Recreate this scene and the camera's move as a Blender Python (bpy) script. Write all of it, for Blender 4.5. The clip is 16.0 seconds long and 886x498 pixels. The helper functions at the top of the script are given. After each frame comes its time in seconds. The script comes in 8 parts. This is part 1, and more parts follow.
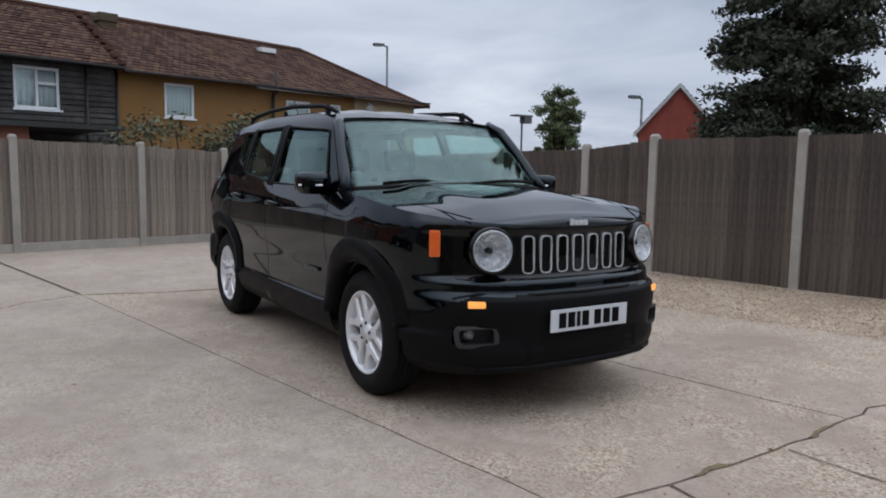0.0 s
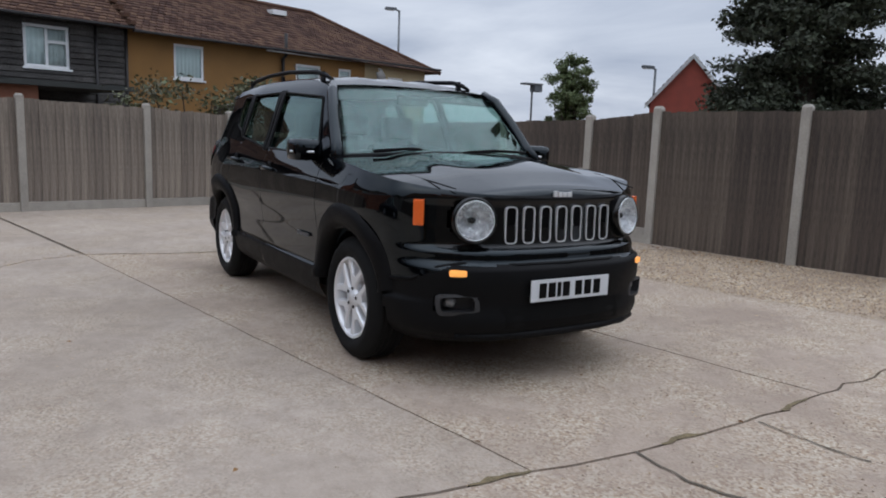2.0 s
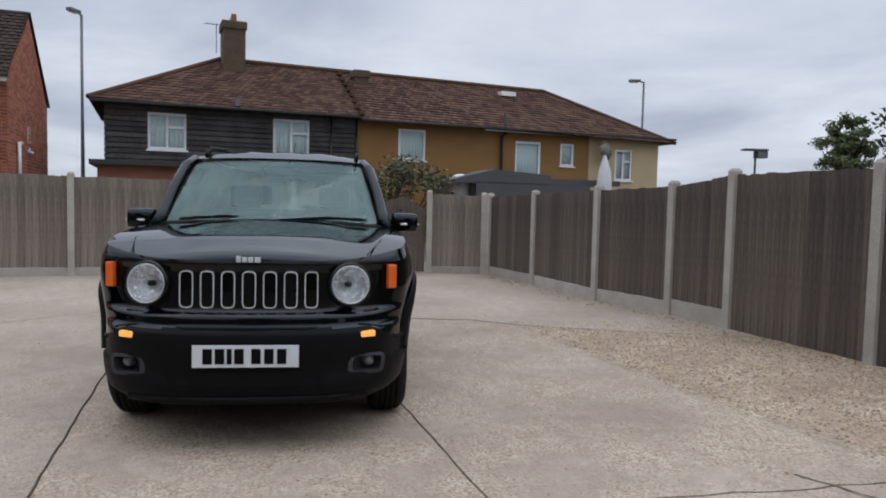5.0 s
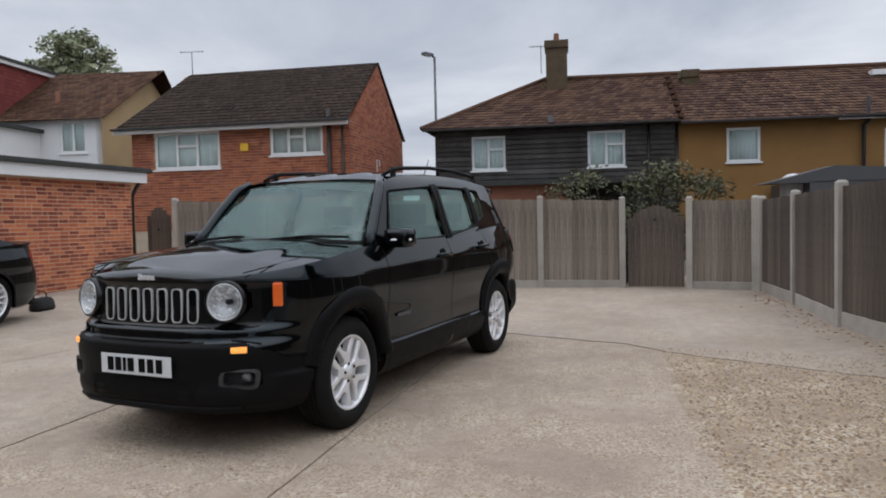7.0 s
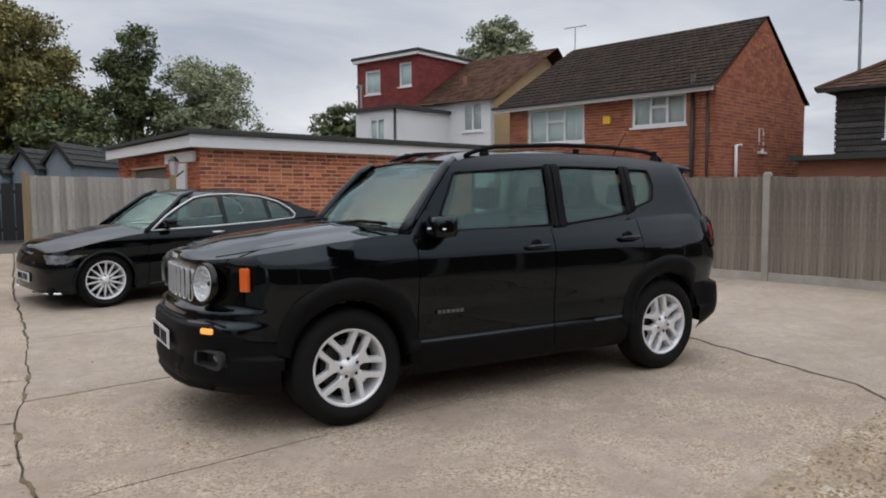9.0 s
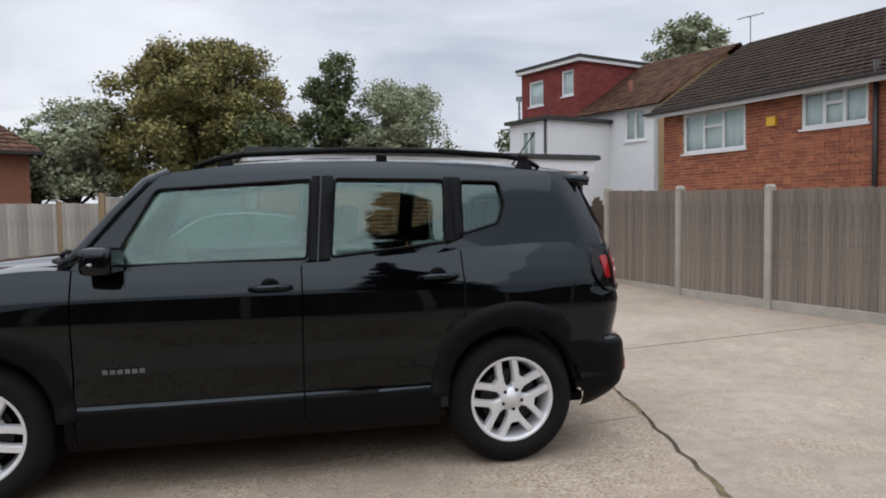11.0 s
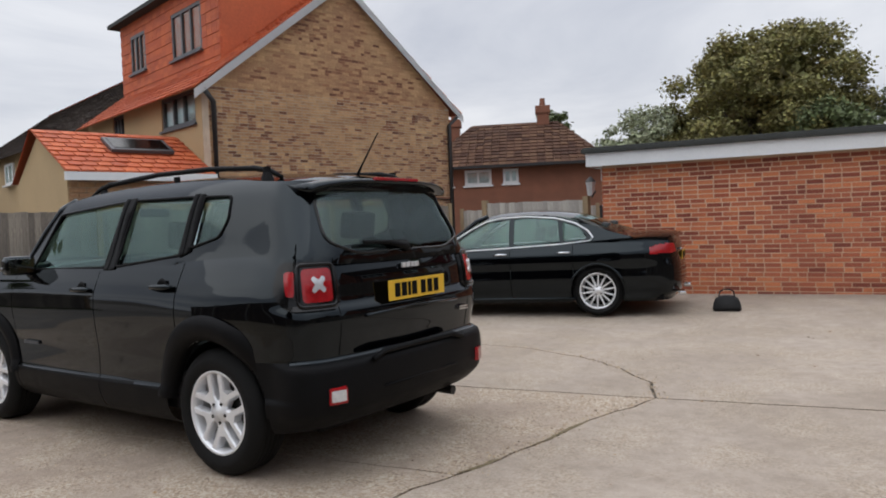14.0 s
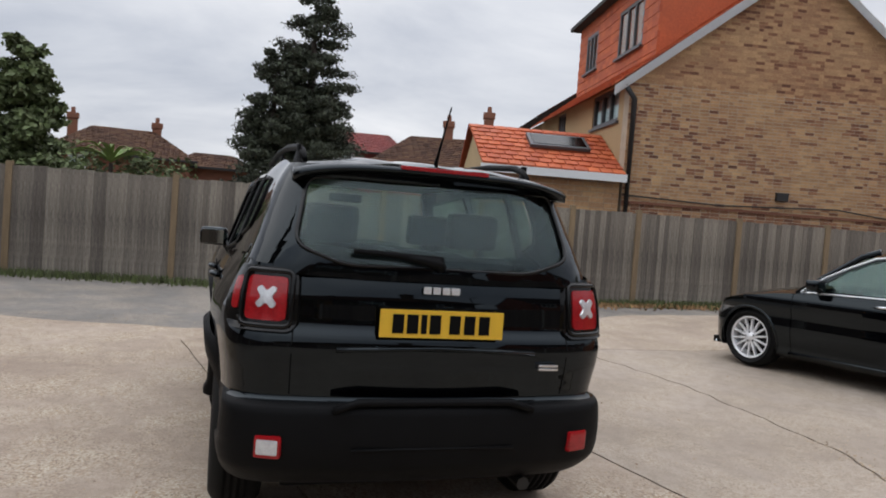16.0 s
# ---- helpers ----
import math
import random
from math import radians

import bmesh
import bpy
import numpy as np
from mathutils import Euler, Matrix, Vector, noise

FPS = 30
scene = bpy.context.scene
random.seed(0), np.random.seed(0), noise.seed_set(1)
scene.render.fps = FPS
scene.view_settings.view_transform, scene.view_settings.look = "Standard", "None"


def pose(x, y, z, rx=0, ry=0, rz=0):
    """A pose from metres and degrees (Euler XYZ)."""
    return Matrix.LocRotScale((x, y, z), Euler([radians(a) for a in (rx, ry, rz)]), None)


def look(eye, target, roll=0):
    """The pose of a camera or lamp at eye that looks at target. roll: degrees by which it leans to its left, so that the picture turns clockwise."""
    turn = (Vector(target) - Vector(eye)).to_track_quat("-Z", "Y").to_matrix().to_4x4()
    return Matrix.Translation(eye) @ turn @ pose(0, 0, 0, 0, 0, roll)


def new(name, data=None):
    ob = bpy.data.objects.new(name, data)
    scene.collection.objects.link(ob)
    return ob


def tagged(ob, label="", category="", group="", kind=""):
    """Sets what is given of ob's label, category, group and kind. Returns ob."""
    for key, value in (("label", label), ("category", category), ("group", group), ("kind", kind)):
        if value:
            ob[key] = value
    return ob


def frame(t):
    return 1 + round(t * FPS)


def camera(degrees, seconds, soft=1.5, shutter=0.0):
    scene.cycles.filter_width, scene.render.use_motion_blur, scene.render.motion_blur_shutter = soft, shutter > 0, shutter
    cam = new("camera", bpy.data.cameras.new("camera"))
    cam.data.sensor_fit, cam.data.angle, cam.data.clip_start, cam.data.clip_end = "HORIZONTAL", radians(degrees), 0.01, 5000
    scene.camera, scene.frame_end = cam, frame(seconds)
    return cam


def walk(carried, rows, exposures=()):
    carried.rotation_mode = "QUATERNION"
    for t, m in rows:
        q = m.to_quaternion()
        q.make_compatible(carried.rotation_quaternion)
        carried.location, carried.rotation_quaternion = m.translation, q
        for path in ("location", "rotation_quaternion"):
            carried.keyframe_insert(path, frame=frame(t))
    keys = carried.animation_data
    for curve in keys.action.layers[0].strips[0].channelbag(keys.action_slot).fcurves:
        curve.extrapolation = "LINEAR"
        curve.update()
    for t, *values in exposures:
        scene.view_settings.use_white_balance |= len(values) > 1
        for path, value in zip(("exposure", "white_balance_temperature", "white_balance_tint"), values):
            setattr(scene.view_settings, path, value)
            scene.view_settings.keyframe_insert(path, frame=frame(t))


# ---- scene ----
cam = camera(62.5, 16.0, soft=1.9)
PATH = [
    (0, (4.873, -2.598, 1.249), (3.194, -1.534, 1.034), 0.9),
    (0.5, (4.893, -2.613, 1.262), (3.261, -1.494, 0.972), 4.3),
    (1, (4.897, -2.608, 1.263), (3.285, -1.469, 0.942), 5.2),
    (1.5, (4.906, -2.592, 1.256), (3.309, -1.437, 0.919), 3.3),
    (2, (4.994, -2.513, 1.266), (3.31, -1.478, 0.962), 2.1),
    (2.5, (5.063, -2.449, 1.295), (3.311, -1.498, 1.134), -0.2),
    (3, (5.221, -2.193, 1.243), (3.465, -1.255, 1.053), -1.6),
    (3.2, (5.33, -1.992, 1.26), (3.565, -1.071, 1.074), -0.9),
    (5.3, (5.888, 0.908, 1.321), (3.891, 0.992, 1.243), 0.0),
    (5.5, (5.862, 1.162, 1.384), (3.862, 1.134, 1.343), -0.8),
    (6, (5.712, 1.863, 1.364), (3.727, 1.627, 1.305), 0.0),
    (6.5, (5.494, 2.576, 1.326), (3.564, 2.063, 1.218), -2.2),
    (7, (5.13, 3.223, 1.305), (3.31, 2.398, 1.213), -1.3),
    (7.5, (4.807, 3.838, 1.296), (3.152, 2.719, 1.203), -1.1),
    (8, (4.264, 4.167, 1.302), (2.904, 2.707, 1.173), 0.3),
    (8.5, (3.707, 4.512, 1.327), (2.578, 2.871, 1.143), 0.7),
    (9, (2.987, 4.716, 1.359), (1.957, 3.008, 1.208), -0.4),
    (9.2, (2.692, 4.78, 1.39), (1.66, 3.071, 1.262), 1.1),
    (11.3, (-0.567, 4.425, 1.354), (-0.948, 2.464, 1.257), -2.0),
    (11.5, (-0.875, 4.321, 1.318), (-1.221, 2.353, 1.228), -2.9),
    (12, (-1.624, 4.124, 1.311), (-1.71, 2.127, 1.234), -4.5),
    (12.5, (-2.387, 3.981, 1.318), (-2.243, 1.988, 1.224), -3.0),
    (13, (-3.178, 3.85, 1.32), (-2.801, 1.888, 1.217), -5.2),
    (13.5, (-3.952, 3.62, 1.343), (-3.189, 1.772, 1.274), -0.9),
    (14, (-4.629, 3.32, 1.317), (-3.475, 1.687, 1.251), -2.4),
    (14.5, (-5.127, 2.818, 1.352), (-3.707, 1.412, 1.265), 1.2),
    (15, (-5.348, 2.208, 1.359), (-3.691, 1.091, 1.295), 1.9),
    (15.5, (-5.2, 1.535, 1.384), (-3.42, 0.626, 1.301), 4.1),
    (16, (-4.871, 0.903, 1.384), (-2.966, 0.3, 1.309), 4.3),
]
walk(cam, [(t, look(eye, target, roll)) for t, eye, target, roll in PATH], [(0, -0.25, 6050, 10), (3, -0.21, 6050, 10), (5.5, -0.19, 6220, 10), (7, -0.16, 6400, 10), (9, -0.14, 6600, 10), (11.5, 0.13, 6500, 10), (12.5, 0.04, 6550, 10), (14, -0.05, 6600, 10), (16, -0.06, 6600, 10)])

# ---- light: an overcast day ----
world = bpy.data.worlds.new("overcast_sky")
scene.world = world
world.use_nodes = True
wn, wl = world.node_tree.nodes, world.node_tree.links
wn.clear()
w_out = wn.new("ShaderNodeOutputWorld")
w_bg = wn.new("ShaderNodeBackground")
w_sky = wn.new("ShaderNodeTexSky")
w_sky.sky_type, w_sky.sun_disc = "NISHITA", False
w_sky.sun_elevation, w_sky.sun_rotation = radians(50), radians(150)
w_sky.air_density, w_sky.dust_density = 1.0, 4.0
# cloud cover: soft grey layers mixed over the clear sky
w_tc = wn.new("ShaderNodeTexCoord")
w_sep = wn.new("ShaderNodeSeparateXYZ")
wl.new(w_tc.outputs["Generated"], w_sep.inputs[0])
w_add = wn.new("ShaderNodeMath"); w_add.operation = "ADD"; w_add.inputs[1].default_value = 0.16
w_abs = wn.new("ShaderNodeMath"); w_abs.operation = "ABSOLUTE"
wl.new(w_sep.outputs["Z"], w_abs.inputs[0]); wl.new(w_abs.outputs[0], w_add.inputs[0])
w_comb = wn.new("ShaderNodeCombineXYZ")
for ax in "XY":
    d = wn.new("ShaderNodeMath"); d.operation = "DIVIDE"
    wl.new(w_sep.outputs[ax], d.inputs[0]); wl.new(w_add.outputs[0], d.inputs[1]); wl.new(d.outputs[0], w_comb.inputs[ax])
w_noise = wn.new("ShaderNodeTexNoise")
w_noise.inputs["Scale"].default_value, w_noise.inputs["Detail"].default_value, w_noise.inputs["Roughness"].default_value = 0.75, 7, 0.55
w_noise.inputs["Distortion"].default_value = 0.4
wl.new(w_comb.outputs[0], w_noise.inputs["Vector"])
w_ramp = wn.new("ShaderNodeValToRGB")
w_ramp.color_ramp.elements[0].position, w_ramp.color_ramp.elements[0].color = 0.30, (4.9, 5.4, 6.5, 1)
w_ramp.color_ramp.elements[1].position, w_ramp.color_ramp.elements[1].color = 0.70, (9.6, 9.9, 10.5, 1)
wl.new(w_noise.outputs["Fac"], w_ramp.inputs[0])
w_mix = wn.new("ShaderNodeMix"); w_mix.data_type = "RGBA"; w_mix.inputs[0].default_value = 0.90
wl.new(w_sky.outputs[0], w_mix.inputs[6]); wl.new(w_ramp.outputs[0], w_mix.inputs[7])
# an overcast sky is brightest overhead
w_up = wn.new("ShaderNodeMapRange")
w_up.inputs["From Min"].default_value, w_up.inputs["From Max"].default_value, w_up.inputs["To Min"].default_value, w_up.inputs["To Max"].default_value = 0.33, 1.0, 1.0, 2.6
wl.new(w_sep.outputs["Z"], w_up.inputs[0])
w_mul = wn.new("ShaderNodeVectorMath"); w_mul.operation = "SCALE"
wl.new(w_mix.outputs[2], w_mul.inputs[0]); wl.new(w_up.outputs[0], w_mul.inputs["Scale"])
wl.new(w_mul.outputs[0], w_bg.inputs[0])
w_bg.inputs[1].default_value = 0.098
wl.new(w_bg.outputs[0], w_out.inputs[0])
sun = new("sun", bpy.data.lights.new("sun", "SUN"))
sun.data.energy, sun.data.angle, sun.data.color = 0.9, radians(80), (1.0, 0.97, 0.93)
sun.matrix_world = look((6, 12, 22), (0, 0, 0))



# ---- materials ----
def material(name, colour, rough=0.6, metal=0.0, vary=0.25, scale=6.0, fine=60.0, bump=0.0, coat=0.0, second=None, island=0.0, obj_random=0.0, spec=0.5, stretch=(1, 1, 1), bump_scale=None, emit=None):
    """A surface with colour variation at two scales, relief, and piece-by-piece variation."""
    m = bpy.data.materials.new(name)
    m.use_nodes = True
    n, l = m.node_tree.nodes, m.node_tree.links
    b = n["Principled BSDF"]
    b.inputs["Roughness"].default_value, b.inputs["Metallic"].default_value = rough, metal
    b.inputs["Specular IOR Level"].default_value = spec
    b.inputs["Coat Weight"].default_value, b.inputs["Coat Roughness"].default_value = coat, 0.03
    if coat == 1.0:
        # one sharp gloss over black; the sky's cool cast is put into its tint
        b.inputs["Coat Weight"].default_value, b.inputs["IOR"].default_value = 0.0, 1.45
        b.inputs["Specular IOR Level"].default_value = 0.50
        b.inputs["Specular Tint"].default_value = (0.80, 0.93, 1.0, 1)
    tc = n.new("ShaderNodeTexCoord")
    mp = n.new("ShaderNodeMapping"); mp.inputs["Scale"].default_value = stretch
    l.new(tc.outputs["Object"], mp.inputs[0])
    n1, n2 = n.new("ShaderNodeTexNoise"), n.new("ShaderNodeTexNoise")
    n1.inputs["Scale"].default_value, n1.inputs["Detail"].default_value = scale, 5
    n2.inputs["Scale"].default_value, n2.inputs["Detail"].default_value = fine, 3
    l.new(mp.outputs[0], n1.inputs["Vector"]); l.new(mp.outputs[0], n2.inputs["Vector"])
    mix = n.new("ShaderNodeMix"); mix.data_type = "RGBA"
    c2 = second or tuple(c * (1 - vary) for c in colour)
    mix.inputs[6].default_value, mix.inputs[7].default_value = (*c2, 1), (*colour, 1)
    add = n.new("ShaderNodeMath"); add.operation = "ADD"
    l.new(n1.outputs["Fac"], add.inputs[0]); l.new(n2.outputs["Fac"], add.inputs[1])
    rng = n.new("ShaderNodeMapRange"); rng.inputs["From Min"].default_value, rng.inputs["From Max"].default_value = 0.72, 1.28
    l.new(add.outputs[0], rng.inputs[0])
    l.new(rng.outputs[0], mix.inputs[0])
    out = mix.outputs[2]
    for amount, source in ((island, "geo"), (obj_random, "obj")):
        if amount:
            src = n.new("ShaderNodeNewGeometry").outputs["Random Per Island"] if source == "geo" else n.new("ShaderNodeObjectInfo").outputs["Random"]
            hsv = n.new("ShaderNodeHueSaturation")
            r2 = n.new("ShaderNodeMapRange"); r2.inputs["To Min"].default_value, r2.inputs["To Max"].default_value = 1 - amount, 1 + amount
            l.new(src, r2.inputs[0]); l.new(r2.outputs[0], hsv.inputs["Value"]); l.new(out, hsv.inputs["Color"])
            r3 = n.new("ShaderNodeMapRange"); r3.inputs["To Min"].default_value, r3.inputs["To Max"].default_value = 0.5 - 0.02 * amount, 0.5 + 0.02 * amount
            l.new(src, r3.inputs[0]); l.new(r3.outputs[0], hsv.inputs["Hue"])
            out = hsv.outputs[0]
    l.new(out, b.inputs["Base Color"])
    if rough > 0.15 and metal < 0.5:
        r4 = n.new("ShaderNodeMapRange"); r4.inputs["To Min"].default_value, r4.inputs["To Max"].default_value = max(0, rough - 0.1), min(1, rough + 0.1)
        l.new(n1.outputs["Fac"], r4.inputs[0]); l.new(r4.outputs[0], b.inputs["Roughness"])
    if bump:
        bp = n.new("ShaderNodeBump"); bp.inputs["Strength"].default_value, bp.inputs["Distance"].default_value = min(1, bump), 0.01
        l.new(n2.outputs["Fac"], bp.inputs["Height"]); l.new(bp.outputs[0], b.inputs["Normal"])
    if emit:
        b.inputs["Emission Color"].default_value, b.inputs["Emission Strength"].default_value = (*emit[0], 1), emit[1]
    return m


def glass_material(name, tint, rough=0.0, clear=0.8):
    """Thin pane: partly see-through, with a sharp reflection."""
    m = bpy.data.materials.new(name)
    m.use_nodes = True
    n, l = m.node_tree.nodes, m.node_tree.links
    n.clear()
    o, tr, gl, mx, lw = n.new("ShaderNodeOutputMaterial"), n.new("ShaderNodeBsdfTransparent"), n.new("ShaderNodeBsdfGlossy"), n.new("ShaderNodeMixShader"), n.new("ShaderNodeLayerWeight")
    tr.inputs[0].default_value = (*tint, 1)
    gl.inputs["Roughness"].default_value = rough
    gl.inputs["Color"].default_value = (0.76, 0.92, 0.90, 1)
    lw.inputs["Blend"].default_value = 0.5
    pw = n.new("ShaderNodeMath"); pw.operation = "POWER"; pw.inputs[1].default_value = 5.0
    ma = n.new("ShaderNodeMath"); ma.operation = "MULTIPLY_ADD"; ma.inputs[1].default_value, ma.inputs[2].default_value = 0.9, clear
    l.new(lw.outputs["Facing"], pw.inputs[0]); l.new(pw.outputs[0], ma.inputs[0])
    l.new(ma.outputs[0], mx.inputs[0]); l.new(tr.outputs[0], mx.inputs[1]); l.new(gl.outputs[0], mx.inputs[2]); l.new(mx.outputs[0], o.inputs[0])
    return m


M = {
    "paint": material("black_car_paint", (0.0012, 0.0012, 0.0017), 0.03, 0.0, 0.1, 3, 400, 0, coat=1.0),
    "merc_paint": material("black_saloon_paint", (0.0012, 0.0012, 0.0017), 0.03, 0.0, 0.1, 3, 400, 0, coat=1.0),
    "trim": material("black_plastic_trim", (0.0055, 0.0055, 0.006), 0.5, 0, 0.25, 8, 500, 0.15, spec=0.10),
    "gloss": material("gloss_black_plastic", (0.004, 0.004, 0.004), 0.14, 0, 0.1, spec=0.35),
    "rubber": material("tyre_rubber", (0.005, 0.005, 0.005), 0.8, 0, 0.3, 12, 200, 0.2, spec=0.25),
    "alloy": material("silver_alloy", (0.80, 0.81, 0.83), 0.34, 0.35, 0.08, 5, 200),
    "mirror": material("door_mirror_glass", (0.32, 0.34, 0.34), 0.04, 1.0, 0.05),
    "chrome": material("chrome", (0.75, 0.76, 0.78), 0.12, 1.0, 0.05),
    "satin": material("satin_silver", (0.78, 0.79, 0.80), 0.3, 0.5, 0.06),
    "reflector": material("lamp_reflector", (0.82, 0.83, 0.84), 0.26, 0.45, 0.45, 28, 70, 0.8),
    "dark_metal": material("dark_steel", (0.05, 0.05, 0.05), 0.5, 0.8, 0.3),
    "amber": material("amber_lens", (0.75, 0.13, 0.02), 0.2, 0, 0.1, coat=0.6),
    "red_lens": material("red_lens", (0.36, 0.006, 0.010), 0.2, 0, 0.35, 30, 120, coat=0.35),
    "white_lens": material("clear_lamp_lens", (0.75, 0.76, 0.78), 0.15, 0.4, 0.25, 40, 120, coat=0.6),
    "orange_lamp": material("lit_indicator", (0.75, 0.28, 0.05), 0.2, 0, 0.3, 14, 60, emit=((1.0, 0.42, 0.10), 0.9)),
    "plate_w": material("white_plate", (0.62, 0.64, 0.66), 0.4, 0, 0.08, 20, 200),
    "plate_y": material("yellow_plate", (0.75, 0.45, 0.035), 0.4, 0, 0.08, 20, 200),
    # black of printed bars and panel gaps, and of recesses drawn flat
    "ink": material("black_print", (0.005, 0.005, 0.005), 0.6, spec=0.08),
    "cloth": material("grey_seat_cloth", (0.05, 0.05, 0.052), 0.85, 0, 0.3, 20, 300, 0.2),
    "cabin": material("dark_cabin_plastic", (0.03, 0.03, 0.032), 0.6, 0, 0.3),
    "headlining": material("pale_headlining", (0.35, 0.35, 0.34), 0.9, 0, 0.1),
    "car_glass": glass_material("car_glass", (0.66, 0.77, 0.74), 0.0, 0.062),
    "screen_glass": glass_material("screen_glass", (0.68, 0.79, 0.76), 0.0, 0.115),
    "lamp_glass": glass_material("lamp_glass", (0.95, 0.96, 0.97), 0.0, 0.04),
    "pane": glass_material("window_pane", (0.88, 0.92, 0.92), 0.02, 0.05),
    "conc_post": material("concrete_post", (0.42, 0.39, 0.34), 0.9, 0, 0.3, 4, 80, 0.4, obj_random=0.12),
    "board_dark": material("dark_weathered_board", (0.138, 0.108, 0.085), 0.85, 0, 0.7, 3.0, 40, 0.5, obj_random=0.28, stretch=(9, 9, 0.6)),
    "board": material("weathered_board", (0.28, 0.234, 0.19), 0.85, 0, 0.6, 3.0, 40, 0.5, obj_random=0.2, stretch=(9, 9, 0.6)),
    "board_grey": material("grey_weathered_board", (0.265, 0.23, 0.19), 0.88, 0, 0.68, 4.0, 40, 0.5, obj_random=0.36, stretch=(6, 6, 0.7)),
    "board_pale": material("pale_grey_board", (0.42, 0.39, 0.35), 0.88, 0, 0.45, 3.0, 40, 0.5, obj_random=0.25, stretch=(6, 6, 0.7)),
    "brick_dark": material("deep_red_brick", (0.27, 0.062, 0.042), 0.9, 0, 0.3, 4, 60, 0.3),
    "headlamp": material("dark_headlamp", (0.22, 0.23, 0.24), 0.15, 0.3, 0.8, 14, 60, 0.3, coat=0.6),
    "wood_post": material("timber_post", (0.30, 0.215, 0.125), 0.85, 0, 0.4, 3, 40, 0.5, obj_random=0.15, stretch=(6, 6, 0.7)),
    "mortar_warm": material("warm_mortar", (0.66, 0.46, 0.32), 0.95, 0, 0.3, 2, 60, 0.3),
    "mortar": material("mortar", (0.50, 0.42, 0.32), 0.95, 0, 0.3, 5, 60, 0.3),
    "brick_red": material("red_brick", (0.35, 0.086, 0.046), 0.9, 0, 0.4, 2.5, 90, 0.4, second=(0.20, 0.052, 0.034), island=0.5, obj_random=0.5),
    "brick_red2": material("dark_red_brick", (0.37, 0.122, 0.064), 0.9, 0, 0.35, 5, 90, 0.4, island=0.3),
    "brick_yel": material("buff_stock_brick", (0.50, 0.315, 0.165), 0.9, 0, 0.4, 1.2, 45, 0.4, second=(0.33, 0.17, 0.09), island=0.2),
    "stack": material("mossy_dark_brick", (0.11, 0.075, 0.045), 0.95, 0, 0.5, 5, 30, 0.5, second=(0.06, 0.05, 0.028)),
    "brick_stain": material("stained_brown_brick", (0.29, 0.135, 0.075), 0.9, 0, 0.4, 6, 60, 0.4, island=0.4),
    "brick_brown": material("brown_brick", (0.235, 0.098, 0.06), 0.9, 0, 0.3, 3, 60, 0.2, island=0.2),
    "tile_brown": material("brown_roof_tile", (0.115, 0.060, 0.038), 0.85, 0, 0.5, 0.8, 30, 0.3, island=0.4, spec=0.15),
    "tile_dark": material("dark_roof_tile", (0.045, 0.031, 0.023), 0.85, 0, 0.4, 0.8, 30, 0.3, island=0.3, spec=0.15),
    "tile_orange": material("orange_roof_tile", (0.52, 0.115, 0.04), 0.7, 0, 0.25, 1.5, 30, 0.3, island=0.15),
    "tile_old": material("old_dark_roof_tile", (0.066, 0.038, 0.030), 0.88, 0, 0.6, 0.6, 30, 0.4, second=(0.10, 0.055, 0.035), island=0.45, spec=0.15),
    "tile_red": material("dark_red_tile_hanging", (0.20, 0.035, 0.03), 0.8, 0, 0.25, 2, 30, 0.3, island=0.2),
    "clad": material("black_weatherboard", (0.028, 0.024, 0.022), 0.8, 0, 0.5, 2, 30, 0.4, second=(0.09, 0.085, 0.08), island=0.4),
    "ochre": material("ochre_render", (0.27, 0.145, 0.047), 0.95, 0, 0.25, 1.2, 50, 0.5),
    "cream": material("cream_render", (0.50, 0.40, 0.24), 0.95, 0, 0.15, 1.2, 50, 0.3),
    "buff_render": material("buff_render", (0.46, 0.33, 0.18), 0.95, 0, 0.2, 1.2, 50, 0.3),
    "white_render": material("white_render", (0.72, 0.73, 0.74), 0.9, 0, 0.08, 1.5, 40, 0.2),
    "upvc": material("white_upvc", (0.75, 0.76, 0.76), 0.4, 0, 0.06, 10, 80),
    "grey_frame": material("dark_grey_frame", (0.07, 0.07, 0.075), 0.4, 0, 0.1),
    "curtain": material("net_curtain", (0.85, 0.86, 0.85), 0.9, 0, 0.25, 3, 30, 0.2, stretch=(8, 8, 0.5)),
    "felt": material("roofing_felt", (0.045, 0.048, 0.045), 0.9, 0, 0.4, 3, 60, 0.4),
    "pipe": material("black_pipe", (0.02, 0.018, 0.018), 0.5, 0, 0.3),
    "steel": material("galvanised_steel", (0.16, 0.17, 0.18), 0.5, 0.6, 0.3),
    "leaf_dark": material("conifer_foliage", (0.062, 0.074, 0.044), 0.8, 0, 0.6, 2, 20, 0, island=0.5),
    "leaf_green": material("green_foliage", (0.13, 0.165, 0.065), 0.75, 0, 0.5, 2, 20, 0, island=0.5),
    "leaf_autumn": material("turning_foliage", (0.25, 0.20, 0.065), 0.75, 0, 0.5, 1, 20, 0, second=(0.12, 0.135, 0.045), island=0.5),
    "leaf_ivy": material("ivy_foliage", (0.085, 0.105, 0.045), 0.7, 0, 0.6, 2, 20, 0, second=(0.07, 0.055, 0.03), island=0.5),
    "leaf_bright": material("bright_leaf", (0.20, 0.30, 0.07), 0.55, 0, 0.4, 4, 20, 0),
    "leaf_pale": material("pale_foliage", (0.34, 0.37, 0.23), 0.75, 0, 0.4, 2, 20, 0, island=0.45),
    "bark": material("bark", (0.06, 0.045, 0.035), 0.95, 0, 0.5, 8, 60, 0.5, stretch=(3, 3, 0.5)),
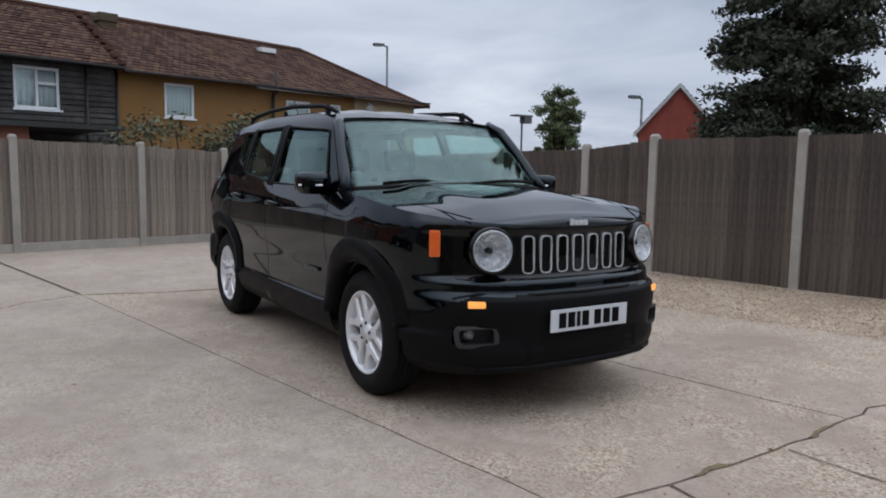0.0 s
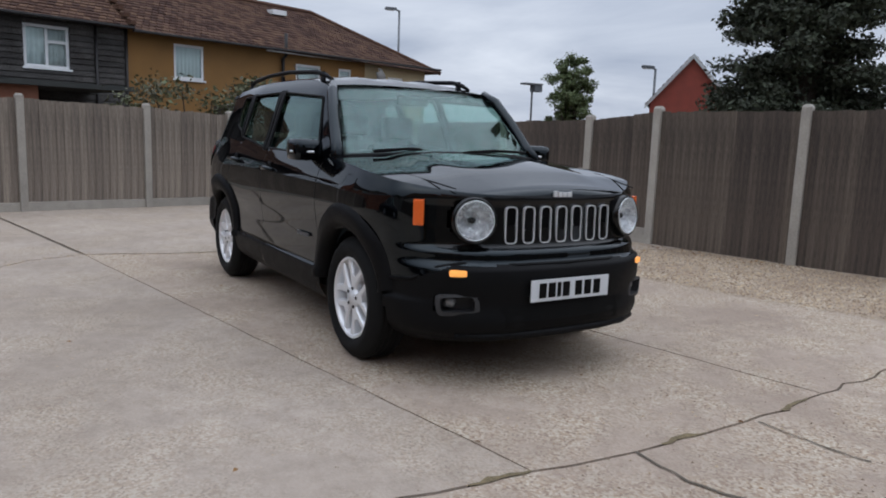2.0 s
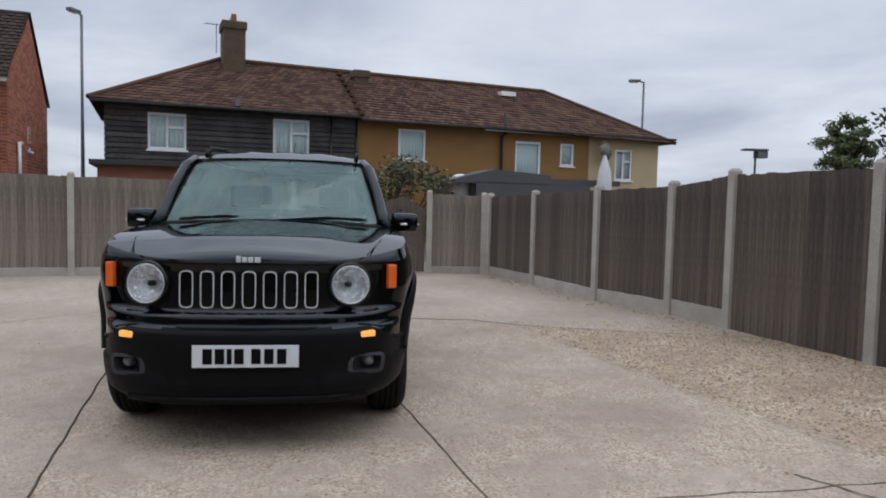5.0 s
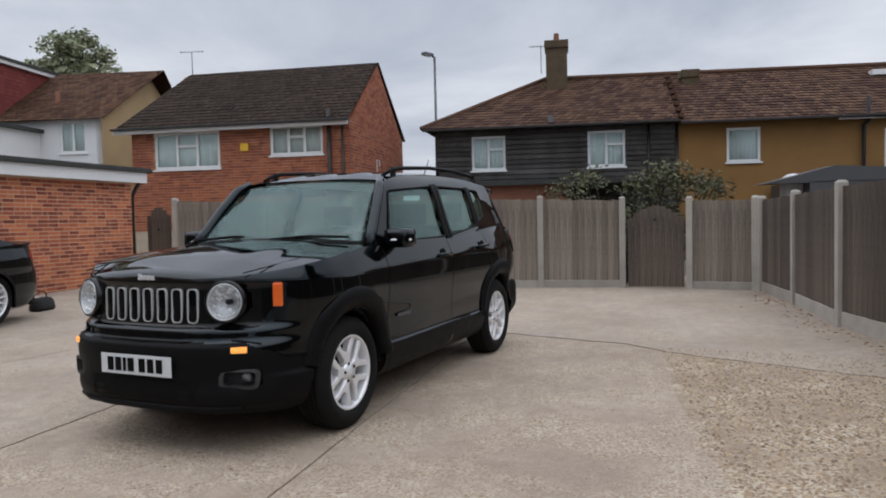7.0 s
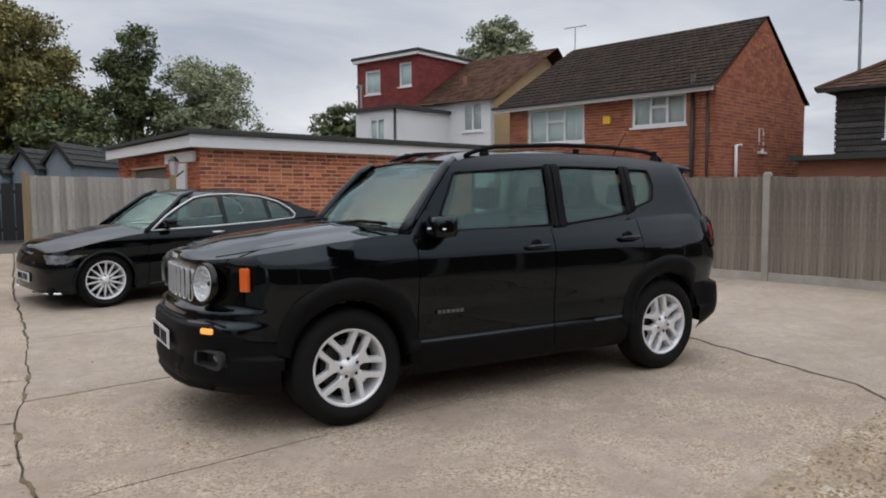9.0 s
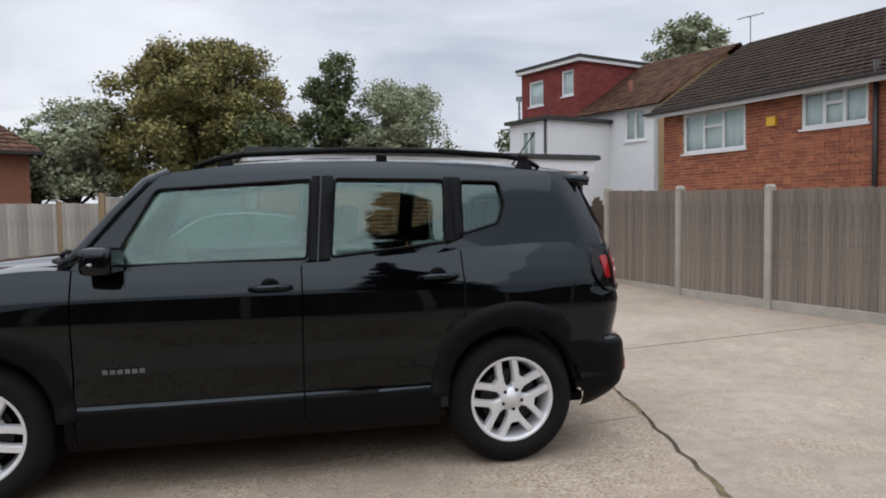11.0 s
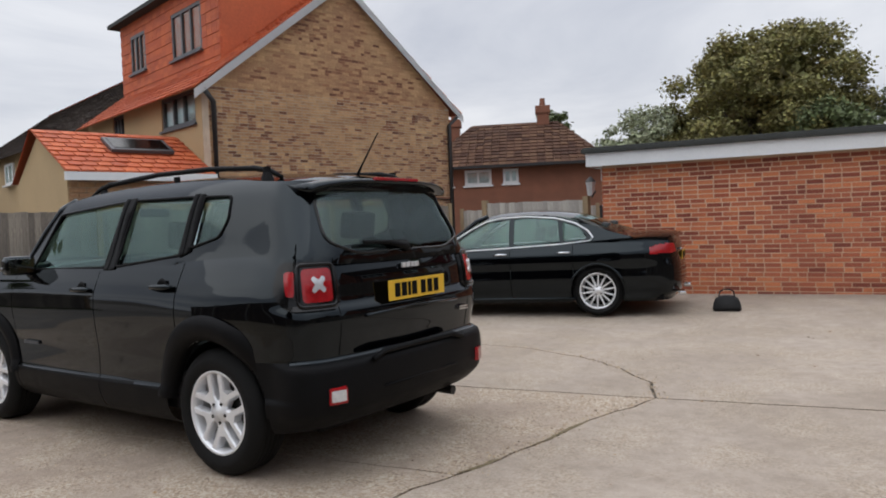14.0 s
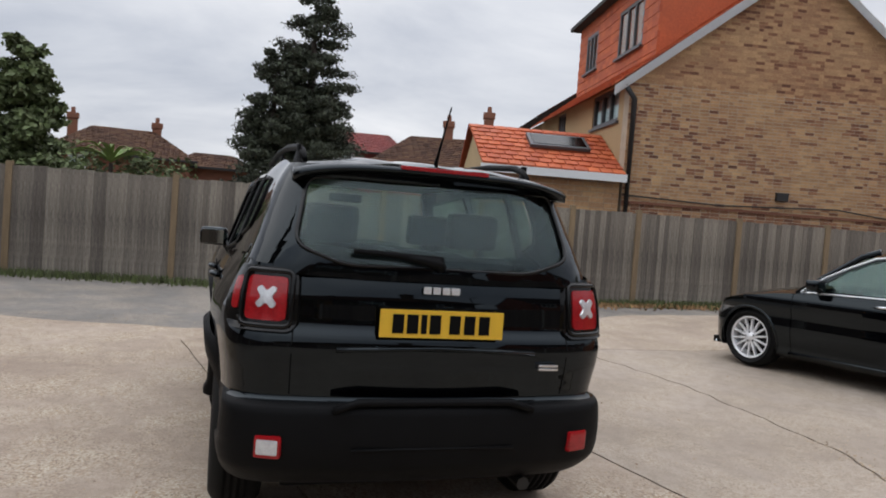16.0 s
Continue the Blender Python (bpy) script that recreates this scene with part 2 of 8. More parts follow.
    "grass": material("grass", (0.115, 0.14, 0.05), 0.9, 0, 0.5, 4, 60, 0, island=0.5),
    "nylon": material("black_nylon", (0.01, 0.01, 0.011), 0.8, 0, 0.3, 20, 300, 0.3),
    "shed": material("blue_grey_shed", (0.22, 0.27, 0.31), 0.8, 0, 0.15, 3, 60, 0.2),
    "dark_gate": material("black_metal_gate", (0.012, 0.012, 0.014), 0.6, 0, 0.3),
    "shutter": material("grey_shutter", (0.14, 0.13, 0.12), 0.6, 0, 0.3),
    "leaf_litter": material("dry_leaves", (0.30, 0.17, 0.075), 0.9, 0, 0.4, 20, 60, 0, island=0.4),
    "moss": material("moss_and_dirt", (0.19, 0.145, 0.075), 0.95, 0, 0.5, 12, 90, 0.6),
    "dirt": material("joint_dirt", (0.12, 0.098, 0.072), 0.95, 0, 0.5, 8, 80, 0.6),
    "soft_plastic": material("white_tarp", (0.6, 0.6, 0.62), 0.6, 0, 0.1),
}


def concrete(name, pale, dark, stones, grain=95.0):
    """Brushed concrete with worn patches and exposed aggregate."""
    m = bpy.data.materials.new(name)
    m.use_nodes = True
    n, l = m.node_tree.nodes, m.node_tree.links
    b = n["Principled BSDF"]
    b.inputs["Roughness"].default_value = 0.92
    b.inputs["Specular IOR Level"].default_value = 0.3
    tc = n.new("ShaderNodeTexCoord")
    def noise_at(s, d=5, r=0.55):
        t = n.new("ShaderNodeTexNoise"); t.inputs["Scale"].default_value, t.inputs["Detail"].default_value, t.inputs["Roughness"].default_value = s, d, r
        l.new(tc.outputs["Object"], t.inputs["Vector"]); return t.outputs["Fac"]
    def ranged(src, a, c, lo=0.0, hi=1.0):
        r = n.new("ShaderNodeMapRange"); r.inputs["From Min"].default_value, r.inputs["From Max"].default_value = a, c
        r.inputs["To Min"].default_value, r.inputs["To Max"].default_value = lo, hi
        l.new(src, r.inputs[0]); return r.outputs[0]
    def mixed(f, a, c):
        x = n.new("ShaderNodeMix"); x.data_type = "RGBA"
        l.new(f, x.inputs[0])
        for k, v in ((6, a), (7, c)):
            if isinstance(v, tuple): x.inputs[k].default_value = (*v, 1)
            else: l.new(v, x.inputs[k])
        return x.outputs[2]
    base = mixed(ranged(noise_at(0.7), 0.36, 0.64), dark, pale)
    base = mixed(ranged(noise_at(7, 6, 0.7), 0.40, 0.70, 0, 0.6), base, tuple(c * 0.72 for c in dark))
    vor = n.new("ShaderNodeTexVoronoi"); vor.inputs["Scale"].default_value = grain
    l.new(tc.outputs["Object"], vor.inputs["Vector"])
    bw = n.new("ShaderNodeSeparateColor"); l.new(vor.outputs["Color"], bw.inputs[0])
    st = n.new("ShaderNodeValToRGB")
    e = st.color_ramp.elements
    e[0].position, e[0].color = 0.0, (0.13, 0.085, 0.055, 1)
    e[1].position, e[1].color = 1.0, (0.62, 0.55, 0.44, 1)
    for pos, col in ((0.3, (0.34, 0.24, 0.15, 1)), (0.6, (0.45, 0.39, 0.30, 1))):
        x = e.new(pos); x.color = col
    l.new(bw.outputs[0], st.inputs[0])
    where = n.new("ShaderNodeMath"); where.operation = "MULTIPLY"
    l.new(ranged(noise_at(1.6, 6, 0.65), 0.42, 0.60, 0.15, 1.0), where.inputs[0]); where.inputs[1].default_value = stones
    base = mixed(where.outputs[0], base, st.outputs[0])
    l.new(base, b.inputs["Base Color"])
    bp = n.new("ShaderNodeBump"); bp.inputs["Strength"].default_value, bp.inputs["Distance"].default_value = 0.5, 0.006
    hs = n.new("ShaderNodeMath"); hs.operation = "ADD"
    l.new(vor.outputs["Distance"], hs.inputs[0]); l.new(noise_at(40, 4), hs.inputs[1])
    l.new(hs.outputs[0], bp.inputs["Height"]); l.new(bp.outputs[0], b.inputs["Normal"])
    return m


M["conc"] = concrete("yard_concrete", (0.405, 0.330, 0.266), (0.290, 0.227, 0.179), 0.58, 85.0)
M["conc_smooth"] = concrete("smooth_concrete", (0.395, 0.333, 0.278), (0.295, 0.242, 0.195), 0.34)
M["conc_stony"] = concrete("stony_concrete", (0.345, 0.27, 0.2), (0.245, 0.183, 0.13), 0.8, 60)
M["asphalt"] = concrete("worn_asphalt", (0.21, 0.195, 0.18), (0.155, 0.145, 0.135), 0.25, 120)


# ---- mesh helpers ----
def mesh_of(name, bm, mat, smooth=False):
    me = bpy.data.meshes.new(name)
    bm.normal_update()
    bm.to_mesh(me)
    bm.free()
    for mm in (mat if isinstance(mat, (list, tuple)) else [mat]):
        me.materials.append(mm)
    if smooth:
        for p in me.polygons:
            p.use_smooth = True
    return me


def part(name, bm, mat, parent=None, label="", smooth=False):
    """Links a bmesh as one mesh object under a thing or under a part."""
    ob = new(name, mesh_of(name, bm, mat, smooth))
    ob.parent = parent
    if label:
        tagged(ob, label)
    return ob


def thing(name, label, category, m=None, group="", kind=""):
    ob = new(name)
    ob.empty_display_size = 0.2
    if m is not None:
        ob.matrix_basis = m
    return tagged(ob, label, category, group, kind)


def box(bm, x0, x1, y0, y1, z0, z1, bevel=0.0, m=None):
    r = bmesh.ops.create_cube(bm, size=1.0, matrix=Matrix.LocRotScale(((x0 + x1) / 2, (y0 + y1) / 2, (z0 + z1) / 2), None, (abs(x1 - x0), abs(y1 - y0), abs(z1 - z0))))
    vs = r["verts"]
    if bevel:
        es = list({e for v in vs for e in v.link_edges})
        g = bmesh.ops.bevel(bm, geom=es, offset=bevel, segments=2, affect="EDGES", profile=0.7)
        vs = list({v for f in g["faces"] for v in f.verts} | {v for v in vs if v.is_valid})
    if m is not None:
        bmesh.ops.transform(bm, matrix=m, verts=vs)
    return vs


def boxes(name, rows, mat, parent=None, label=""):
    """Many plain boxes (x0, x1, y0, y1, z0, z1) as one joined mesh, quickly."""
    r = np.array(rows, float)
    n = len(r)
    v = np.empty((n, 8, 3))
    for k in range(8):
        v[:, k, 0], v[:, k, 1], v[:, k, 2] = r[:, k & 1], r[:, 2 + (k >> 1 & 1)], r[:, 4 + (k >> 2 & 1)]
    f = np.array([(0, 2, 3, 1), (4, 5, 7, 6), (0, 1, 5, 4), (2, 6, 7, 3), (0, 4, 6, 2), (1, 3, 7, 5)])
    f = (f[None] + 8 * np.arange(n)[:, None, None]).reshape(-1, 4)
    me = bpy.data.meshes.new(name)
    me.from_pydata(v.reshape(-1, 3).tolist(), [], f.tolist())
    me.materials.append(mat)
    if name == "wall":
        bm = bmesh.new(); bm.from_mesh(me); bmesh.ops.remove_doubles(bm, verts=bm.verts, dist=1e-4); bm.to_mesh(me); bm.free()
    me.update()
    ob = new(name, me)
    ob.parent = parent
    if label:
        tagged(ob, label)
    return ob


def cylinder(bm, p, q, r0, r1=None, n=16, cap=True):
    p, q = Vector(p), Vector(q)
    d = q - p
    m = Matrix.Translation((p + q) / 2) @ d.to_track_quat("Z", "Y").to_matrix().to_4x4()
    return bmesh.ops.create_cone(bm, cap_ends=cap, segments=n, radius1=r0, radius2=r0 if r1 is None else r1, depth=d.length, matrix=m)["verts"]


def tube(bm, pts, r, n=10, closed=False):
    """A bent tube along points."""
    rings = []
    N = len(pts)
    for i, p in enumerate(pts):
        a = Vector(pts[(i - 1) % N]) if (i or closed) else Vector(p)
        b = Vector(pts[(i + 1) % N]) if (i < N - 1 or closed) else Vector(p)
        t = (b - a).normalized()
        s = t.cross(Vector((0, 0, 1)))
        s = s.normalized() if s.length > 1e-4 else Vector((1, 0, 0))
        u = s.cross(t)
        rr = r[i] if isinstance(r, (list, tuple)) else r
        rings.append([bm.verts.new(Vector(p) + rr * (math.cos(2 * math.pi * k / n) * s + math.sin(2 * math.pi * k / n) * u)) for k in range(n)])
    for i in range(N if closed else N - 1):
        a, b = rings[i], rings[(i + 1) % N]
        for k in range(n):
            bm.faces.new((a[k], a[(k + 1) % n], b[(k + 1) % n], b[k]))
    if not closed:
        bm.faces.new(rings[0][::-1]); bm.faces.new(rings[-1])


def prism(bm, poly, axis, a, b):
    """A polygon of 2D points drawn out along an axis from a to b."""
    def at(p, h):
        return {"x": (h, p[0], p[1]), "y": (p[0], h, p[1]), "z": (p[0], p[1], h)}[axis]
    lo = [bm.verts.new(at(p, a)) for p in poly]
    hi = [bm.verts.new(at(p, b)) for p in poly]
    k = len(poly)
    bm.faces.new(lo[::-1]); bm.faces.new(hi)
    for i in range(k):
        bm.faces.new((lo[i], lo[(i + 1) % k], hi[(i + 1) % k], hi[i]))
    bmesh.ops.recalc_face_normals(bm, faces=bm.faces)



# ---- ground: dirt sheet to the horizon, concrete slabs with recessed joints, asphalt lane ----
def jag(pts, step=0.14, amp=0.014, seed=1):
    rnd = random.Random(seed)
    out = []
    for (a, b) in zip(pts, pts[1:]):
        a, b = Vector(a), Vector(b)
        n = max(1, int((b - a).length / step))
        side = Vector((-(b - a).y, (b - a).x)).normalized()
        for i in range(n):
            j = 0 if i == 0 else rnd.uniform(-amp, amp)
            out.append(tuple(a + (b - a) * (i / n) + side * j))
    return out + [tuple(pts[-1])]


NW, WJ2, WJ1 = (-1.78, 2.33), (-2.45, 0.2), (-2.82, -1.82)
EGB, EJ2, EJ1, ES = (2.7, 3.40), (2.90, 1.15), (2.92, -0.80), (2.84, -3.2)
wc_n = jag([(-0.95, 5.2), (-1.28, 3.73), NW], seed=2, amp=0.02)
wc_b = jag([NW, (-2.1, 1.9), (-2.22, 1.2), WJ2], seed=3, amp=0.02)
wc_a = jag([WJ2, (-2.62, -0.9), WJ1], seed=4, amp=0.03)
wc_d = jag([WJ1, (-2.62, -2.3), (-2.2, -2.72), (-1.65, -3.08), (-1.05, -3.3), (0.9, -3.45), ES], seed=5, amp=0.03)
j1 = jag([WJ1, EJ1], amp=0.006, seed=6)
j2 = jag([WJ2, EJ2], amp=0.006, seed=7)
gb = jag([NW, (-0.1, 2.64), (0.8, 2.86), EGB], amp=0.012, seed=8)
ec_n = jag([(2.5, 7.6), EGB], seed=9, amp=0.02)
ec_b = jag([EGB, EJ2], seed=10, amp=0.022)
ec_a = jag([EJ2, (2.97, 0.42), (2.98, -0.28), EJ1], seed=11, amp=0.025)
ec_d = jag([EJ1, (2.88, -1.5), ES], seed=12, amp=0.02)
ec_s = jag([ES, (2.9, -7.2), (2.8, -14)], seed=13, amp=0.02)
w2 = jag([WJ1, (-5.8, -2.43), (-9.9, -3.3)], seed=14, amp=0.006)

ground = tagged(part("ground", (lambda b: (bmesh.ops.create_grid(b, x_segments=8, y_segments=8, size=600), b)[1])(bmesh.new()), M["dirt"]), "bare brown earth and dirt under the yard", "ground", kind="structure")
ground.location.z = -0.014


def rise(y):
    """The yard climbs gently towards the garage."""
    return 0.027 * min(4.05, max(0.0, -4.9 - y))


def slab(outline, mat, label, gap=0.007, top=0.0, name="slab"):
    bm = bmesh.new()
    f = bm.faces.new([bm.verts.new((x, y, top - 0.10)) for x, y in outline])
    if f.calc_area() and f.normal.z < 0:
        f.normal_flip()
    f.normal_update()
    if f.normal.z < 0:
        f.normal_flip()
    r = bmesh.ops.inset_individual(bm, faces=[f], thickness=gap, depth=0.0, use_even_offset=False)
    bmesh.ops.delete(bm, geom=[q for q in bm.faces if q is not f], context="FACES")
    e = bmesh.ops.extrude_face_region(bm, geom=list(bm.faces))
    bmesh.ops.translate(bm, verts=[v for v in e["geom"] if isinstance(v, bmesh.types.BMVert)], vec=(0, 0, 0.10))
    bmesh.ops.triangulate(bm, faces=list(bm.faces))
    for cut in (-4.9, -8.95):
        bmesh.ops.bisect_plane(bm, geom=list(bm.verts) + list(bm.edges) + list(bm.faces), plane_co=(0, cut, 0), plane_no=(0, 1, 0))
    for v in bm.verts: v.co.z += rise(v.co.y)
    bmesh.ops.recalc_face_normals(bm, faces=bm.faces)
    return part(name, bm, mat, yard, label)


yard = tagged(new("pavement"), "concrete yard of large cast slabs with cracked joints", "pavement", kind="structure")
slab(wc_a + j1[1:] + ec_a[::-1][1:] + j2[::-1][1:-1], M["conc"], "pale concrete slab with worn aggregate")
slab(wc_b + j2[1:] + ec_b[::-1][1:] + gb[::-1][1:-1], M["conc"], "pale concrete slab with worn aggregate")
slab(wc_n + gb[1:] + ec_n[::-1][1:], M["conc_stony"], "stony tan concrete with loose gravel", gap=0.006)
slab(j1 + ec_d[1:] + wc_d[::-1][1:-1], M["conc_smooth"], "smooth pale concrete slab", top=0.002)
slab(wc_d + ec_s[1:] + [(-9.9, -14)] + w2[::-1][:-1], M["conc_smooth"], "smooth grey concrete slab", gap=0.02)
slab(wc_n + wc_b[1:] + wc_a[1:] + w2[1:] + [(-9.9, 5.2)], M["conc_smooth"], "smooth grey concrete slab", top=0.003, gap=0.02)
lane = jag([(6.2, 8.0), (4.1, 2.9), (3.62, 1.2), (3.9, -1.0), (5.0, -3.6), (6.0, -5.9), (6.4, -14)], 0.4, 0.05, 20)
slab(ec_n + ec_b[1:] + ec_a[1:] + ec_d[1:] + ec_s[1:] + lane[::-1], M["conc"], "worn concrete apron by the lane", top=-0.002)
slab(lane + [(6.6, -30), (30, -30), (30, 30), (8, 30)], M["asphalt"], "worn grey asphalt of the lane", top=-0.006, name="asphalt_strip")


def ribbon(pts, widths, mat, name, parent, label="", z=0.0035):
    bm = bmesh.new()
    L, R = [], []
    for i, p in enumerate(pts):
        a, b = Vector(pts[max(0, i - 1)]), Vector(pts[min(len(pts) - 1, i + 1)])
        s = Vector((-(b - a).y, (b - a).x)).normalized() * widths[i % len(widths)]
        L.append(bm.verts.new((p[0] + s.x, p[1] + s.y, z))); R.append(bm.verts.new((p[0] - s.x, p[1] - s.y, z)))
    for i in range(len(pts) - 1):
        bm.faces.new((R[i], R[i + 1], L[i + 1], L[i]))
    return part(name, bm, mat, parent, label)


rndw = random.Random(5)
ribbon(gb, [0.02 + 0.02 * rndw.random() for _ in gb], M["conc_stony"], "joint_fill", yard, "stony fill", z=0.002)
for pts, w in (([(2.98, -0.30), (3.26, -0.32), (3.53, -0.22)], 0.006), ([(3.0, 0.48), (3.3, 0.48), (3.5, 0.52)], 0.006), ([(2.87, -1.42), (3.3, -1.55), (4.2, -1.57)], 0.006),
               ([(2.6, 2.7), (2.9, 2.9), (3.6, 3.0)], 0.006)):
    jp = jag(pts, 0.06, 0.012, int(w * 1e4) + len(pts))
    ribbon(jp, [w * rndw.uniform(0.5, 1.5) for _ in jp], M["dirt"], "crack", yard)
for line, spans in ((ec_a, ((0.10, 0.2), (0.55, 0.62))), (ec_d, ((0.0, 0.10), (0.25, 0.33))), (wc_a, ((0.0, 0.12), (0.35, 0.5))), (wc_b, ((0.3, 0.45),))):
    for a, b in spans:
        seg = line[int(a * len(line)):int(b * len(line)) + 2]
        jp = jag(seg, 0.04, 0.012, 77)
        n = len(jp)
        ribbon(jp, [0.003 + 0.017 * math.sin(math.pi * (i + 0.2) / n) * rndw.uniform(0.4, 1.2) for i in range(n)], M["moss"], "moss", yard, "dark moss in a crack")


# ---- fences ----
def board_mesh(w, seed):
    """A feather-edged board one metre high, with an uneven top."""
    rnd = random.Random(seed)
    bm = bmesh.new()
    a, b = rnd.uniform(-0.004, 0.004), rnd.uniform(-0.004, 0.004)
    vs = [bm.verts.new(p) for p in ((0, -0.012, 0), (w, -0.005, 0), (w, 0.003, 0), (0, 0.003, 0), (0, -0.012, 1 + a), (w, -0.005, 1 + b), (w, 0.003, 1 + b), (0, 0.003, 1 + a))]
    for q in ((0, 1, 5, 4), (1, 2, 6, 5), (2, 3, 7, 6), (3, 0, 4, 7), (4, 5, 6, 7), (3, 2, 1, 0)):
        bm.faces.new([vs[k] for k in q])
    bmesh.ops.bevel(bm, geom=[e for e in bm.edges if abs(e.verts[0].co.z - e.verts[1].co.z) > 0.5], offset=0.002, segments=1, affect="EDGES")
    return bm


BOARDS = {key: [mesh_of("board", board_mesh(0.118, s), M[key]) for s in range(5)] for key in ("board", "board_dark", "board_grey", "board_pale")}


def concrete_post_bm(h):
    bm = bmesh.new()
    box(bm, -0.05, 0.05, -0.055, 0.055, -0.05, h - 0.03, 0.008)
    vs = box(bm, -0.05, 0.05, -0.055, 0.055, h - 0.03, h)
    bmesh.ops.scale(bm, vec=(0.6, 0.6, 1), verts=[v for v in vs if v.co.z > h - 0.01], space=Matrix.Identity(4))
    return bm


def timber_post_bm(h):
    bm = bmesh.new()
    box(bm, -0.05, 0.05, -0.05, 0.05, -0.05, h, 0.006)
    return bm


def panel(parent, a, b, h0, h1, z0, key, seed, spacing=0.104, arch=0.0):
    """The boards between two posts, from height z0 up, on two rails."""
    rnd = random.Random(seed)
    a, b = Vector(a), Vector(b)
    L = (b - a).length
    ang = math.atan2(b.y - a.y, b.x - a.x)
    n = max(1, round((L - 0.08) / spacing))
    for i in range(n):
        u = 0.04 + (L - 0.08) * i / n
        f = (u + spacing / 2) / L
        h = h0 + (h1 - h0) * f - 0.02 + rnd.uniform(-0.006, 0.006)
        if arch:
            h += arch * (math.sin(math.pi * f) - 0.75)
        ob = new("board", rnd.choice(BOARDS[key]))
        ob.parent = parent
        ob.matrix_basis = pose(a.x + math.cos(ang) * u, a.y + math.sin(ang) * u, z0 + rnd.uniform(-0.004, 0.004), rnd.uniform(-0.25, 0.25), rnd.uniform(-0.3, 0.3), math.degrees(ang) + rnd.uniform(-1.2, 1.2)) @ Matrix.Diagonal((min(1.1, (L - 0.08) / n / 0.104), 1, h - z0, 1))
    for z in (0.3, 0.76 if arch else 0.85):
        zz = z0 + z * (min(h0, h1) - z0)
        bm = bmesh.new()
        box(bm, 0.03, L - 0.03, 0.004, 0.045, zz - 0.03, zz + 0.03, m=pose(a.x, a.y, 0, 0, 0, math.degrees(ang)))
        part("rail", bm, M["wood_post"], parent)


def gravel_board(parent, a, b, h):
    a, b = Vector(a), Vector(b)
    L = (b - a).length
    bm = bmesh.new()
    box(bm, 0.045, L - 0.045, -0.022, 0.022, -0.06, h, 0.006, m=pose(a.x, a.y, 0, 0, 0, math.degrees(math.atan2(b.y - a.y, b.x - a.x))))
    part("gravel_board", bm, M["conc_post"], parent)


def fence(label, posts, key, gravel, conc=True, z0=0.0, gates=(), seed=1):
    root = thing("fence", label, "fence")
    cache = {}
    for i, (x, y, h) in enumerate(posts):
        nxt = posts[min(i + 1, len(posts) - 1)] if i + 1 < len(posts) else posts[i]
        prv = posts[max(i - 1, 0)]
        ang = math.degrees(math.atan2(nxt[1] - prv[1], nxt[0] - prv[0]))
        if h not in cache:
            cache[h] = mesh_of("post", concrete_post_bm(h + 0.03) if conc else timber_post_bm(h + 0.02), M["conc_post"] if conc else M["wood_post"])
        ob = new("post", cache[h])
        ob.parent = root
        ob.matrix_basis = pose(x, y, 0, 0, 0, ang)
        if i + 1 < len(posts) and i not in gates:
            g = gravel[i] if isinstance(gravel, (list, tuple)) else gravel
            if g:
                gravel_board(root, (x, y), nxt[:2], g)
            panel(root, (x, y), nxt[:2], h - 0.02, nxt[2] - 0.02, max(g, z0) + 0.003, key, seed * 100 + i)
    return root


BACK = [(-5.99, -7.67, 1.74), (-6.22, -5.64, 1.68), (-6.53, -3.94, 1.64), (-6.90, -2.20, 1.62), (-7.21, -0.49, 1.58), (-7.50, 0.87, 1.53), (-7.52, 1.96, 1.50), (-7.42, 2.96, 1.48)]
fence("grey-brown closeboard fence with concrete posts and gravel boards", BACK, "board", 0.13, gates=(5,), seed=1)
RIGHT = [(-7.30, 3.06, 1.47), (-5.70, 3.49, 1.51), (-3.81, 3.89, 1.56), (-2.53, 4.38, 1.60), (-1.55, 4.61, 1.71), (0.21, 4.96, 1.72), (1.98, 5.42, 1.73), (3.75, 5.9, 1.74), (5.5, 6.5, 1.75), (7.2, 7.2, 1.76), (8.9, 7.9, 1.77)]
fence("dark weathered closeboard fence with concrete posts", RIGHT, "board_dark", [0.16, 0.16, 0.17, 0.2, 0, 0, 0, 0, 0, 0], seed=2)
EAST = [(8.95, 5.9, 1.83), (8.76, 4.14, 1.83), (8.47, 1.55, 1.83), (8.28, -0.2, 1.84), (8.08, -2.0, 1.85), (7.89, -3.8, 1.86), (7.69, -5.6, 1.86), (7.54, -6.95, 1.87), (7.3, -9.1, 1.87), (7.08, -11.1, 1.88), (6.84, -13.3, 1.88)]
fence("old grey closeboard timber fence, weathered and uneven", EAST, "board_grey", 0, conc=False, z0=0.03, seed=3)
fence("short grey closeboard fence beside the garage", [(2.65, -8.42, 1.72), (0.50, -8.20, 1.68)], "board_pale", 0, conc=False, z0=0.03, seed=4)
fence("light grey timber fence at the lane's end", [(6.7, -13.7, 1.72), (4.9, -14.5, 1.72), (3.3, -15.2, 1.72)], "board_pale", 0, conc=False, z0=0.03, seed=5)
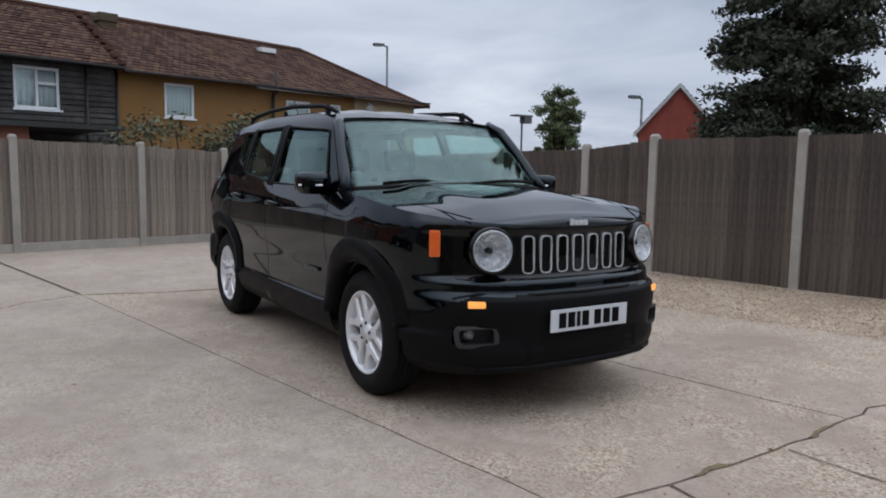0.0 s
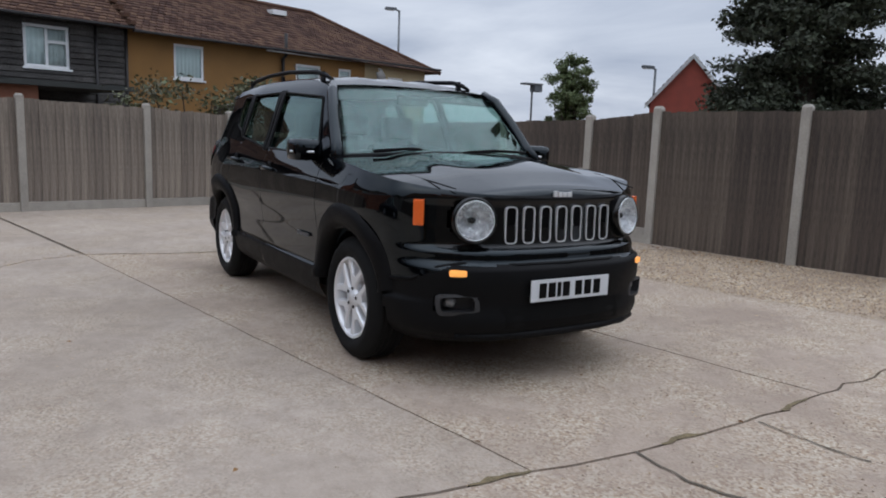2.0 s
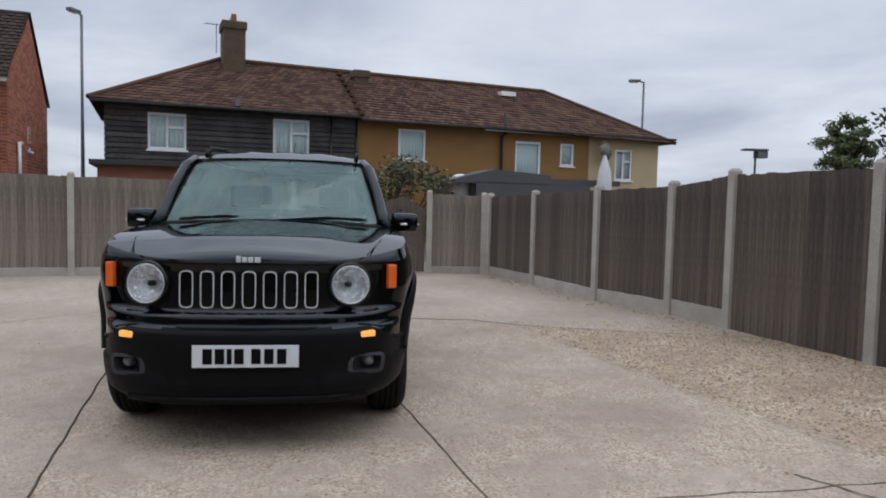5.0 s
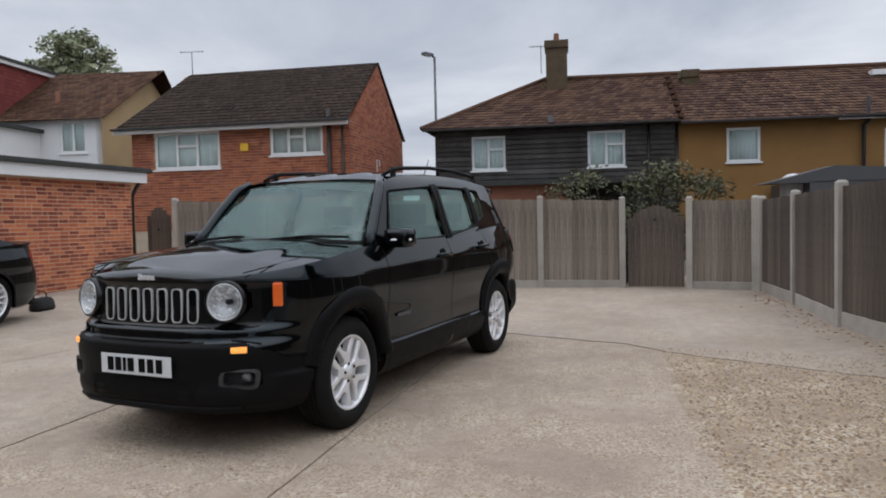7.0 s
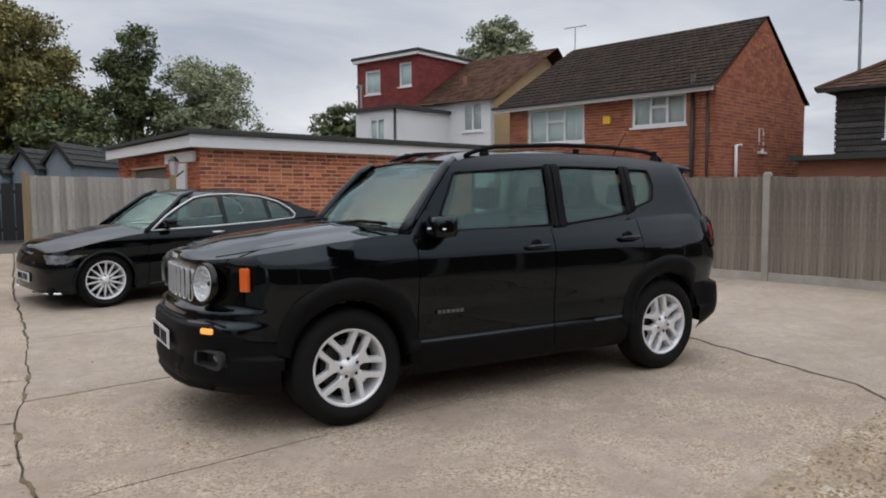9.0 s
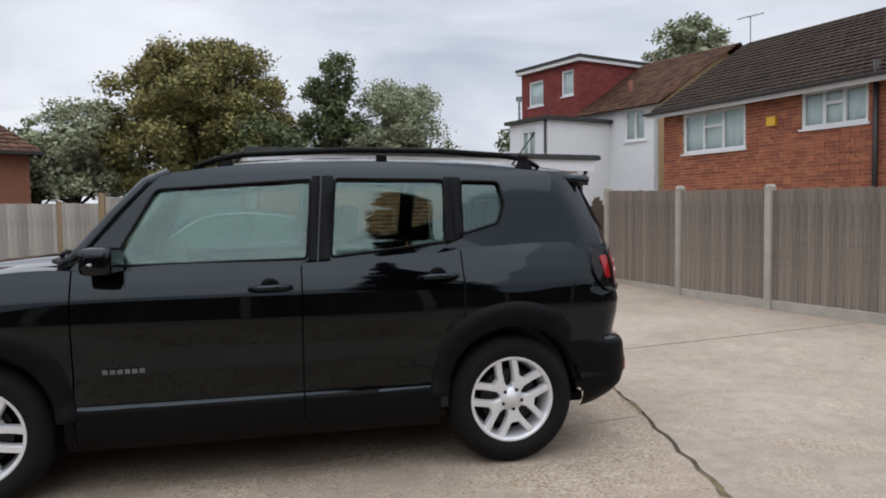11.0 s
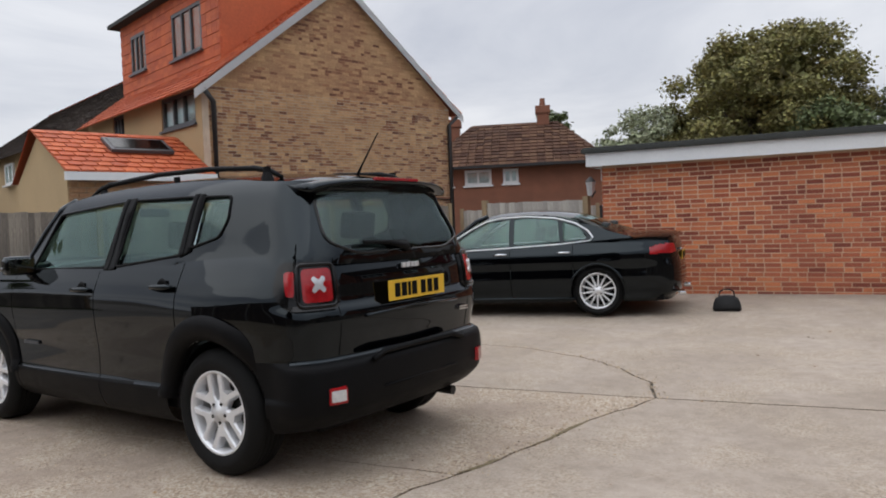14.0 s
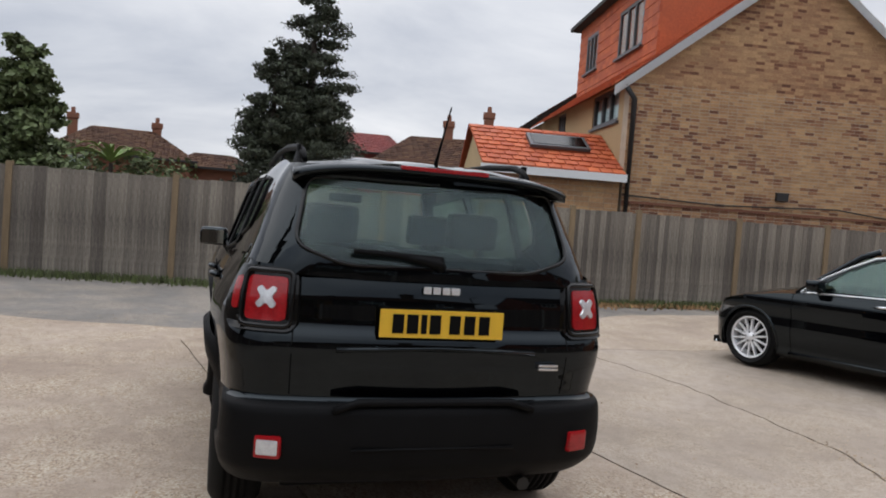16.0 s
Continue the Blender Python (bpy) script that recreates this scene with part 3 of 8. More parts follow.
for a, b, seed, h in ((BACK[5], BACK[6], 61, 1.34), ((-5.98, -8.5, 1.6), (-5.99, -7.73, 1.6), 62, 1.55)):
    gate = thing("garden_gate", "closed wooden garden gate with an arched top", "gate")
    panel(gate, Vector(a[:2]) + (Vector(b[:2]) - Vector(a[:2])) * 0.05, Vector(a[:2]) + (Vector(b[:2]) - Vector(a[:2])) * 0.95, h, h, 0.03, "board_dark", seed, arch=0.28)
    bm = bmesh.new(); cylinder(bm, (0, -0.03, 0), (0, -0.012, 0), 0.03, n=12)
    k = part("latch", bm, M["dark_metal"], gate); k.matrix_basis = pose(a[0] + 0.5 * (b[0] - a[0]), a[1] + 0.5 * (b[1] - a[1]), 1.15, 0, 0, math.degrees(math.atan2(b[1] - a[1], b[0] - a[0])))


# ---- buildings ----
def holes(u0, u1, z0, z1, openings):
    """The cells of a wall left over round its openings, as (u0, u1, z0, z1)."""
    us = sorted({u0, u1, *(o[0] for o in openings), *(o[1] for o in openings)})
    out = []
    for a, b in zip(us, us[1:]):
        cut = sorted((o[2], o[3]) for o in openings if o[0] <= a + 1e-6 and o[1] >= b - 1e-6)
        z = z0
        for c, d in cut:
            if c > z: out.append((a, b, z, c))
            z = max(z, d)
        if z < z1: out.append((a, b, z, z1))
    return out


def brick_rows(u0, u1, z0, z1, openings=(), L=0.215, H=0.066, joint=0.010, depth=0.012, seed=1, top=None, left=None, y=0.0):
    """Bricks of a wall face as boxes proud of y by depth; top(u) and left(z) may cut them."""
    rnd = random.Random(seed)
    rows = []
    k = 0
    z = z0
    while z + H <= z1 + 0.02:
        u = u0 - (L / 2 if k % 2 else 0)
        flem = [L, L * 0.49]
        j = k % 2
        while u < u1:
            w = flem[0] if rnd.random() > 0.12 else flem[1]
            a, b = max(u, u0), min(u + w, u1)
            spans = [(a, b)]
            for o in openings:
                if z < o[3] and z + H > o[2]:
                    spans = [q for p in spans for q in ((p[0], min(p[1], o[0])), (max(p[0], o[1]), p[1])) if q[1] - q[0] > 0.02]
            for a, b in spans:
                if b - a > 0.02 and (top is None or z + H < min(top(a), top(b))):
                    rows.append((a, b, y - depth * rnd.uniform(0.6, 1.15), y + 0.01, z, min(z + H, z1)))
            u += w + joint
        z += H + joint
        k += 1
    return rows


def window(parent, u0, u1, z0, z1, panes=2, frame="upvc", top_light=False, y=0.0, curtain=True, sill=True):
    """A window in its opening: frame, mullions, panes, a sill and a curtain behind."""
    root = new("window"); root.parent = parent
    root.matrix_basis = pose(u0, y, z0)
    w, h, t = u1 - u0, z1 - z0, 0.065
    bm = bmesh.new()
    for r in ((0, w, 0, t), (0, w, h - t, h)): box(bm, r[0], r[1], 0.02, 0.08, r[2], r[3])
    for x in (0, w - t): box(bm, x, x + t, 0.02, 0.08, t, h - t)
    part("window_frame", bm, M[frame], root)
    step = (w - 2 * t) / panes
    for i in range(panes):
        a, b = t + i * step, t + (i + 1) * step
        if i:
            bm = bmesh.new(); box(bm, a - 0.03, a + 0.03, 0.016, 0.076, t, h - t); part("mullion", bm, M[frame], root)
        spans = [(t, h - t)]
        if top_light and i == panes // 2:
            c = h * 0.62
            bm = bmesh.new(); box(bm, a, b, 0.014, 0.074, c - 0.03, c + 0.03); part("transom", bm, M[frame], root)
            spans = [(t, c - 0.03), (c + 0.03, h - t)]
        for z_a, z_b in spans:
            bm = bmesh.new(); box(bm, a, b, 0.045, 0.053, z_a, z_b)
            p = part("pane", bm, M["pane"], root); p.visible_shadow = False
    if sill:
        bm = bmesh.new(); box(bm, -0.04, w + 0.04, -0.05, 0.06, -0.045, -0.002, 0.006); part("window_sill", bm, M[frame], root)
    if curtain:
        bm = bmesh.new()
        n = 24
        for i in range(n):
            xa, xb = w * i / n, w * (i + 1) / n
            ya, yb = 0.10 + 0.015 * math.sin(i * 2.1), 0.10 + 0.015 * math.sin((i + 1) * 2.1)
            bm.faces.new([bm.verts.new(p) for p in ((xa, ya, 0), (xb, yb, 0), (xb, yb, h), (xa, ya, h))])
        bmesh.ops.remove_doubles(bm, verts=bm.verts, dist=1e-4)
        r = bmesh.ops.solidify(bm, geom=list(bm.faces), thickness=0.004)
        part("curtain", bm, M["curtain"], root, smooth=True)
    return root


def roof_slope(parent, name, quad, mat, row=0.17, tile=0.17, seed=1, thick=0.03):
    """Tiled slope: quad of corners eave-left, eave-right, ridge-right, ridge-left. Each tile is a thin overlapping piece."""
    A, B, C, D = (Vector(q) for q in quad)
    rnd = random.Random(seed)
    up = (D - A).normalized()
    nrm = (B - A).cross((D + C) / 2 - (A + B) / 2).normalized()
    if nrm.z < 0: nrm = -nrm
    H = max((D - A).length, (C - B).length)
    # slope height, square to the eave
    e = (B - A).normalized()
    hgt = ((D - A) - e * (D - A).dot(e)).length
    rows = max(1, int(hgt / row))
    V, F = [], []
    for i in range(rows):
        f0, f1 = i / rows, min(1.0, (i + 1.25) / rows)
        l0, r0 = A.lerp(D, f0), B.lerp(C, f0)
        l1, r1 = A.lerp(D, f1), B.lerp(C, f1)
        wdt = (r0 - l0).length
        n = max(1, int(wdt / tile))
        off = 0.5 * (i % 2) / n
        us = [0.0] + [k / n + off for k in range(0 if off else 1, n) if 0 < k / n + off < 1] + [1.0]
        for a, b in zip(us, us[1:]):
            g = 0.012 / max(wdt, 0.1)
            lift = thick * rnd.uniform(0.85, 1.2)
            p = [l0.lerp(r0, a + g), l0.lerp(r0, b - g), l1.lerp(r1, b - g), l1.lerp(r1, a + g)]
            q = [p[0] + nrm * lift, p[1] + nrm * lift, p[2] + nrm * 0.006, p[3] + nrm * 0.006]
            s = len(V)
            V += [tuple(v) for v in q + p[:2]]
            F += [(s, s + 1, s + 2, s + 3), (s + 4, s + 5, s + 1, s), (s + 1, s + 5, s + 2), (s, s + 3, s + 4)]
    me = bpy.data.meshes.new(name)
    me.from_pydata(V, [], F)
    me.materials.append(mat); me.update()
    ob = tagged(new(name, me), kind="stuff"); ob.parent = parent
    # the deck below the tiles
    bm = bmesh.new()
    vs = [bm.verts.new(p) for p in (A, B, C, D)] if (C - D).length > 1e-3 else [bm.verts.new(p) for p in (A, B, C)]
    bm.faces.new(vs)
    bmesh.ops.solidify(bm, geom=list(bm.faces), thickness=0.05)
    part("roof_deck", bm, mat, parent)
    return ob


def gutter(parent, a, b, z, y, r=0.055):
    bm = bmesh.new()
    box(bm, a, b, y - 2 * r, y, z - r, z, 0.012)
    part("gutter", bm, M["pipe"], parent)


def pipe(parent, pts, r=0.035, mat="pipe", name="drainpipe"):
    bm = bmesh.new(); tube(bm, pts, r, 8); part(name, bm, M[mat], parent, smooth=True)


def chimney(parent, x, y, z0, z1, w, d, mat, pots=2):
    ch = new("chimney"); ch.parent = parent; ch.matrix_basis = pose(x, y, 0)
    bm = bmesh.new()
    box(bm, -w / 2, w / 2, -d / 2, d / 2, z0, z1 - 0.22, 0.01)
    part("chimney_shaft", bm, mat, ch)
    bm = bmesh.new()
    box(bm, -w / 2 - 0.04, w / 2 + 0.04, -d / 2 - 0.04, d / 2 + 0.04, z1 - 0.22, z1, 0.03)
    part("chimney_cap", bm, mat, ch)
    for i in range(pots):
        bm = bmesh.new(); cylinder(bm, (0, (i - (pots - 1) / 2) * d * 0.5, z1), (0, (i - (pots - 1) / 2) * d * 0.5, z1 + 0.22), 0.085, 0.07, 12)
        part("pot", bm, M["cream"] if i else M["brick_brown"], ch, smooth=False)
    return ch


def gable_tri(parent, x, y0, y1, z0, zr, mat, t=0.2, yr=None):
    bm = bmesh.new()
    prism(bm, [(y0, z0), (y1, z0), ((y0 + y1) / 2 if yr is None else yr, zr)], "x", x - t / 2, x + t / 2)
    part("gable", bm, mat, parent)


def shell(parent, L, D, z1, mat, openings=(), u0=0.0, z0=-0.1, t=0.25, side_mat=None):
    """Four walls; the front one is cut by openings."""
    boxes("wall", [(a, b, 0, t, c, d) for a, b, c, d in holes(u0, L, z0, z1, openings)], mat, parent)
    boxes("wall", [(u0, u0 + t, t, D, z0, z1)], side_mat or mat, parent)
    boxes("wall", [(L - t, L, t, D, z0, z1)], side_mat or mat, parent)
    boxes("wall", [(u0 + t, L - t, D - t, D, z0, z1)], side_mat or mat, parent)
    boxes("floor_slab", [(u0 + t, L - t, t, D - t, z1 - 1.9, z1 - 1.8)], M["cabin"], parent)


def at_frame(P, yaw, k=1.0, eye=1.38):
    """A building's frame: its front corner, its turn and its size, kept true to the eye's height."""
    return pose(P[0], P[1], eye * (1 - k), 0, 0, yaw) @ Matrix.Scale(k, 4)


def aerial(parent, x, y, z, s=1.0):
    bm = bmesh.new()
    tube(bm, [(0, 0, 0), (0, 0, 1.0 * s)], 0.012, 6)
    tube(bm, [(-0.45 * s, 0, 0.95 * s), (0.45 * s, 0, 1.02 * s)], 0.009, 6)
    for i in range(6):
        xx = (-0.4 + 0.16 * i) * s
        tube(bm, [(xx, -0.16 * s, 0.955 * s + 0.07 * (xx / s + 0.4) * s), (xx, 0.16 * s, 0.955 * s + 0.07 * (xx / s + 0.4) * s)], 0.006, 5)
    a = part("aerial", bm, M["steel"], parent); a.matrix_basis = pose(x, y, z, 0, 0, 25)


# long cottage row: black weatherboard, ochre and cream render
P1 = (-15.594, -5.14)
row = thing("cottage_row", "long old house, black weatherboard and ochre render, brown tiled roof", "house", at_frame(P1, 104.8, 1.143, 0.775))
W1 = [(0.0, 0.9, 2.40, 3.30, 2), (3.03, 3.98, 2.40, 3.33, 2)]
W1o = [(6.46, 7.27, 2.41, 3.27, 1), (10.12, 10.98, 2.0, 3.12, 1), (11.66, 12.14, 2.44, 3.12, 1)]
W1c = [(13.65, 14.3, 2.06, 3.03, 2)]
E1 = 3.5
for a, b, mat, ws in ((-0.95, 5.3, "clad", W1), (5.3, 12.68, "ochre", W1o), (12.68, 15.3, "cream", W1c)):
    boxes("wall", [(u, v, 0.02 if mat == "clad" else 0, 0.25, c, d) for u, v, c, d in holes(a, b, -0.1, E1, ws)], M[mat], row)
for x in (-0.95, 15.05):
    boxes("wall", [(x, x + 0.25, 0.25, 5.2, -0.1, E1)], M["clad"] if x < 0 else M["cream"], row)
boxes("wall", [(-0.7, 15.05, 4.95, 5.2, -0.1, E1)], M["ochre"], row)
boxes("floor_slab", [(-0.7, 15.05, 0.25, 4.95, 1.7, 1.8)], M["cabin"], row)
# lapped weatherboards
rnd = random.Random(3)
rows_ = []
z = 0.2
while z < E1 - 0.05:
    for u, v, c, d in holes(-0.97, 5.28, z, z + 0.125, [o for o in W1 if o[2] < z + 0.125 and o[3] > z]):
        if d - c < 0.03: continue
        cuts = [u] + sorted(rnd.uniform(u, v) for _ in range(int((v - u) / 2.5))) + [v]
        for p, q in zip(cuts, cuts[1:]):
            if q - p > 0.05:
                rows_.append((p, q - 0.004, -0.018 - rnd.uniform(0, 0.012), 0.021, c + rnd.uniform(0, 0.012), d - rnd.uniform(0.012, 0.022)))
    z += 0.13
tagged(boxes("weatherboarding", rows_, M["clad"], row, "weathered black boards"), kind="stuff")
for o in W1 + W1o + W1c:
    window(row, *o[:4], panes=o[4], top_light=o[4] == 2)
R1 = 5.15
roof_slope(row, "roof_front", [(-1.3, -0.32, E1 + 0.02), (15.75, -0.32, E1 - 0.22), (12.5, 2.6, R1 - 0.1), (1.9, 2.6, R1)], M["tile_old"], seed=5)
roof_slope(row, "roof_back", [(15.75, 5.5, E1 - 0.22), (-1.3, 5.5, E1 + 0.02), (1.9, 2.6, R1), (12.5, 2.6, R1 - 0.1)], M["tile_old"], seed=6, row=0.6, tile=0.6)
roof_slope(row, "roof_hip_left", [(-1.3, 5.5, E1 + 0.02), (-1.3, -0.32, E1 + 0.02), (1.9, 2.6, R1), (1.9, 2.6, R1)], M["tile_old"], seed=7)
roof_slope(row, "roof_hip_right", [(15.75, -0.32, E1 - 0.22), (15.75, 5.5, E1 - 0.22), (12.5, 2.6, R1 - 0.1), (12.5, 2.6, R1 - 0.1)], M["tile_old"], seed=8)
bm = bmesh.new(); tube(bm, [(1.9, 2.6, R1 + 0.04), (12.5, 2.6, R1 - 0.06)], 0.07, 8); part("ridge_tiles", bm, M["tile_old"], row)
for p in ([(-1.3, -0.32, E1 + 0.04), (1.9, 2.6, R1 + 0.04)], [(15.75, -0.32, E1 - 0.2), (12.5, 2.6, R1 - 0.06)]):
    bm = bmesh.new(); tube(bm, p, 0.06, 8); part("hip_tiles", bm, M["tile_old"], row)
chimney(row, 2.25, 2.3, 4.0, 6.15, 0.60, 0.85, M["stack"], 2)
chimney(row, 5.9, 2.1, 4.2, 5.12, 0.42, 0.5, M["stack"], 0)
aerial(row, 1.8, 2.3, 5.3, 0.8)
gutter(row, -1.25, 5.3, E1, -0.32); gutter(row, 5.3, 15.7, E1 - 0.06, -0.30)
boxes("fascia", [(9.0, 12.6, -0.28, -0.24, E1 - 0.16, E1 - 0.07)], M["upvc"], row)
for x in (4.55, 5.25): pipe(row, [(x, -0.06, E1 - 0.05), (x, -0.06, 0)])
pipe(row, [(9.72, -0.1, 3.9), (9.72, -0.1, 3.3), (9.62, -0.1, 3.2), (9.62, -0.1, 0)], 0.05)
for x in (2.1,): boxes("flashing", [(x - 0.06, x + 0.06, -0.3, -0.1, E1 + 0.06, E1 + 0.25)], M["steel"], row)
for i in range(8):
    f = i / 8
    boxes("verge_tile", [(5.28, 5.40, -0.3 + 2.8 * f, -0.3 + 2.8 * (f + 0.13), E1 + 0.06 + 1.62 * f, E1 + 0.16 + 1.62 * f)], M["tile_old"], row)
bm = bmesh.new(); box(bm, 10.55, 11.05, 1.85, 2.3, 4.72, 4.86); part("rooflight", bm, M["upvc"], row)
# satellite dish
bm = bmesh.new()
bmesh.ops.create_uvsphere(bm, u_segments=20, v_segments=10, radius=0.5, matrix=Matrix.Translation((0, 0.38, 0)))
bmesh.ops.delete(bm, geom=[v for v in bm.verts if v.co.y > 0.05], context="VERTS")
bmesh.ops.solidify(bm, geom=list(bm.faces), thickness=0.01)
dish = part("satellite_dish", bm, M["shutter"], row, "dark grey round dish", smooth=True); dish.matrix_basis = pose(13.05, -0.35, 2.95, -12, 0, 20)
# lean-to roofs behind the fence
boxes("lean_to", [(-1.0, 2.6, -2.2, -0.05, -0.1, 1.9)], M["brick_brown"], row); boxes("lean_to_roof", [(-1.15, 4.4, -2.4, 0.0, 1.9, 2.0)], M["felt"], row)
boxes("lean_to", [(7.5, 10.8, -3.0, -0.05, -0.1, 1.78)], M["grey_frame"], row)
bm = bmesh.new(); prism(bm, [(6.6, 1.75), (8.0, 2.1), (9.6, 2.0), (9.6, 1.75)], "y", -3.0, -2.0); part("lean_to_roof", bm, M["grey_frame"], row)
bm = bmesh.new(); prism(bm, [(8.2, 1.8), (12.3, 1.8), (12.3, 1.95), (8.2, 1.95)], "y", -2.2, -0.1); part("lean_to_roof", bm, M["grey_frame"], row)

# red brick house
P2 = (-10.741, -13.051)
brick_house = thing("brick_house", "red brick house with white windows and a dark tiled gable roof", "house", at_frame(P2, 103.1, 1.157, 0.02))
W2 = [(0.02, 1.78, 2.42, 3.32, 3), (3.1, 4.44, 2.66, 3.36, 3)]
E2 = 3.42
shell(brick_house, 5.1, 5.0, E2, M["mortar"], W2, u0=-0.6)
tagged(boxes("brick_face", brick_rows(-0.6, 5.1, 0.9, E2, W2, seed=21, L=0.19, H=0.058), M["brick_red2"], brick_house), kind="stuff")
for o in W2: window(brick_house, *o[:4], panes=o[4], top_light=True)
roof_slope(brick_house, "roof_front", [(-0.95, -0.25, E2 - 0.02), (5.15, -0.25, E2 - 0.02), (5.15, 2.5, 5.25), (-0.35, 2.5, 5.25)], M["tile_dark"], seed=9)
roof_slope(brick_house, "roof_back", [(5.15, 5.25, E2 - 0.02), (-0.95, 5.25, E2 - 0.02), (-0.35, 2.5, 5.25), (5.15, 2.5, 5.25)], M["tile_dark"], seed=10, row=0.5, tile=0.5)
gable_tri(brick_house, 5.0, 0.05, 4.95, E2, 5.2, M["brick_red2"])
def gable_bricks(parent, x, D, z0, E, R, mat, seed):
    ob = tagged(boxes("brick_face", brick_rows(0, D, z0, R - 0.1, seed=seed, top=lambda u: min(1e9, E + (R - E) * (1 - abs(u - D / 2) / (D / 2)))), mat, parent), kind="stuff")
    ob.matrix_basis = pose(x, 0, 0, 0, 0, 90)
    return ob
gable_bricks(brick_house, 5.1, 5.0, 0.9, E2, 5.2, M["brick_red2"], 22)
gable_tri(brick_house, -0.45, 0.05, 4.95, E2, 5.2, M["mortar"])
boxes("fascia", [(-0.95, 5.15, -0.26, -0.22, E2 - 0.12, E2 + 0.0)], M["upvc"], brick_house); gutter(brick_house, -0.95, 5.2, E2 + 0.02, -0.26)
pipe(brick_house, [(4.62, -0.08, 3.7), (4.62, -0.08, 0)], 0.045); pipe(brick_house, [(4.95, -0.06, 3.3), (4.95, -0.06, 0)], 0.03)
boxes("alarm_box", [(2.36, 2.56, -0.08, 0, 2.8, 2.98)], M["plate_y"], brick_house)
sw = window(brick_house, 0, 0.3, 2.0, 2.6, 1, y=0); sw.matrix_basis = pose(5.13, 2.2, 2.1, 0, 0, 90)
pipe(brick_house, [(5.16, 0.9, 1.2), (5.16, 0.9, 2.2), (5.16, 1.15, 2.2)], 0.04, "upvc", "flue")
aerial(brick_house, -0.3, 2.5, 5.2, 0.7)

# white rendered house with a dark red tile-hung dormer
P3 = (-8.501, -18.268)
white_house = thing("white_house", "white rendered house with a dark red tile-hung roof dormer", "house", at_frame(P3, 109.3, 1.161, -0.6))
WX, WM = [(-0.62, 0.05, 2.6, 3.38)], [(1.12, 1.9, 3.02, 3.9)]
boxes("wall", [(a, b, 0.0, 0.2, c, d) for a, b, c, d in holes(-1.15, 0.55, -0.1, 3.6, WX)], M["white_render"], white_house)
boxes("wall", [(0.35, 0.55, 0.2, 2.4, -0.1, 3.6)], M["white_render"], white_house)
boxes("wall", [(-1.15, -0.95, 0.2, 2.4, -0.1, 3.6)], M["white_render"], white_house)
boxes("wall", [(a, b, 2.4, 2.65, c, d) for a, b, c, d in holes(-3.7, 2.35, -0.1, 3.95, WM)], M["white_render"], white_house)
boxes("flat_roof", [(-1.27, 0.67, -0.12, 2.4, 3.6, 3.7)], M["felt"], white_house)
window(white_house, *WX[0], panes=2); window(white_house, *WM[0], panes=2, y=2.4)
W3 = [(-3.25, -2.5, 4.55, 5.38), (-1.62, -1.05, 4.68, 5.48)]
boxes("wall", [(a, b, 2.45, 2.65, c, d) for a, b, c, d in holes(-3.6, -0.75, 3.95, 5.66, W3)], M["tile_red"], white_house)
boxes("wall", [(-0.95, -0.75, 2.65, 5.6, 3.95, 5.66), (-3.6, -3.4, 2.65, 5.6, 3.95, 5.66)], M["tile_red"], white_house)
rows_ = []
for k in range(15):
    zz = 4.0 + k * 0.113
    for u, v, c, d in holes(-3.62, -0.73, zz, zz + 0.106, [o for o in W3 if o[2] < zz + 0.1 and o[3] > zz]):
        if d - c > 0.02:
            for q in np.arange(u, v, 0.165): rows_.append((q, min(q + 0.16, v), 2.43 - 0.004 * (k % 2), 2.46, c, d))
    for q in np.arange(2.45, 5.5, 0.165): rows_.append((-0.76, -0.725 + 0.004 * (k % 2), q, q + 0.16, zz, zz + 0.106))
tagged(boxes("hung_tiles", rows_, M["tile_red"], white_house), kind="stuff")
for o in W3: window(white_house, *o, panes=1, y=2.45)
boxes("dormer_roof", [(-3.75, -0.6, 2.25, 5.7, 5.76, 5.85)], M["felt"], white_house); boxes("fascia", [(-3.72, -0.63, 2.28, 5.7, 5.66, 5.76)], M["upvc"], white_house)
roof_slope(white_house, "roof_front", [(-0.75, 2.15, 3.92), (2.55, 2.15, 3.92), (2.9, 5.2, 5.8), (-0.75, 5.2, 5.8)], M["tile_brown"], seed=12)
roof_slope(white_house, "roof_back", [(2.55, 8.2, 3.92), (-3.9, 8.2, 3.92), (-3.9, 5.2, 5.75), (2.9, 5.2, 5.8)], M["tile_brown"], seed=13, row=0.6, tile=0.6)
bm = bmesh.new(); prism(bm, [(2.4, -0.1), (8.0, -0.1), (8.0, 3.9), (5.2, 5.7), (2.4, 3.9)], "x", 2.2, 2.36); part("gable", bm, M["buff_render"], white_house)
pipe(white_house, [(0.5, -0.05, 3.6), (0.5, -0.05, 0)]); pipe(white_house, [(0.6, 3.2, 4.3), (0.6, 3.2, 4.9)], 0.06, "brick_brown", "vent_pipe")

# brick garage with a flat roof
PG = (0.12, -7.97)
garage = thing("garage", "red brick garage with a flat felt roof and white fascia", "garage", pose(PG[0], PG[1], 0.09, 0, 0.5, -173.0) @ Matrix.Diagonal((1.09, 1.137, 1.055, 1)))
boxes("wall", [(0, 5.5, 0.0, 0.2, -0.1, 1.98)], M["mortar_warm"], garage)
boxes("wall", [(a, b, 0.0, 0.2, c, d) for a, b, c, d in ()] or [(5.3, 5.5, 0.2, 4.4, -0.1, 1.95)], M["mortar"], garage)
boxes("wall", [(0.2, 5.3, 4.2, 4.4, -0.1, 1.95)], M["brick_red"], garage)
EG = [(1.55, 3.6, -0.1, 1.72)]
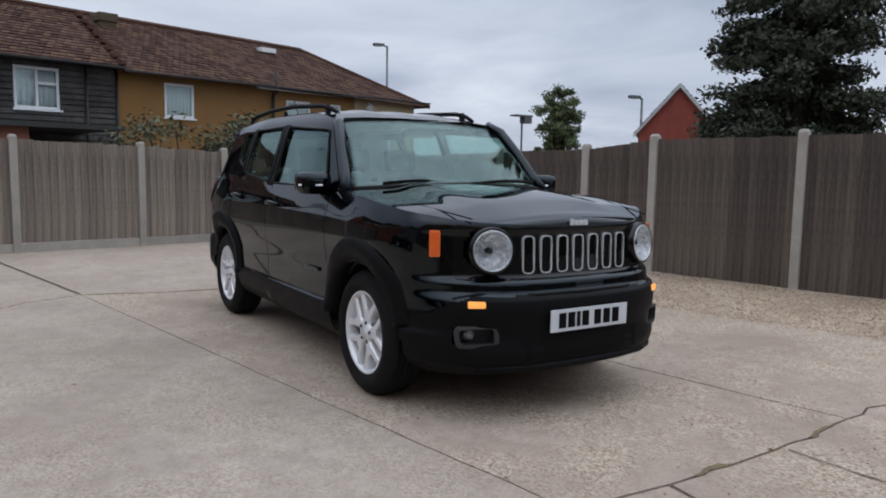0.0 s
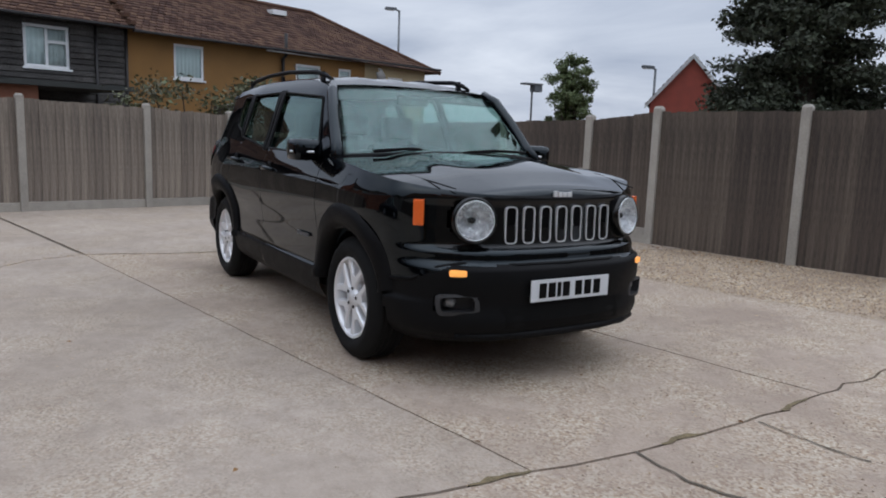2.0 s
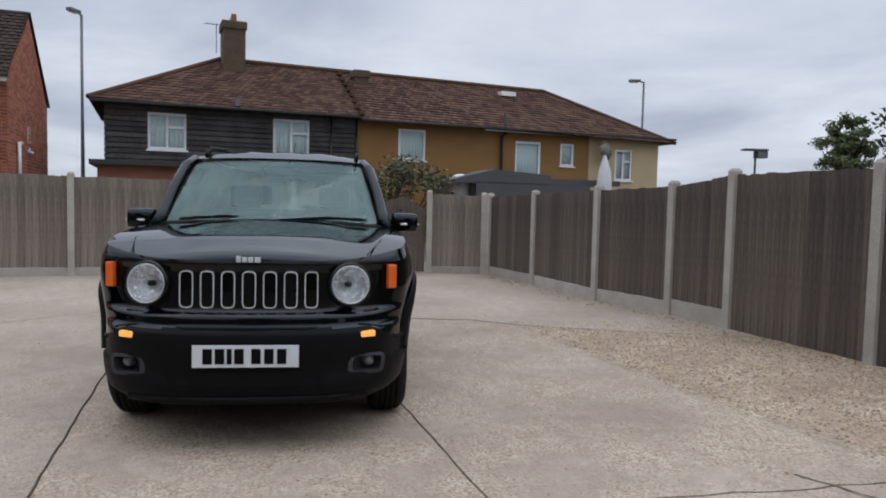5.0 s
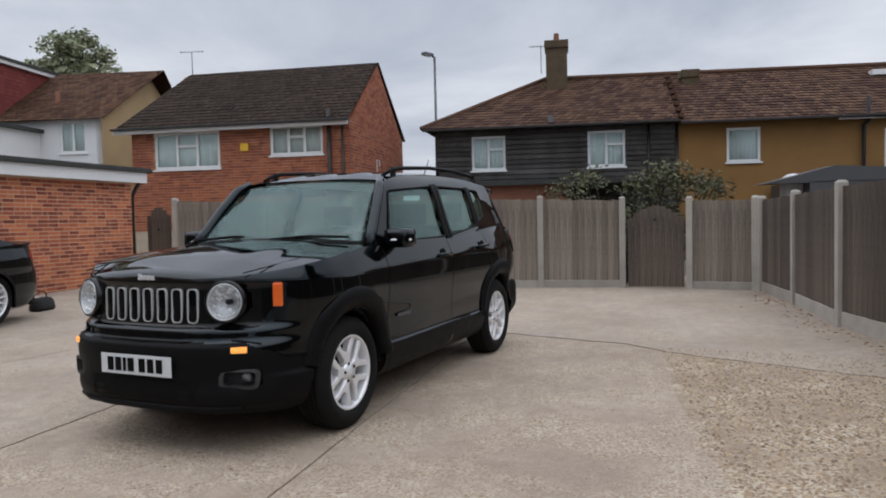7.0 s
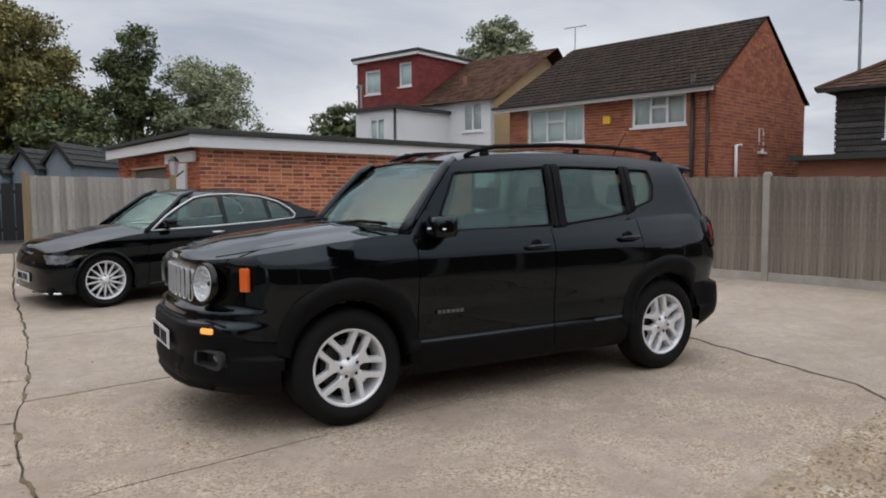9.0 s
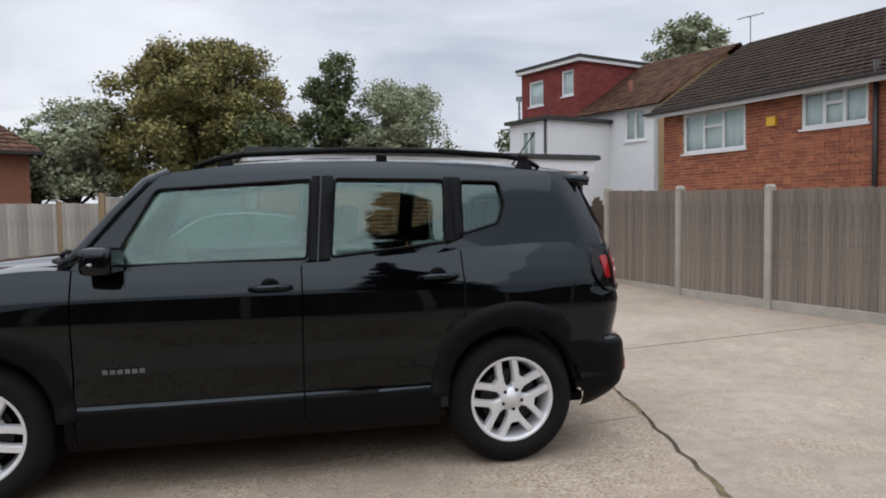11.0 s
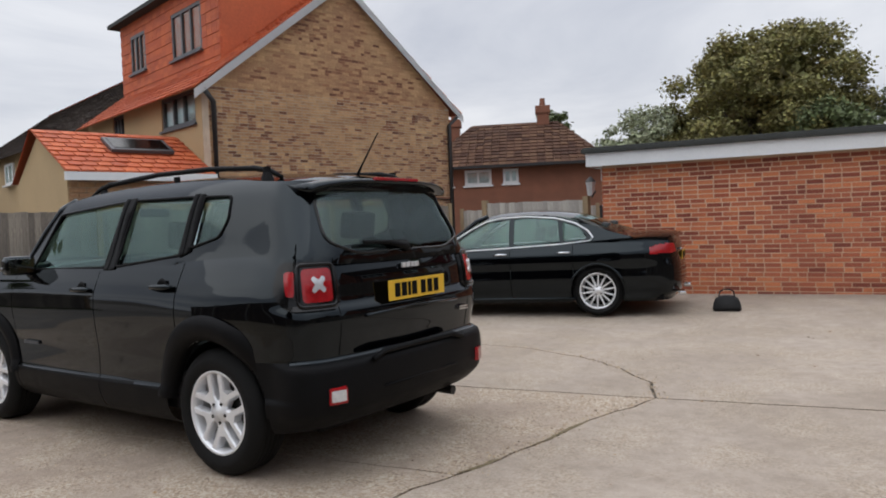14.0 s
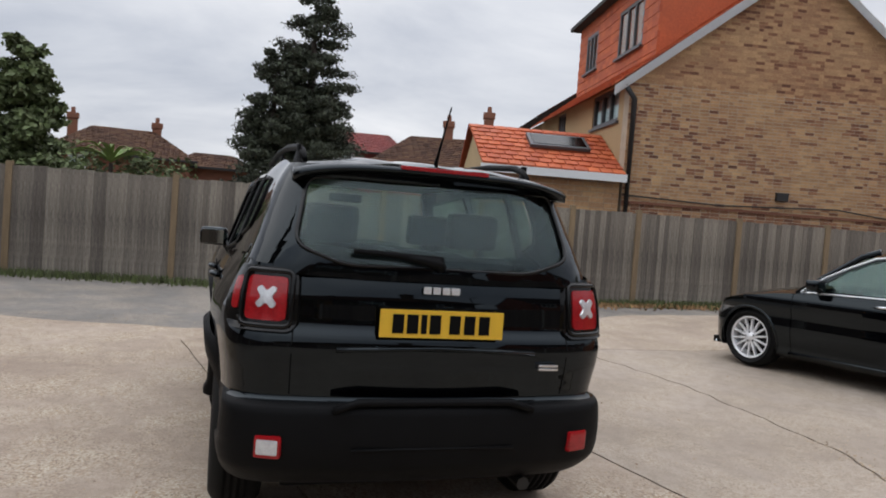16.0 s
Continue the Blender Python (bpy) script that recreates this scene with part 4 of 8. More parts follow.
east = new("end_wall"); east.parent = garage; east.matrix_basis = pose(0, 0, 0, 0, 0, 90)
boxes("wall", [(a, b, -0.2, 0.0, c, d) for a, b, c, d in holes(0.2, 4.4, -0.1, 1.95, EG)], M["mortar_warm"], east)
tagged(boxes("brick_face", [(a, b, 0.0 - 0.005, 0.012, c, d) for a, b, _, _, c, d in brick_rows(0.0, 4.4, 0.0, 1.95, EG, seed=31)], M["brick_red"], east), kind="stuff")
shutter = new("roller_shutter"); shutter.parent = garage; shutter.matrix_basis = pose(0, 0, 0, 0, 0, 90)
for k in range(17):
    bm = bmesh.new(); box(bm, 1.55, 3.6, -0.13, -0.09 + 0.02 * (k % 2), k * 0.1, k * 0.1 + 0.095, 0.008); part("slat", bm, M["shutter"], shutter)
bm = bmesh.new(); box(bm, 0.12, 1.45, -0.01, 0.06, 1.75, 1.92, 0.006); box(bm, 0.5, 1.1, -0.01, 0.05, 0.1, 1.74, 0.01)
part("side_door", bm, M["upvc"], garage, "white painted door and lintel").matrix_basis = pose(0, 0, 0, 0, 0, 90)
boxes("fascia", [(-0.2, 5.75, -0.16, -0.12, 1.96, 2.16)], M["white_render"], garage)
boxes("fascia", [(-0.2, -0.16, -0.12, 4.6, 1.96, 2.14)], M["white_render"], garage)
boxes("soffit", [(-0.16, 5.7, -0.12, 4.5, 1.985, 2.03)], M["upvc"], garage)
bm = bmesh.new(); box(bm, -0.26, 5.85, -0.21, 4.7, 2.16, 2.225, 0.015); box(bm, -0.24, 5.83, -0.2, -0.06, 2.2, 2.25, 0.02)
part("roof", bm, M["felt"], garage, "dark felt roof with a raised edge")
pipe(garage, [(5.62, -0.1, 1.98), (5.62, 0.0, 1.85), (5.62, 0.08, 1.7), (5.62, 0.08, 0)], 0.035)
gbr = brick_rows(0.0, 5.5, 0.0, 1.97, seed=32, L=0.195, H=0.0525, joint=0.0145, depth=0.0035)

# buff brick house with an orange roof and dormer
P4 = (10.658, -8.403)
gable_house = thing("gable_house", "buff brick gabled house with bright orange tiled roof and dormer", "house", at_frame(P4, -101.3, 1.526, 0.608))
D4, E4, R4 = 5.5, 3.55, 5.75
boxes("wall", [(0, D4, 0.0, 0.25, -0.1, E4)], M["mortar"], gable_house)
bm = bmesh.new(); prism(bm, [(0, E4), (D4, E4), (D4 / 2, R4)], "y", 0.0, 0.25); part("gable", bm, M["brick_yel"], gable_house)
rows_ = brick_rows(0, D4, 0.0, R4, seed=41, L=0.147, H=0.044, joint=0.0085, depth=0.005, top=lambda u: E4 + (R4 - E4) * (1 - abs(u - D4 / 2) / (D4 / 2)))
rnd = random.Random(44)
stained = [0.16 * math.sin(r[0] * 1.7 + r[4] * 2.3) + rnd.random() > (0.35 if r[4] < 1.62 else 0.80) for r in rows_]
tagged(boxes("brick_face", [r for r, q in zip(rows_, stained) if not q], M["brick_yel"], gable_house, "buff bricks with darker stains"), kind="stuff")
tagged(boxes("stained_bricks", [r for r, q in zip(rows_, stained) if q], M["brick_stain"], gable_house, "dark red-brown stained bricks"), kind="stuff")
boxes("string_course", [(0.0, D4, -0.03, -0.012, 1.62, 1.66)], M["brick_brown"], gable_house)
# side wall faces local -x
side = new("side_wall"); side.parent = gable_house; side.matrix_basis = pose(0, 0, 0, 0, 0, -90)
W4 = [(-1.87, -0.48, 2.98, 3.56), (-4.3, -3.7, 2.95, 3.56)]
boxes("wall", [(a, b, 0.0, 0.25, c, d) for a, b, c, d in holes(-18.6, -0.26, -0.1, 3.6, W4)], M["buff_render"], side)
for o in W4: window(gable_house, *o, panes=3, frame="grey_frame").matrix_basis = side.matrix_basis @ pose(o[0], 0, o[2])
boxes("wall", [(-5.4, -0.8, 0.7, 0.9, 4.0, 5.72)], M["tile_orange"], side)
rows_ = []
W4d = [(-2.75, -1.45, 4.5, 5.4), (-4.85, -4.05, 4.6, 5.42)]
for k in range(17):
    zz = 3.95 + k * 0.105
    for u, v, c, d in holes(-5.4, -0.75, zz, zz + 0.1, [o for o in W4d if o[2] < zz + 0.1 and o[3] > zz]):
        for q in np.arange(u, v, 0.2): rows_.append((q, min(q + 0.194, v), 0.66 - 0.008 * (k % 2), 0.7, c, d))
tagged(boxes("hung_tiles", rows_, M["tile_orange"], side), kind="stuff")
for o in W4d: window(gable_house, *o, panes=3, frame="grey_frame", curtain=True).matrix_basis = side.matrix_basis @ pose(o[0], 0.64, o[2])
boxes("dormer_roof", [(-5.6, -0.7, 0.45, 3.0, 5.72, 5.8)], M["felt"], side)
boxes("dormer_side", [(-0.85, -0.75, 0.7, 2.8, 4.0, 5.72)], M["tile_orange"], side)
hs = R4 - E4
roof_slope(gable_house, "roof_near", [(-0.28, 5.7, E4 - 0.1), (-0.28, -0.12, E4 - 0.1), (D4 / 2, -0.12, R4), (D4 / 2, 5.7, R4)], M["tile_orange"], seed=14)
roof_slope(gable_house, "roof_far", [(D4 + 0.28, -0.12, E4 - 0.1), (D4 + 0.28, 18.6, E4 - 0.1), (D4 / 2, 18.6, R4), (D4 / 2, -0.12, R4)], M["tile_orange"], seed=15, row=0.5, tile=0.5)
roof_slope(gable_house, "terrace_roof", [(-0.28, 18.6, E4 - 0.1), (-0.28, 5.75, E4 - 0.1), (D4 / 2, 5.75, R4 - 0.05), (D4 / 2, 18.6, R4 - 0.05)], M["tile_dark"], seed=18)
for k_ in (7.2, 9.6, 13.0): window(gable_house, 0, 0.9, 2.75, 3.35, 2).matrix_basis = side.matrix_basis @ pose(-k_, -0.08, 2.75)
for s_, e_ in (((-0.3, -0.14, E4 - 0.14), (D4 / 2, -0.14, R4 + 0.02)), ((D4 + 0.3, -0.14, E4 - 0.14), (D4 / 2, -0.14, R4 + 0.02))):
    bm = bmesh.new()
    a, b = Vector(s_), Vector(e_)
    vs = [bm.verts.new(v) for v in (a, b, b + Vector((0, 0, -0.17)), a + Vector((0, 0, -0.15)))]
    bm.faces.new(vs); r = bmesh.ops.solidify(bm, geom=list(bm.faces), thickness=0.04)
    part("bargeboard", bm, M["upvc"], gable_house, "white bargeboard")
pipe(gable_house, [(-0.12, -0.1, E4 - 0.1), (0.06, -0.06, E4 - 0.3), (0.06, -0.06, 0)], 0.045); pipe(gable_house, [(D4 + 0.2, -0.1, E4 - 0.12), (D4 - 0.06, -0.06, E4 - 0.35), (D4 - 0.06, -0.06, 0)], 0.045)
pipe(gable_house, [(0.0, -0.05, 1.75), (1.6, -0.05, 1.7), (3.6, -0.05, 1.78), (5.4, -0.05, 1.6)], 0.012, "pipe", "cable")
boxes("vent", [(2.55, 2.75, -0.06, 0, 1.85, 1.98)], M["pipe"], gable_house)
# single-storey extension with an orange roof and a rooflight
boxes("extension_wall", [(-2.2, -0.05, 0.0, 0.2, -0.1, 2.05)], M["mortar"], gable_house)
tagged(boxes("brick_face", brick_rows(-2.2, -0.05, 0.0, 2.04, seed=43, L=0.23, H=0.07), M["brick_yel"], gable_house), kind="stuff")
bm = bmesh.new(); prism(bm, [(0.0, -0.1), (2.6, -0.1), (2.6, 2.05), (1.3, 2.76), (0.0, 2.05)], "x", -2.22, -2.06); part("extension_gable", bm, M["buff_render"], gable_house)
roof_slope(gable_house, "extension_roof", [(-2.28, -0.16, 2.06), (0.0, -0.16, 2.04), (0.0, 1.3, 2.82), (-2.34, 1.3, 2.82)], M["tile_orange"], seed=16, row=0.17, tile=0.2)
roof_slope(gable_house, "extension_roof", [(0.0, 2.76, 2.04), (-2.28, 2.76, 2.06), (-2.34, 1.3, 2.82), (0.0, 1.3, 2.82)], M["tile_orange"], seed=17, row=0.3, tile=0.4)
tilt = math.degrees(math.atan2(0.77, 1.46))
bm = bmesh.new(); box(bm, -1.42, -0.42, -0.26, 0.26, 0.03, 0.09, 0.01); part("rooflight", bm, M["grey_frame"], gable_house, "dark framed rooflight").matrix_basis = pose(0, 0.70, 2.51, tilt)
bm = bmesh.new(); box(bm, -1.36, -0.48, -0.20, 0.20, 0.092, 0.097); part("rooflight_pane", bm, M["gloss"], gable_house).matrix_basis = pose(0, 0.70, 2.51, tilt)
boxes("fascia", [(-2.3, 0.0, -0.2, -0.16, 1.93, 2.05)], M["upvc"], gable_house)

def plain_house(label, P, yaw, k, eye, L, D, E, R, wall_mat, roof_mat, hip=1.2, chims=(), wins=(), seed=1):
    h = thing("house", label, "house", at_frame(P, yaw, k, eye))
    shell(h, L, D, E, M[wall_mat], [w[:4] for w in wins])
    for w in wins: window(h, *w[:4], panes=w[4])
    o = 0.25
    a, b = (hip, L - hip) if hip else (-0.1, L + 0.1)
    roof_slope(h, "roof_front", [(-o, -o, E), (L + o, -o, E), (b, D / 2, R), (a, D / 2, R)], M[roof_mat], seed=seed, row=0.2, tile=0.2)
    roof_slope(h, "roof_back", [(L + o, D + o, E), (-o, D + o, E), (a, D / 2, R), (b, D / 2, R)], M[roof_mat], seed=seed, row=0.8, tile=0.8)
    if hip:
        roof_slope(h, "roof_left", [(-o, D + o, E), (-o, -o, E), (a, D / 2, R), (a, D / 2, R)], M[roof_mat], seed=seed, row=0.2, tile=0.2)
        roof_slope(h, "roof_right", [(L + o, -o, E), (L + o, D + o, E), (b, D / 2, R), (b, D / 2, R)], M[roof_mat], seed=seed, row=0.2, tile=0.2)
    else:
        gable_tri(h, 0.1, 0, D, E, R, M[wall_mat]); gable_tri(h, L - 0.1, 0, D, E, R, M[wall_mat])
    boxes("gutter", [(-o, L + o, -o - 0.08, -o, E - 0.05, E + 0.02)], M["pipe"], h)
    for x, z in chims: chimney(h, x, D / 2, R - 0.8, z, 0.34, 0.38, M["brick_brown"], 1)
    return h


plain_house("brown brick house with a hipped brown tiled roof", (20.105, -30.737), -152.2, 2.188, 0.659, 4.4, 4.0, 2.42, 3.76, "brick_brown", "tile_brown", 1.0, ((0.45, 3.95), (3.0, 4.2)), [(0.9, 1.6, 1.95, 2.35, 2), (1.9, 2.3, 1.96, 2.34, 2), (0.05, 0.6, 1.95, 2.35, 2)], 51)
plain_house("brown brick house with a brown tiled roof and two chimneys", (57.825, -12.081), -108.6, 2.758, 1.103, 4.0, 6.0, 2.85, 4.15, "brick_brown", "tile_brown", 0.9, ((2.2, 4.75), (3.6, 5.15)), [(0.4, 0.9, 2.2, 2.7, 2), (1.7, 2.2, 2.2, 2.7, 2), (2.9, 3.4, 2.2, 2.7, 2)], 52)
plain_house("far house with a dark red tiled roof", (89.528, -12.194), -98.4, 3.127, 1.252, 3.2, 4.0, 3.9, 4.9, "tile_red", "tile_red", 0.5, (), [(0.7, 1.2, 3.3, 3.8, 1)], 53)
plain_house("far bungalow with a brown tiled roof and chimneys", (41.903, 10.13), -84.1, 1.669, 1.707, 4.6, 6.0, 3.0, 4.2, "brick_brown", "tile_brown", 1.2, ((0.5, 4.6), (3.5, 4.55)), [(0.6, 1.2, 2.4, 2.9, 2)], 54)
plain_house("far low house with a brown tiled roof", (44.3, 3.247), -88.3, 1.991, 1.323, 2.2, 3.0, 2.5, 3.05, "brick_brown", "tile_brown", 0.5, (), (), 58)


def gable_front_house(label, P, yaw, k, w, D, E, R, wall_mat, roof_mat, verge="upvc", seed=1, name="house"):
    """A small building whose gable end is its front."""
    h = thing(name, label, "house" if name == "house" else "shed", at_frame(P, yaw, k, 0.3))
    bm = bmesh.new(); prism(bm, [(0, -0.1), (w, -0.1), (w, E), (w / 2, R), (0, E)], "y", 0.0, 0.2); part("gable_wall", bm, M[wall_mat], h)
    boxes("wall", [(0, 0.2, 0.2, D, -0.1, E)], M[wall_mat], h); boxes("wall", [(w - 0.2, w, 0.2, D, -0.1, E)], M[wall_mat], h); boxes("wall", [(0.2, w - 0.2, D - 0.2, D, -0.1, E)], M[wall_mat], h)
    roof_slope(h, "roof_left", [(-0.12, D, E - 0.05), (-0.12, -0.12, E - 0.05), (w / 2, -0.12, R + 0.02), (w / 2, D, R + 0.02)], M[roof_mat], seed=seed)
    roof_slope(h, "roof_right", [(w + 0.12, -0.12, E - 0.05), (w + 0.12, D, E - 0.05), (w / 2, D, R + 0.02), (w / 2, -0.12, R + 0.02)], M[roof_mat], seed=seed + 1)
    for a in ((-0.14, E - 0.07), (w + 0.14, E - 0.07)):
        bm = bmesh.new()
        bm.faces.new([bm.verts.new(v) for v in ((a[0], -0.14, a[1]), (w / 2, -0.14, R + 0.04), (w / 2, -0.14, R - 0.10), (a[0], -0.14, a[1] - 0.12))])
        bmesh.ops.solidify(bm, geom=list(bm.faces), thickness=0.03); part("verge_board", bm, M[verge], h)
    return h


gable_front_house("red brick gable end with white verge boards", (-11.868, 15.379), 40.8, 1.055, 2.3, 7.0, 2.45, 3.85, "brick_dark", "tile_dark", seed=61)
for i, (x, k) in enumerate(((3.50, 1.07), (2.67, 1.15), (1.74, 1.24))):
    gable_front_house("blue-grey painted timber shed with a pitched roof", (x, -21.3), 150, k, 0.60, 3.0, 1.98, 2.5, "shed", "felt", "grey_frame", 63 + 2 * i, "shed")

# ---- street lamps ----
def street_lamp(x, y, h, yaw):
    root = thing("street_lamp", "grey steel street lamp column with a small head", "street lamp", pose(x, y, 0, 0, 0, yaw))
    bm = bmesh.new(); tube(bm, [(0, 0, 0), (0, 0, 1.0), (0, 0, h * 0.6), (0, 0, h)], [0.09, 0.075, 0.05, 0.045], 10); part("column", bm, M["steel"], root, smooth=True)
    bm = bmesh.new(); tube(bm, [(0, 0, h - 0.05), (0.15, 0, h + 0.02), (0.35, 0, h + 0.03)], 0.035, 8); part("arm", bm, M["steel"], root, smooth=True)
    bm = bmesh.new(); box(bm, 0.15, 0.65, -0.11, 0.11, h - 0.02, h + 0.09, 0.035); part("lamp_head", bm, M["steel"], root)
    bm = bmesh.new(); box(bm, 0.25, 0.6, -0.08, 0.08, h - 0.045, h - 0.021, 0.008); part("lens", bm, M["white_lens"], root)


street_lamp(-20.35, -8.5, 7.33, -16); street_lamp(-24.61, 12.98, 6.69, -100); street_lamp(-15.41, 19.31, 4.14, -92)
street_lamp(-8.88, -20.9, 5.44, 252)
fl = thing("floodlight_mast", "slim mast with a small floodlight", "floodlight", pose(-12.89, 11.43, 0))
bm = bmesh.new(); tube(bm, [(0, 0, 0), (0, 0, 2.9)], 0.03, 8); part("mast", bm, M["steel"], fl)
bm = bmesh.new(); box(bm, -0.15, 0.15, -0.35, 0.3, 2.9, 2.95, 0.01); box(bm, -0.12, 0.12, 0.0, 0.3, 2.7, 2.9, 0.03); part("floodlight", bm, M["steel"], fl)


# ---- trees and shrubs ----
def leaf_cloud(name, centres, mat, parent, per=160, leaf=0.09, seed=1, flat=0.75, droop=0.0):
    """Many small bent leaves scattered through rounded clumps (x, y, z, radius)."""
    rng = np.random.default_rng(seed)
    V, F = [], []
    for (x, y, z, r) in centres:
        n = int(per * max(0.4, (r / 0.6) ** 2))
        d = rng.normal(size=(n, 3)); d /= np.linalg.norm(d, axis=1)[:, None]
        rad = r * rng.uniform(0.02, 1.0, n) ** 0.45 * (1 + 0.55 * rng.random(n) ** 4)
        c = np.array((x, y, z)) + d * rad[:, None] * (1, 1, flat)
        a = rng.normal(size=(n, 3)); a[:, 2] = a[:, 2] * 0.6 - droop; a /= np.linalg.norm(a, axis=1)[:, None]
        b = np.cross(a, d + rng.normal(size=(n, 3)) * 0.5); b /= np.linalg.norm(b, axis=1)[:, None] + 1e-9
        s = leaf * rng.uniform(0.6, 1.5, n)[:, None]
        q = np.stack([c - a * s, c + b * s * 0.55 + d * s * 0.15, c + a * s, c - b * s * 0.55 + d * s * 0.15], 1)
        k = len(V)
        V.extend(q.reshape(-1, 3).tolist())
        F.extend((k + 4 * np.arange(n)[:, None] + np.arange(4)).tolist())
    me = bpy.data.meshes.new(name)
    me.from_pydata(V, [], F); me.materials.append(mat); me.update()
    ob = tagged(new(name, me), kind="stuff"); ob.parent = parent
    return ob


def broad_tree(label, x, y, z_crown, h, rx, mat, seed, per=150, leaf=0.12, clumps=46, size=(0.15, 0.30)):
    rnd = random.Random(seed)
    t = thing("tree", label, "tree", pose(x, y, 0))
    bm = bmesh.new()
    tube(bm, [(0, 0, -0.1), (0.05, 0.02, z_crown * 0.5), (0, 0.05, z_crown), (0.1, 0, h * 0.75)], [0.05 * h * 0.6, 0.04 * h * 0.6, 0.03 * h * 0.6, 0.02], 9)
    part("trunk", bm, M["bark"], t, smooth=True)
    cs = []
    for i in range(clumps):
        a, f = rnd.uniform(0, 2 * math.pi), rnd.random()
        zz = z_crown + (h - z_crown) * f
        prof = math.sqrt(max(0.05, 1 - ((f - 0.38) / 0.64) ** 2))
        rr = rx * prof * math.sqrt(rnd.uniform(0.1, 1))
        cs.append((math.cos(a) * rr, math.sin(a) * rr, zz, rnd.uniform(*size) * rx))
    bm = bmesh.new()
    for c in cs[::4]:
        tube(bm, [(0, 0, z_crown * 0.8), (c[0] * 0.5, c[1] * 0.5, (z_crown * 0.8 + c[2]) / 2 + 0.1), c[:3]], [0.012 * h, 0.007 * h, 0.01], 6)
    part("branch_work", bm, M["bark"], t, smooth=True)
    leaf_cloud("crown", cs, M[mat], t, per, leaf, seed)
    core = [(math.cos(k * 2.4) * rx * 0.42 * (k % 5) / 4, math.sin(k * 2.4) * rx * 0.42 * (k % 5) / 4, z_crown + (h - z_crown) * (0.12 + 0.62 * k / 23), rx * 0.26) for k in range(24)]
    leaf_cloud("inner_foliage", core, M[mat], t, int(per * 0.35), leaf * 2.2, seed + 50)


def conifer(label, x, y, h, r, mat, seed, base=0.6, leaf=0.13, tiers=17, ragged=0.5, power=0.75, per=150):
    rnd = random.Random(seed)
    t = thing("conifer", label, "tree", pose(x, y, 0))
    bm = bmesh.new(); tube(bm, [(0, 0, -0.1), (0, 0, h * 0.5), (0, 0, h)], [0.035 * h, 0.022 * h, 0.01], 8); part("trunk", bm, M["bark"], t, smooth=True)
    cs = []
    bm = bmesh.new()
    for i in range(tiers):
        f = i / tiers
        z = base + (h - base) * f
        rr = r * (1 - f) ** power
        for k in range(max(3, int(9 * (1 - f)) + 2)):
            a = rnd.uniform(0, 2 * math.pi)
            L = rr * rnd.uniform(1 - ragged, 1.08)
            tip = (math.cos(a) * L, math.sin(a) * L, z + rnd.uniform(-0.15, 0.25))
            tube(bm, [(0, 0, z + 0.1), tip], [0.03, 0.008], 5)
            for j in (0.45, 0.75, 1.0):
                cs.append((tip[0] * j, tip[1] * j, z + (tip[2] - z) * j - 0.08 * j, 0.10 * r + 0.16 * rr * (1.1 - 0.5 * j)))
    part("branch_work", bm, M["bark"], t)
    leaf_cloud("crown", cs, M[mat], t, per, leaf, seed, 0.55, 0.5)


broad_tree("large broad tree with dense foliage turning yellow-brown", 3.8, -40.6, 3.0, 11.0, 5.6, "leaf_autumn", 1, 230, 0.103, 200, (0.09, 0.2))
broad_tree("tall dark green tree behind the garage", -3.8, -41.0, 2.4, 10.8, 2.3, "leaf_green", 2, 200, 0.096, 90)
broad_tree("pale green willow-like tree behind the garage", -7.9, -40.6, 2.1, 9.1, 3.3, "leaf_pale", 3, 143, 0.09, 100)
broad_tree("pale yellowish bushy tree", 10.4, -39.2, 2.4, 7.4, 3.0, "leaf_pale", 4, 120, 0.098, 70)
broad_tree("pale green tree behind the roofs", -18.95, -26.29, 5.82, 9.87, 2.02, "leaf_pale", 5, 162, 0.101, 50)
broad_tree("dark green tree between the houses", -15.47, -38.02, 2.79, 6.84, 1.95, "leaf_green", 12, 215, 0.098, 44)
broad_tree("slender green birch above the fence", -21.01, 19.90, 1.80, 5.05, 1.13, "leaf_green", 6, 405, 0.054, 60)
broad_tree("dark tree behind the hipped house", 33.62, -74.01, 7.97, 15.01, 2.45, "leaf_green", 13, 44, 0.214, 36)
broad_tree("dark leafy trees behind the sheds", 0.4, -37.0, 0.8, 6.2, 2.9, "leaf_green", 15, 150, 0.11, 80)
broad_tree("green garden tree behind the lane fence", 12.87, -40.53, 2.06, 6.89, 2.06, "leaf_green", 14, 99, 0.123, 40)
conifer("large dark cypress with drooping branches", -2.57, 9.02, 9.4, 1.5, "leaf_dark", 7, 0.3, 0.040, 50, 0.26, 0.5, 330)
conifer("tall ragged dark pine behind the roofs", 28.8, -2.95, 11.3, 2.55, "leaf_dark", 8, 2.0, 0.075, 24, 0.50, 0.42, 210)
conifer("shorter ragged dark pine beside the tall one", 28.6, -1.35, 8.4, 2.0, "leaf_dark", 28, 2.0, 0.075, 18, 0.5, 0.36, 190)
conifer("dense green conifer behind the old fence", 12.44, 4.85, 4.5, 1.25, "leaf_green", 9, 0.4, 0.07, 30, 0.25, 0.5)


def shrub(label, cs, mat, seed, per=260, leaf=0.05, at=(0, 0)):
    t = thing("shrub", label, "bush", pose(at[0], at[1], 0))
    bm = bmesh.new()
    for c in cs: tube(bm, [(c[0] * 0.4, c[1] * 0.4, -0.05), c[:3]], [0.03, 0.008], 6)
    part("stems", bm, M["bark"], t)
    leaf_cloud("foliage", cs, M[mat], t, per, leaf, seed)


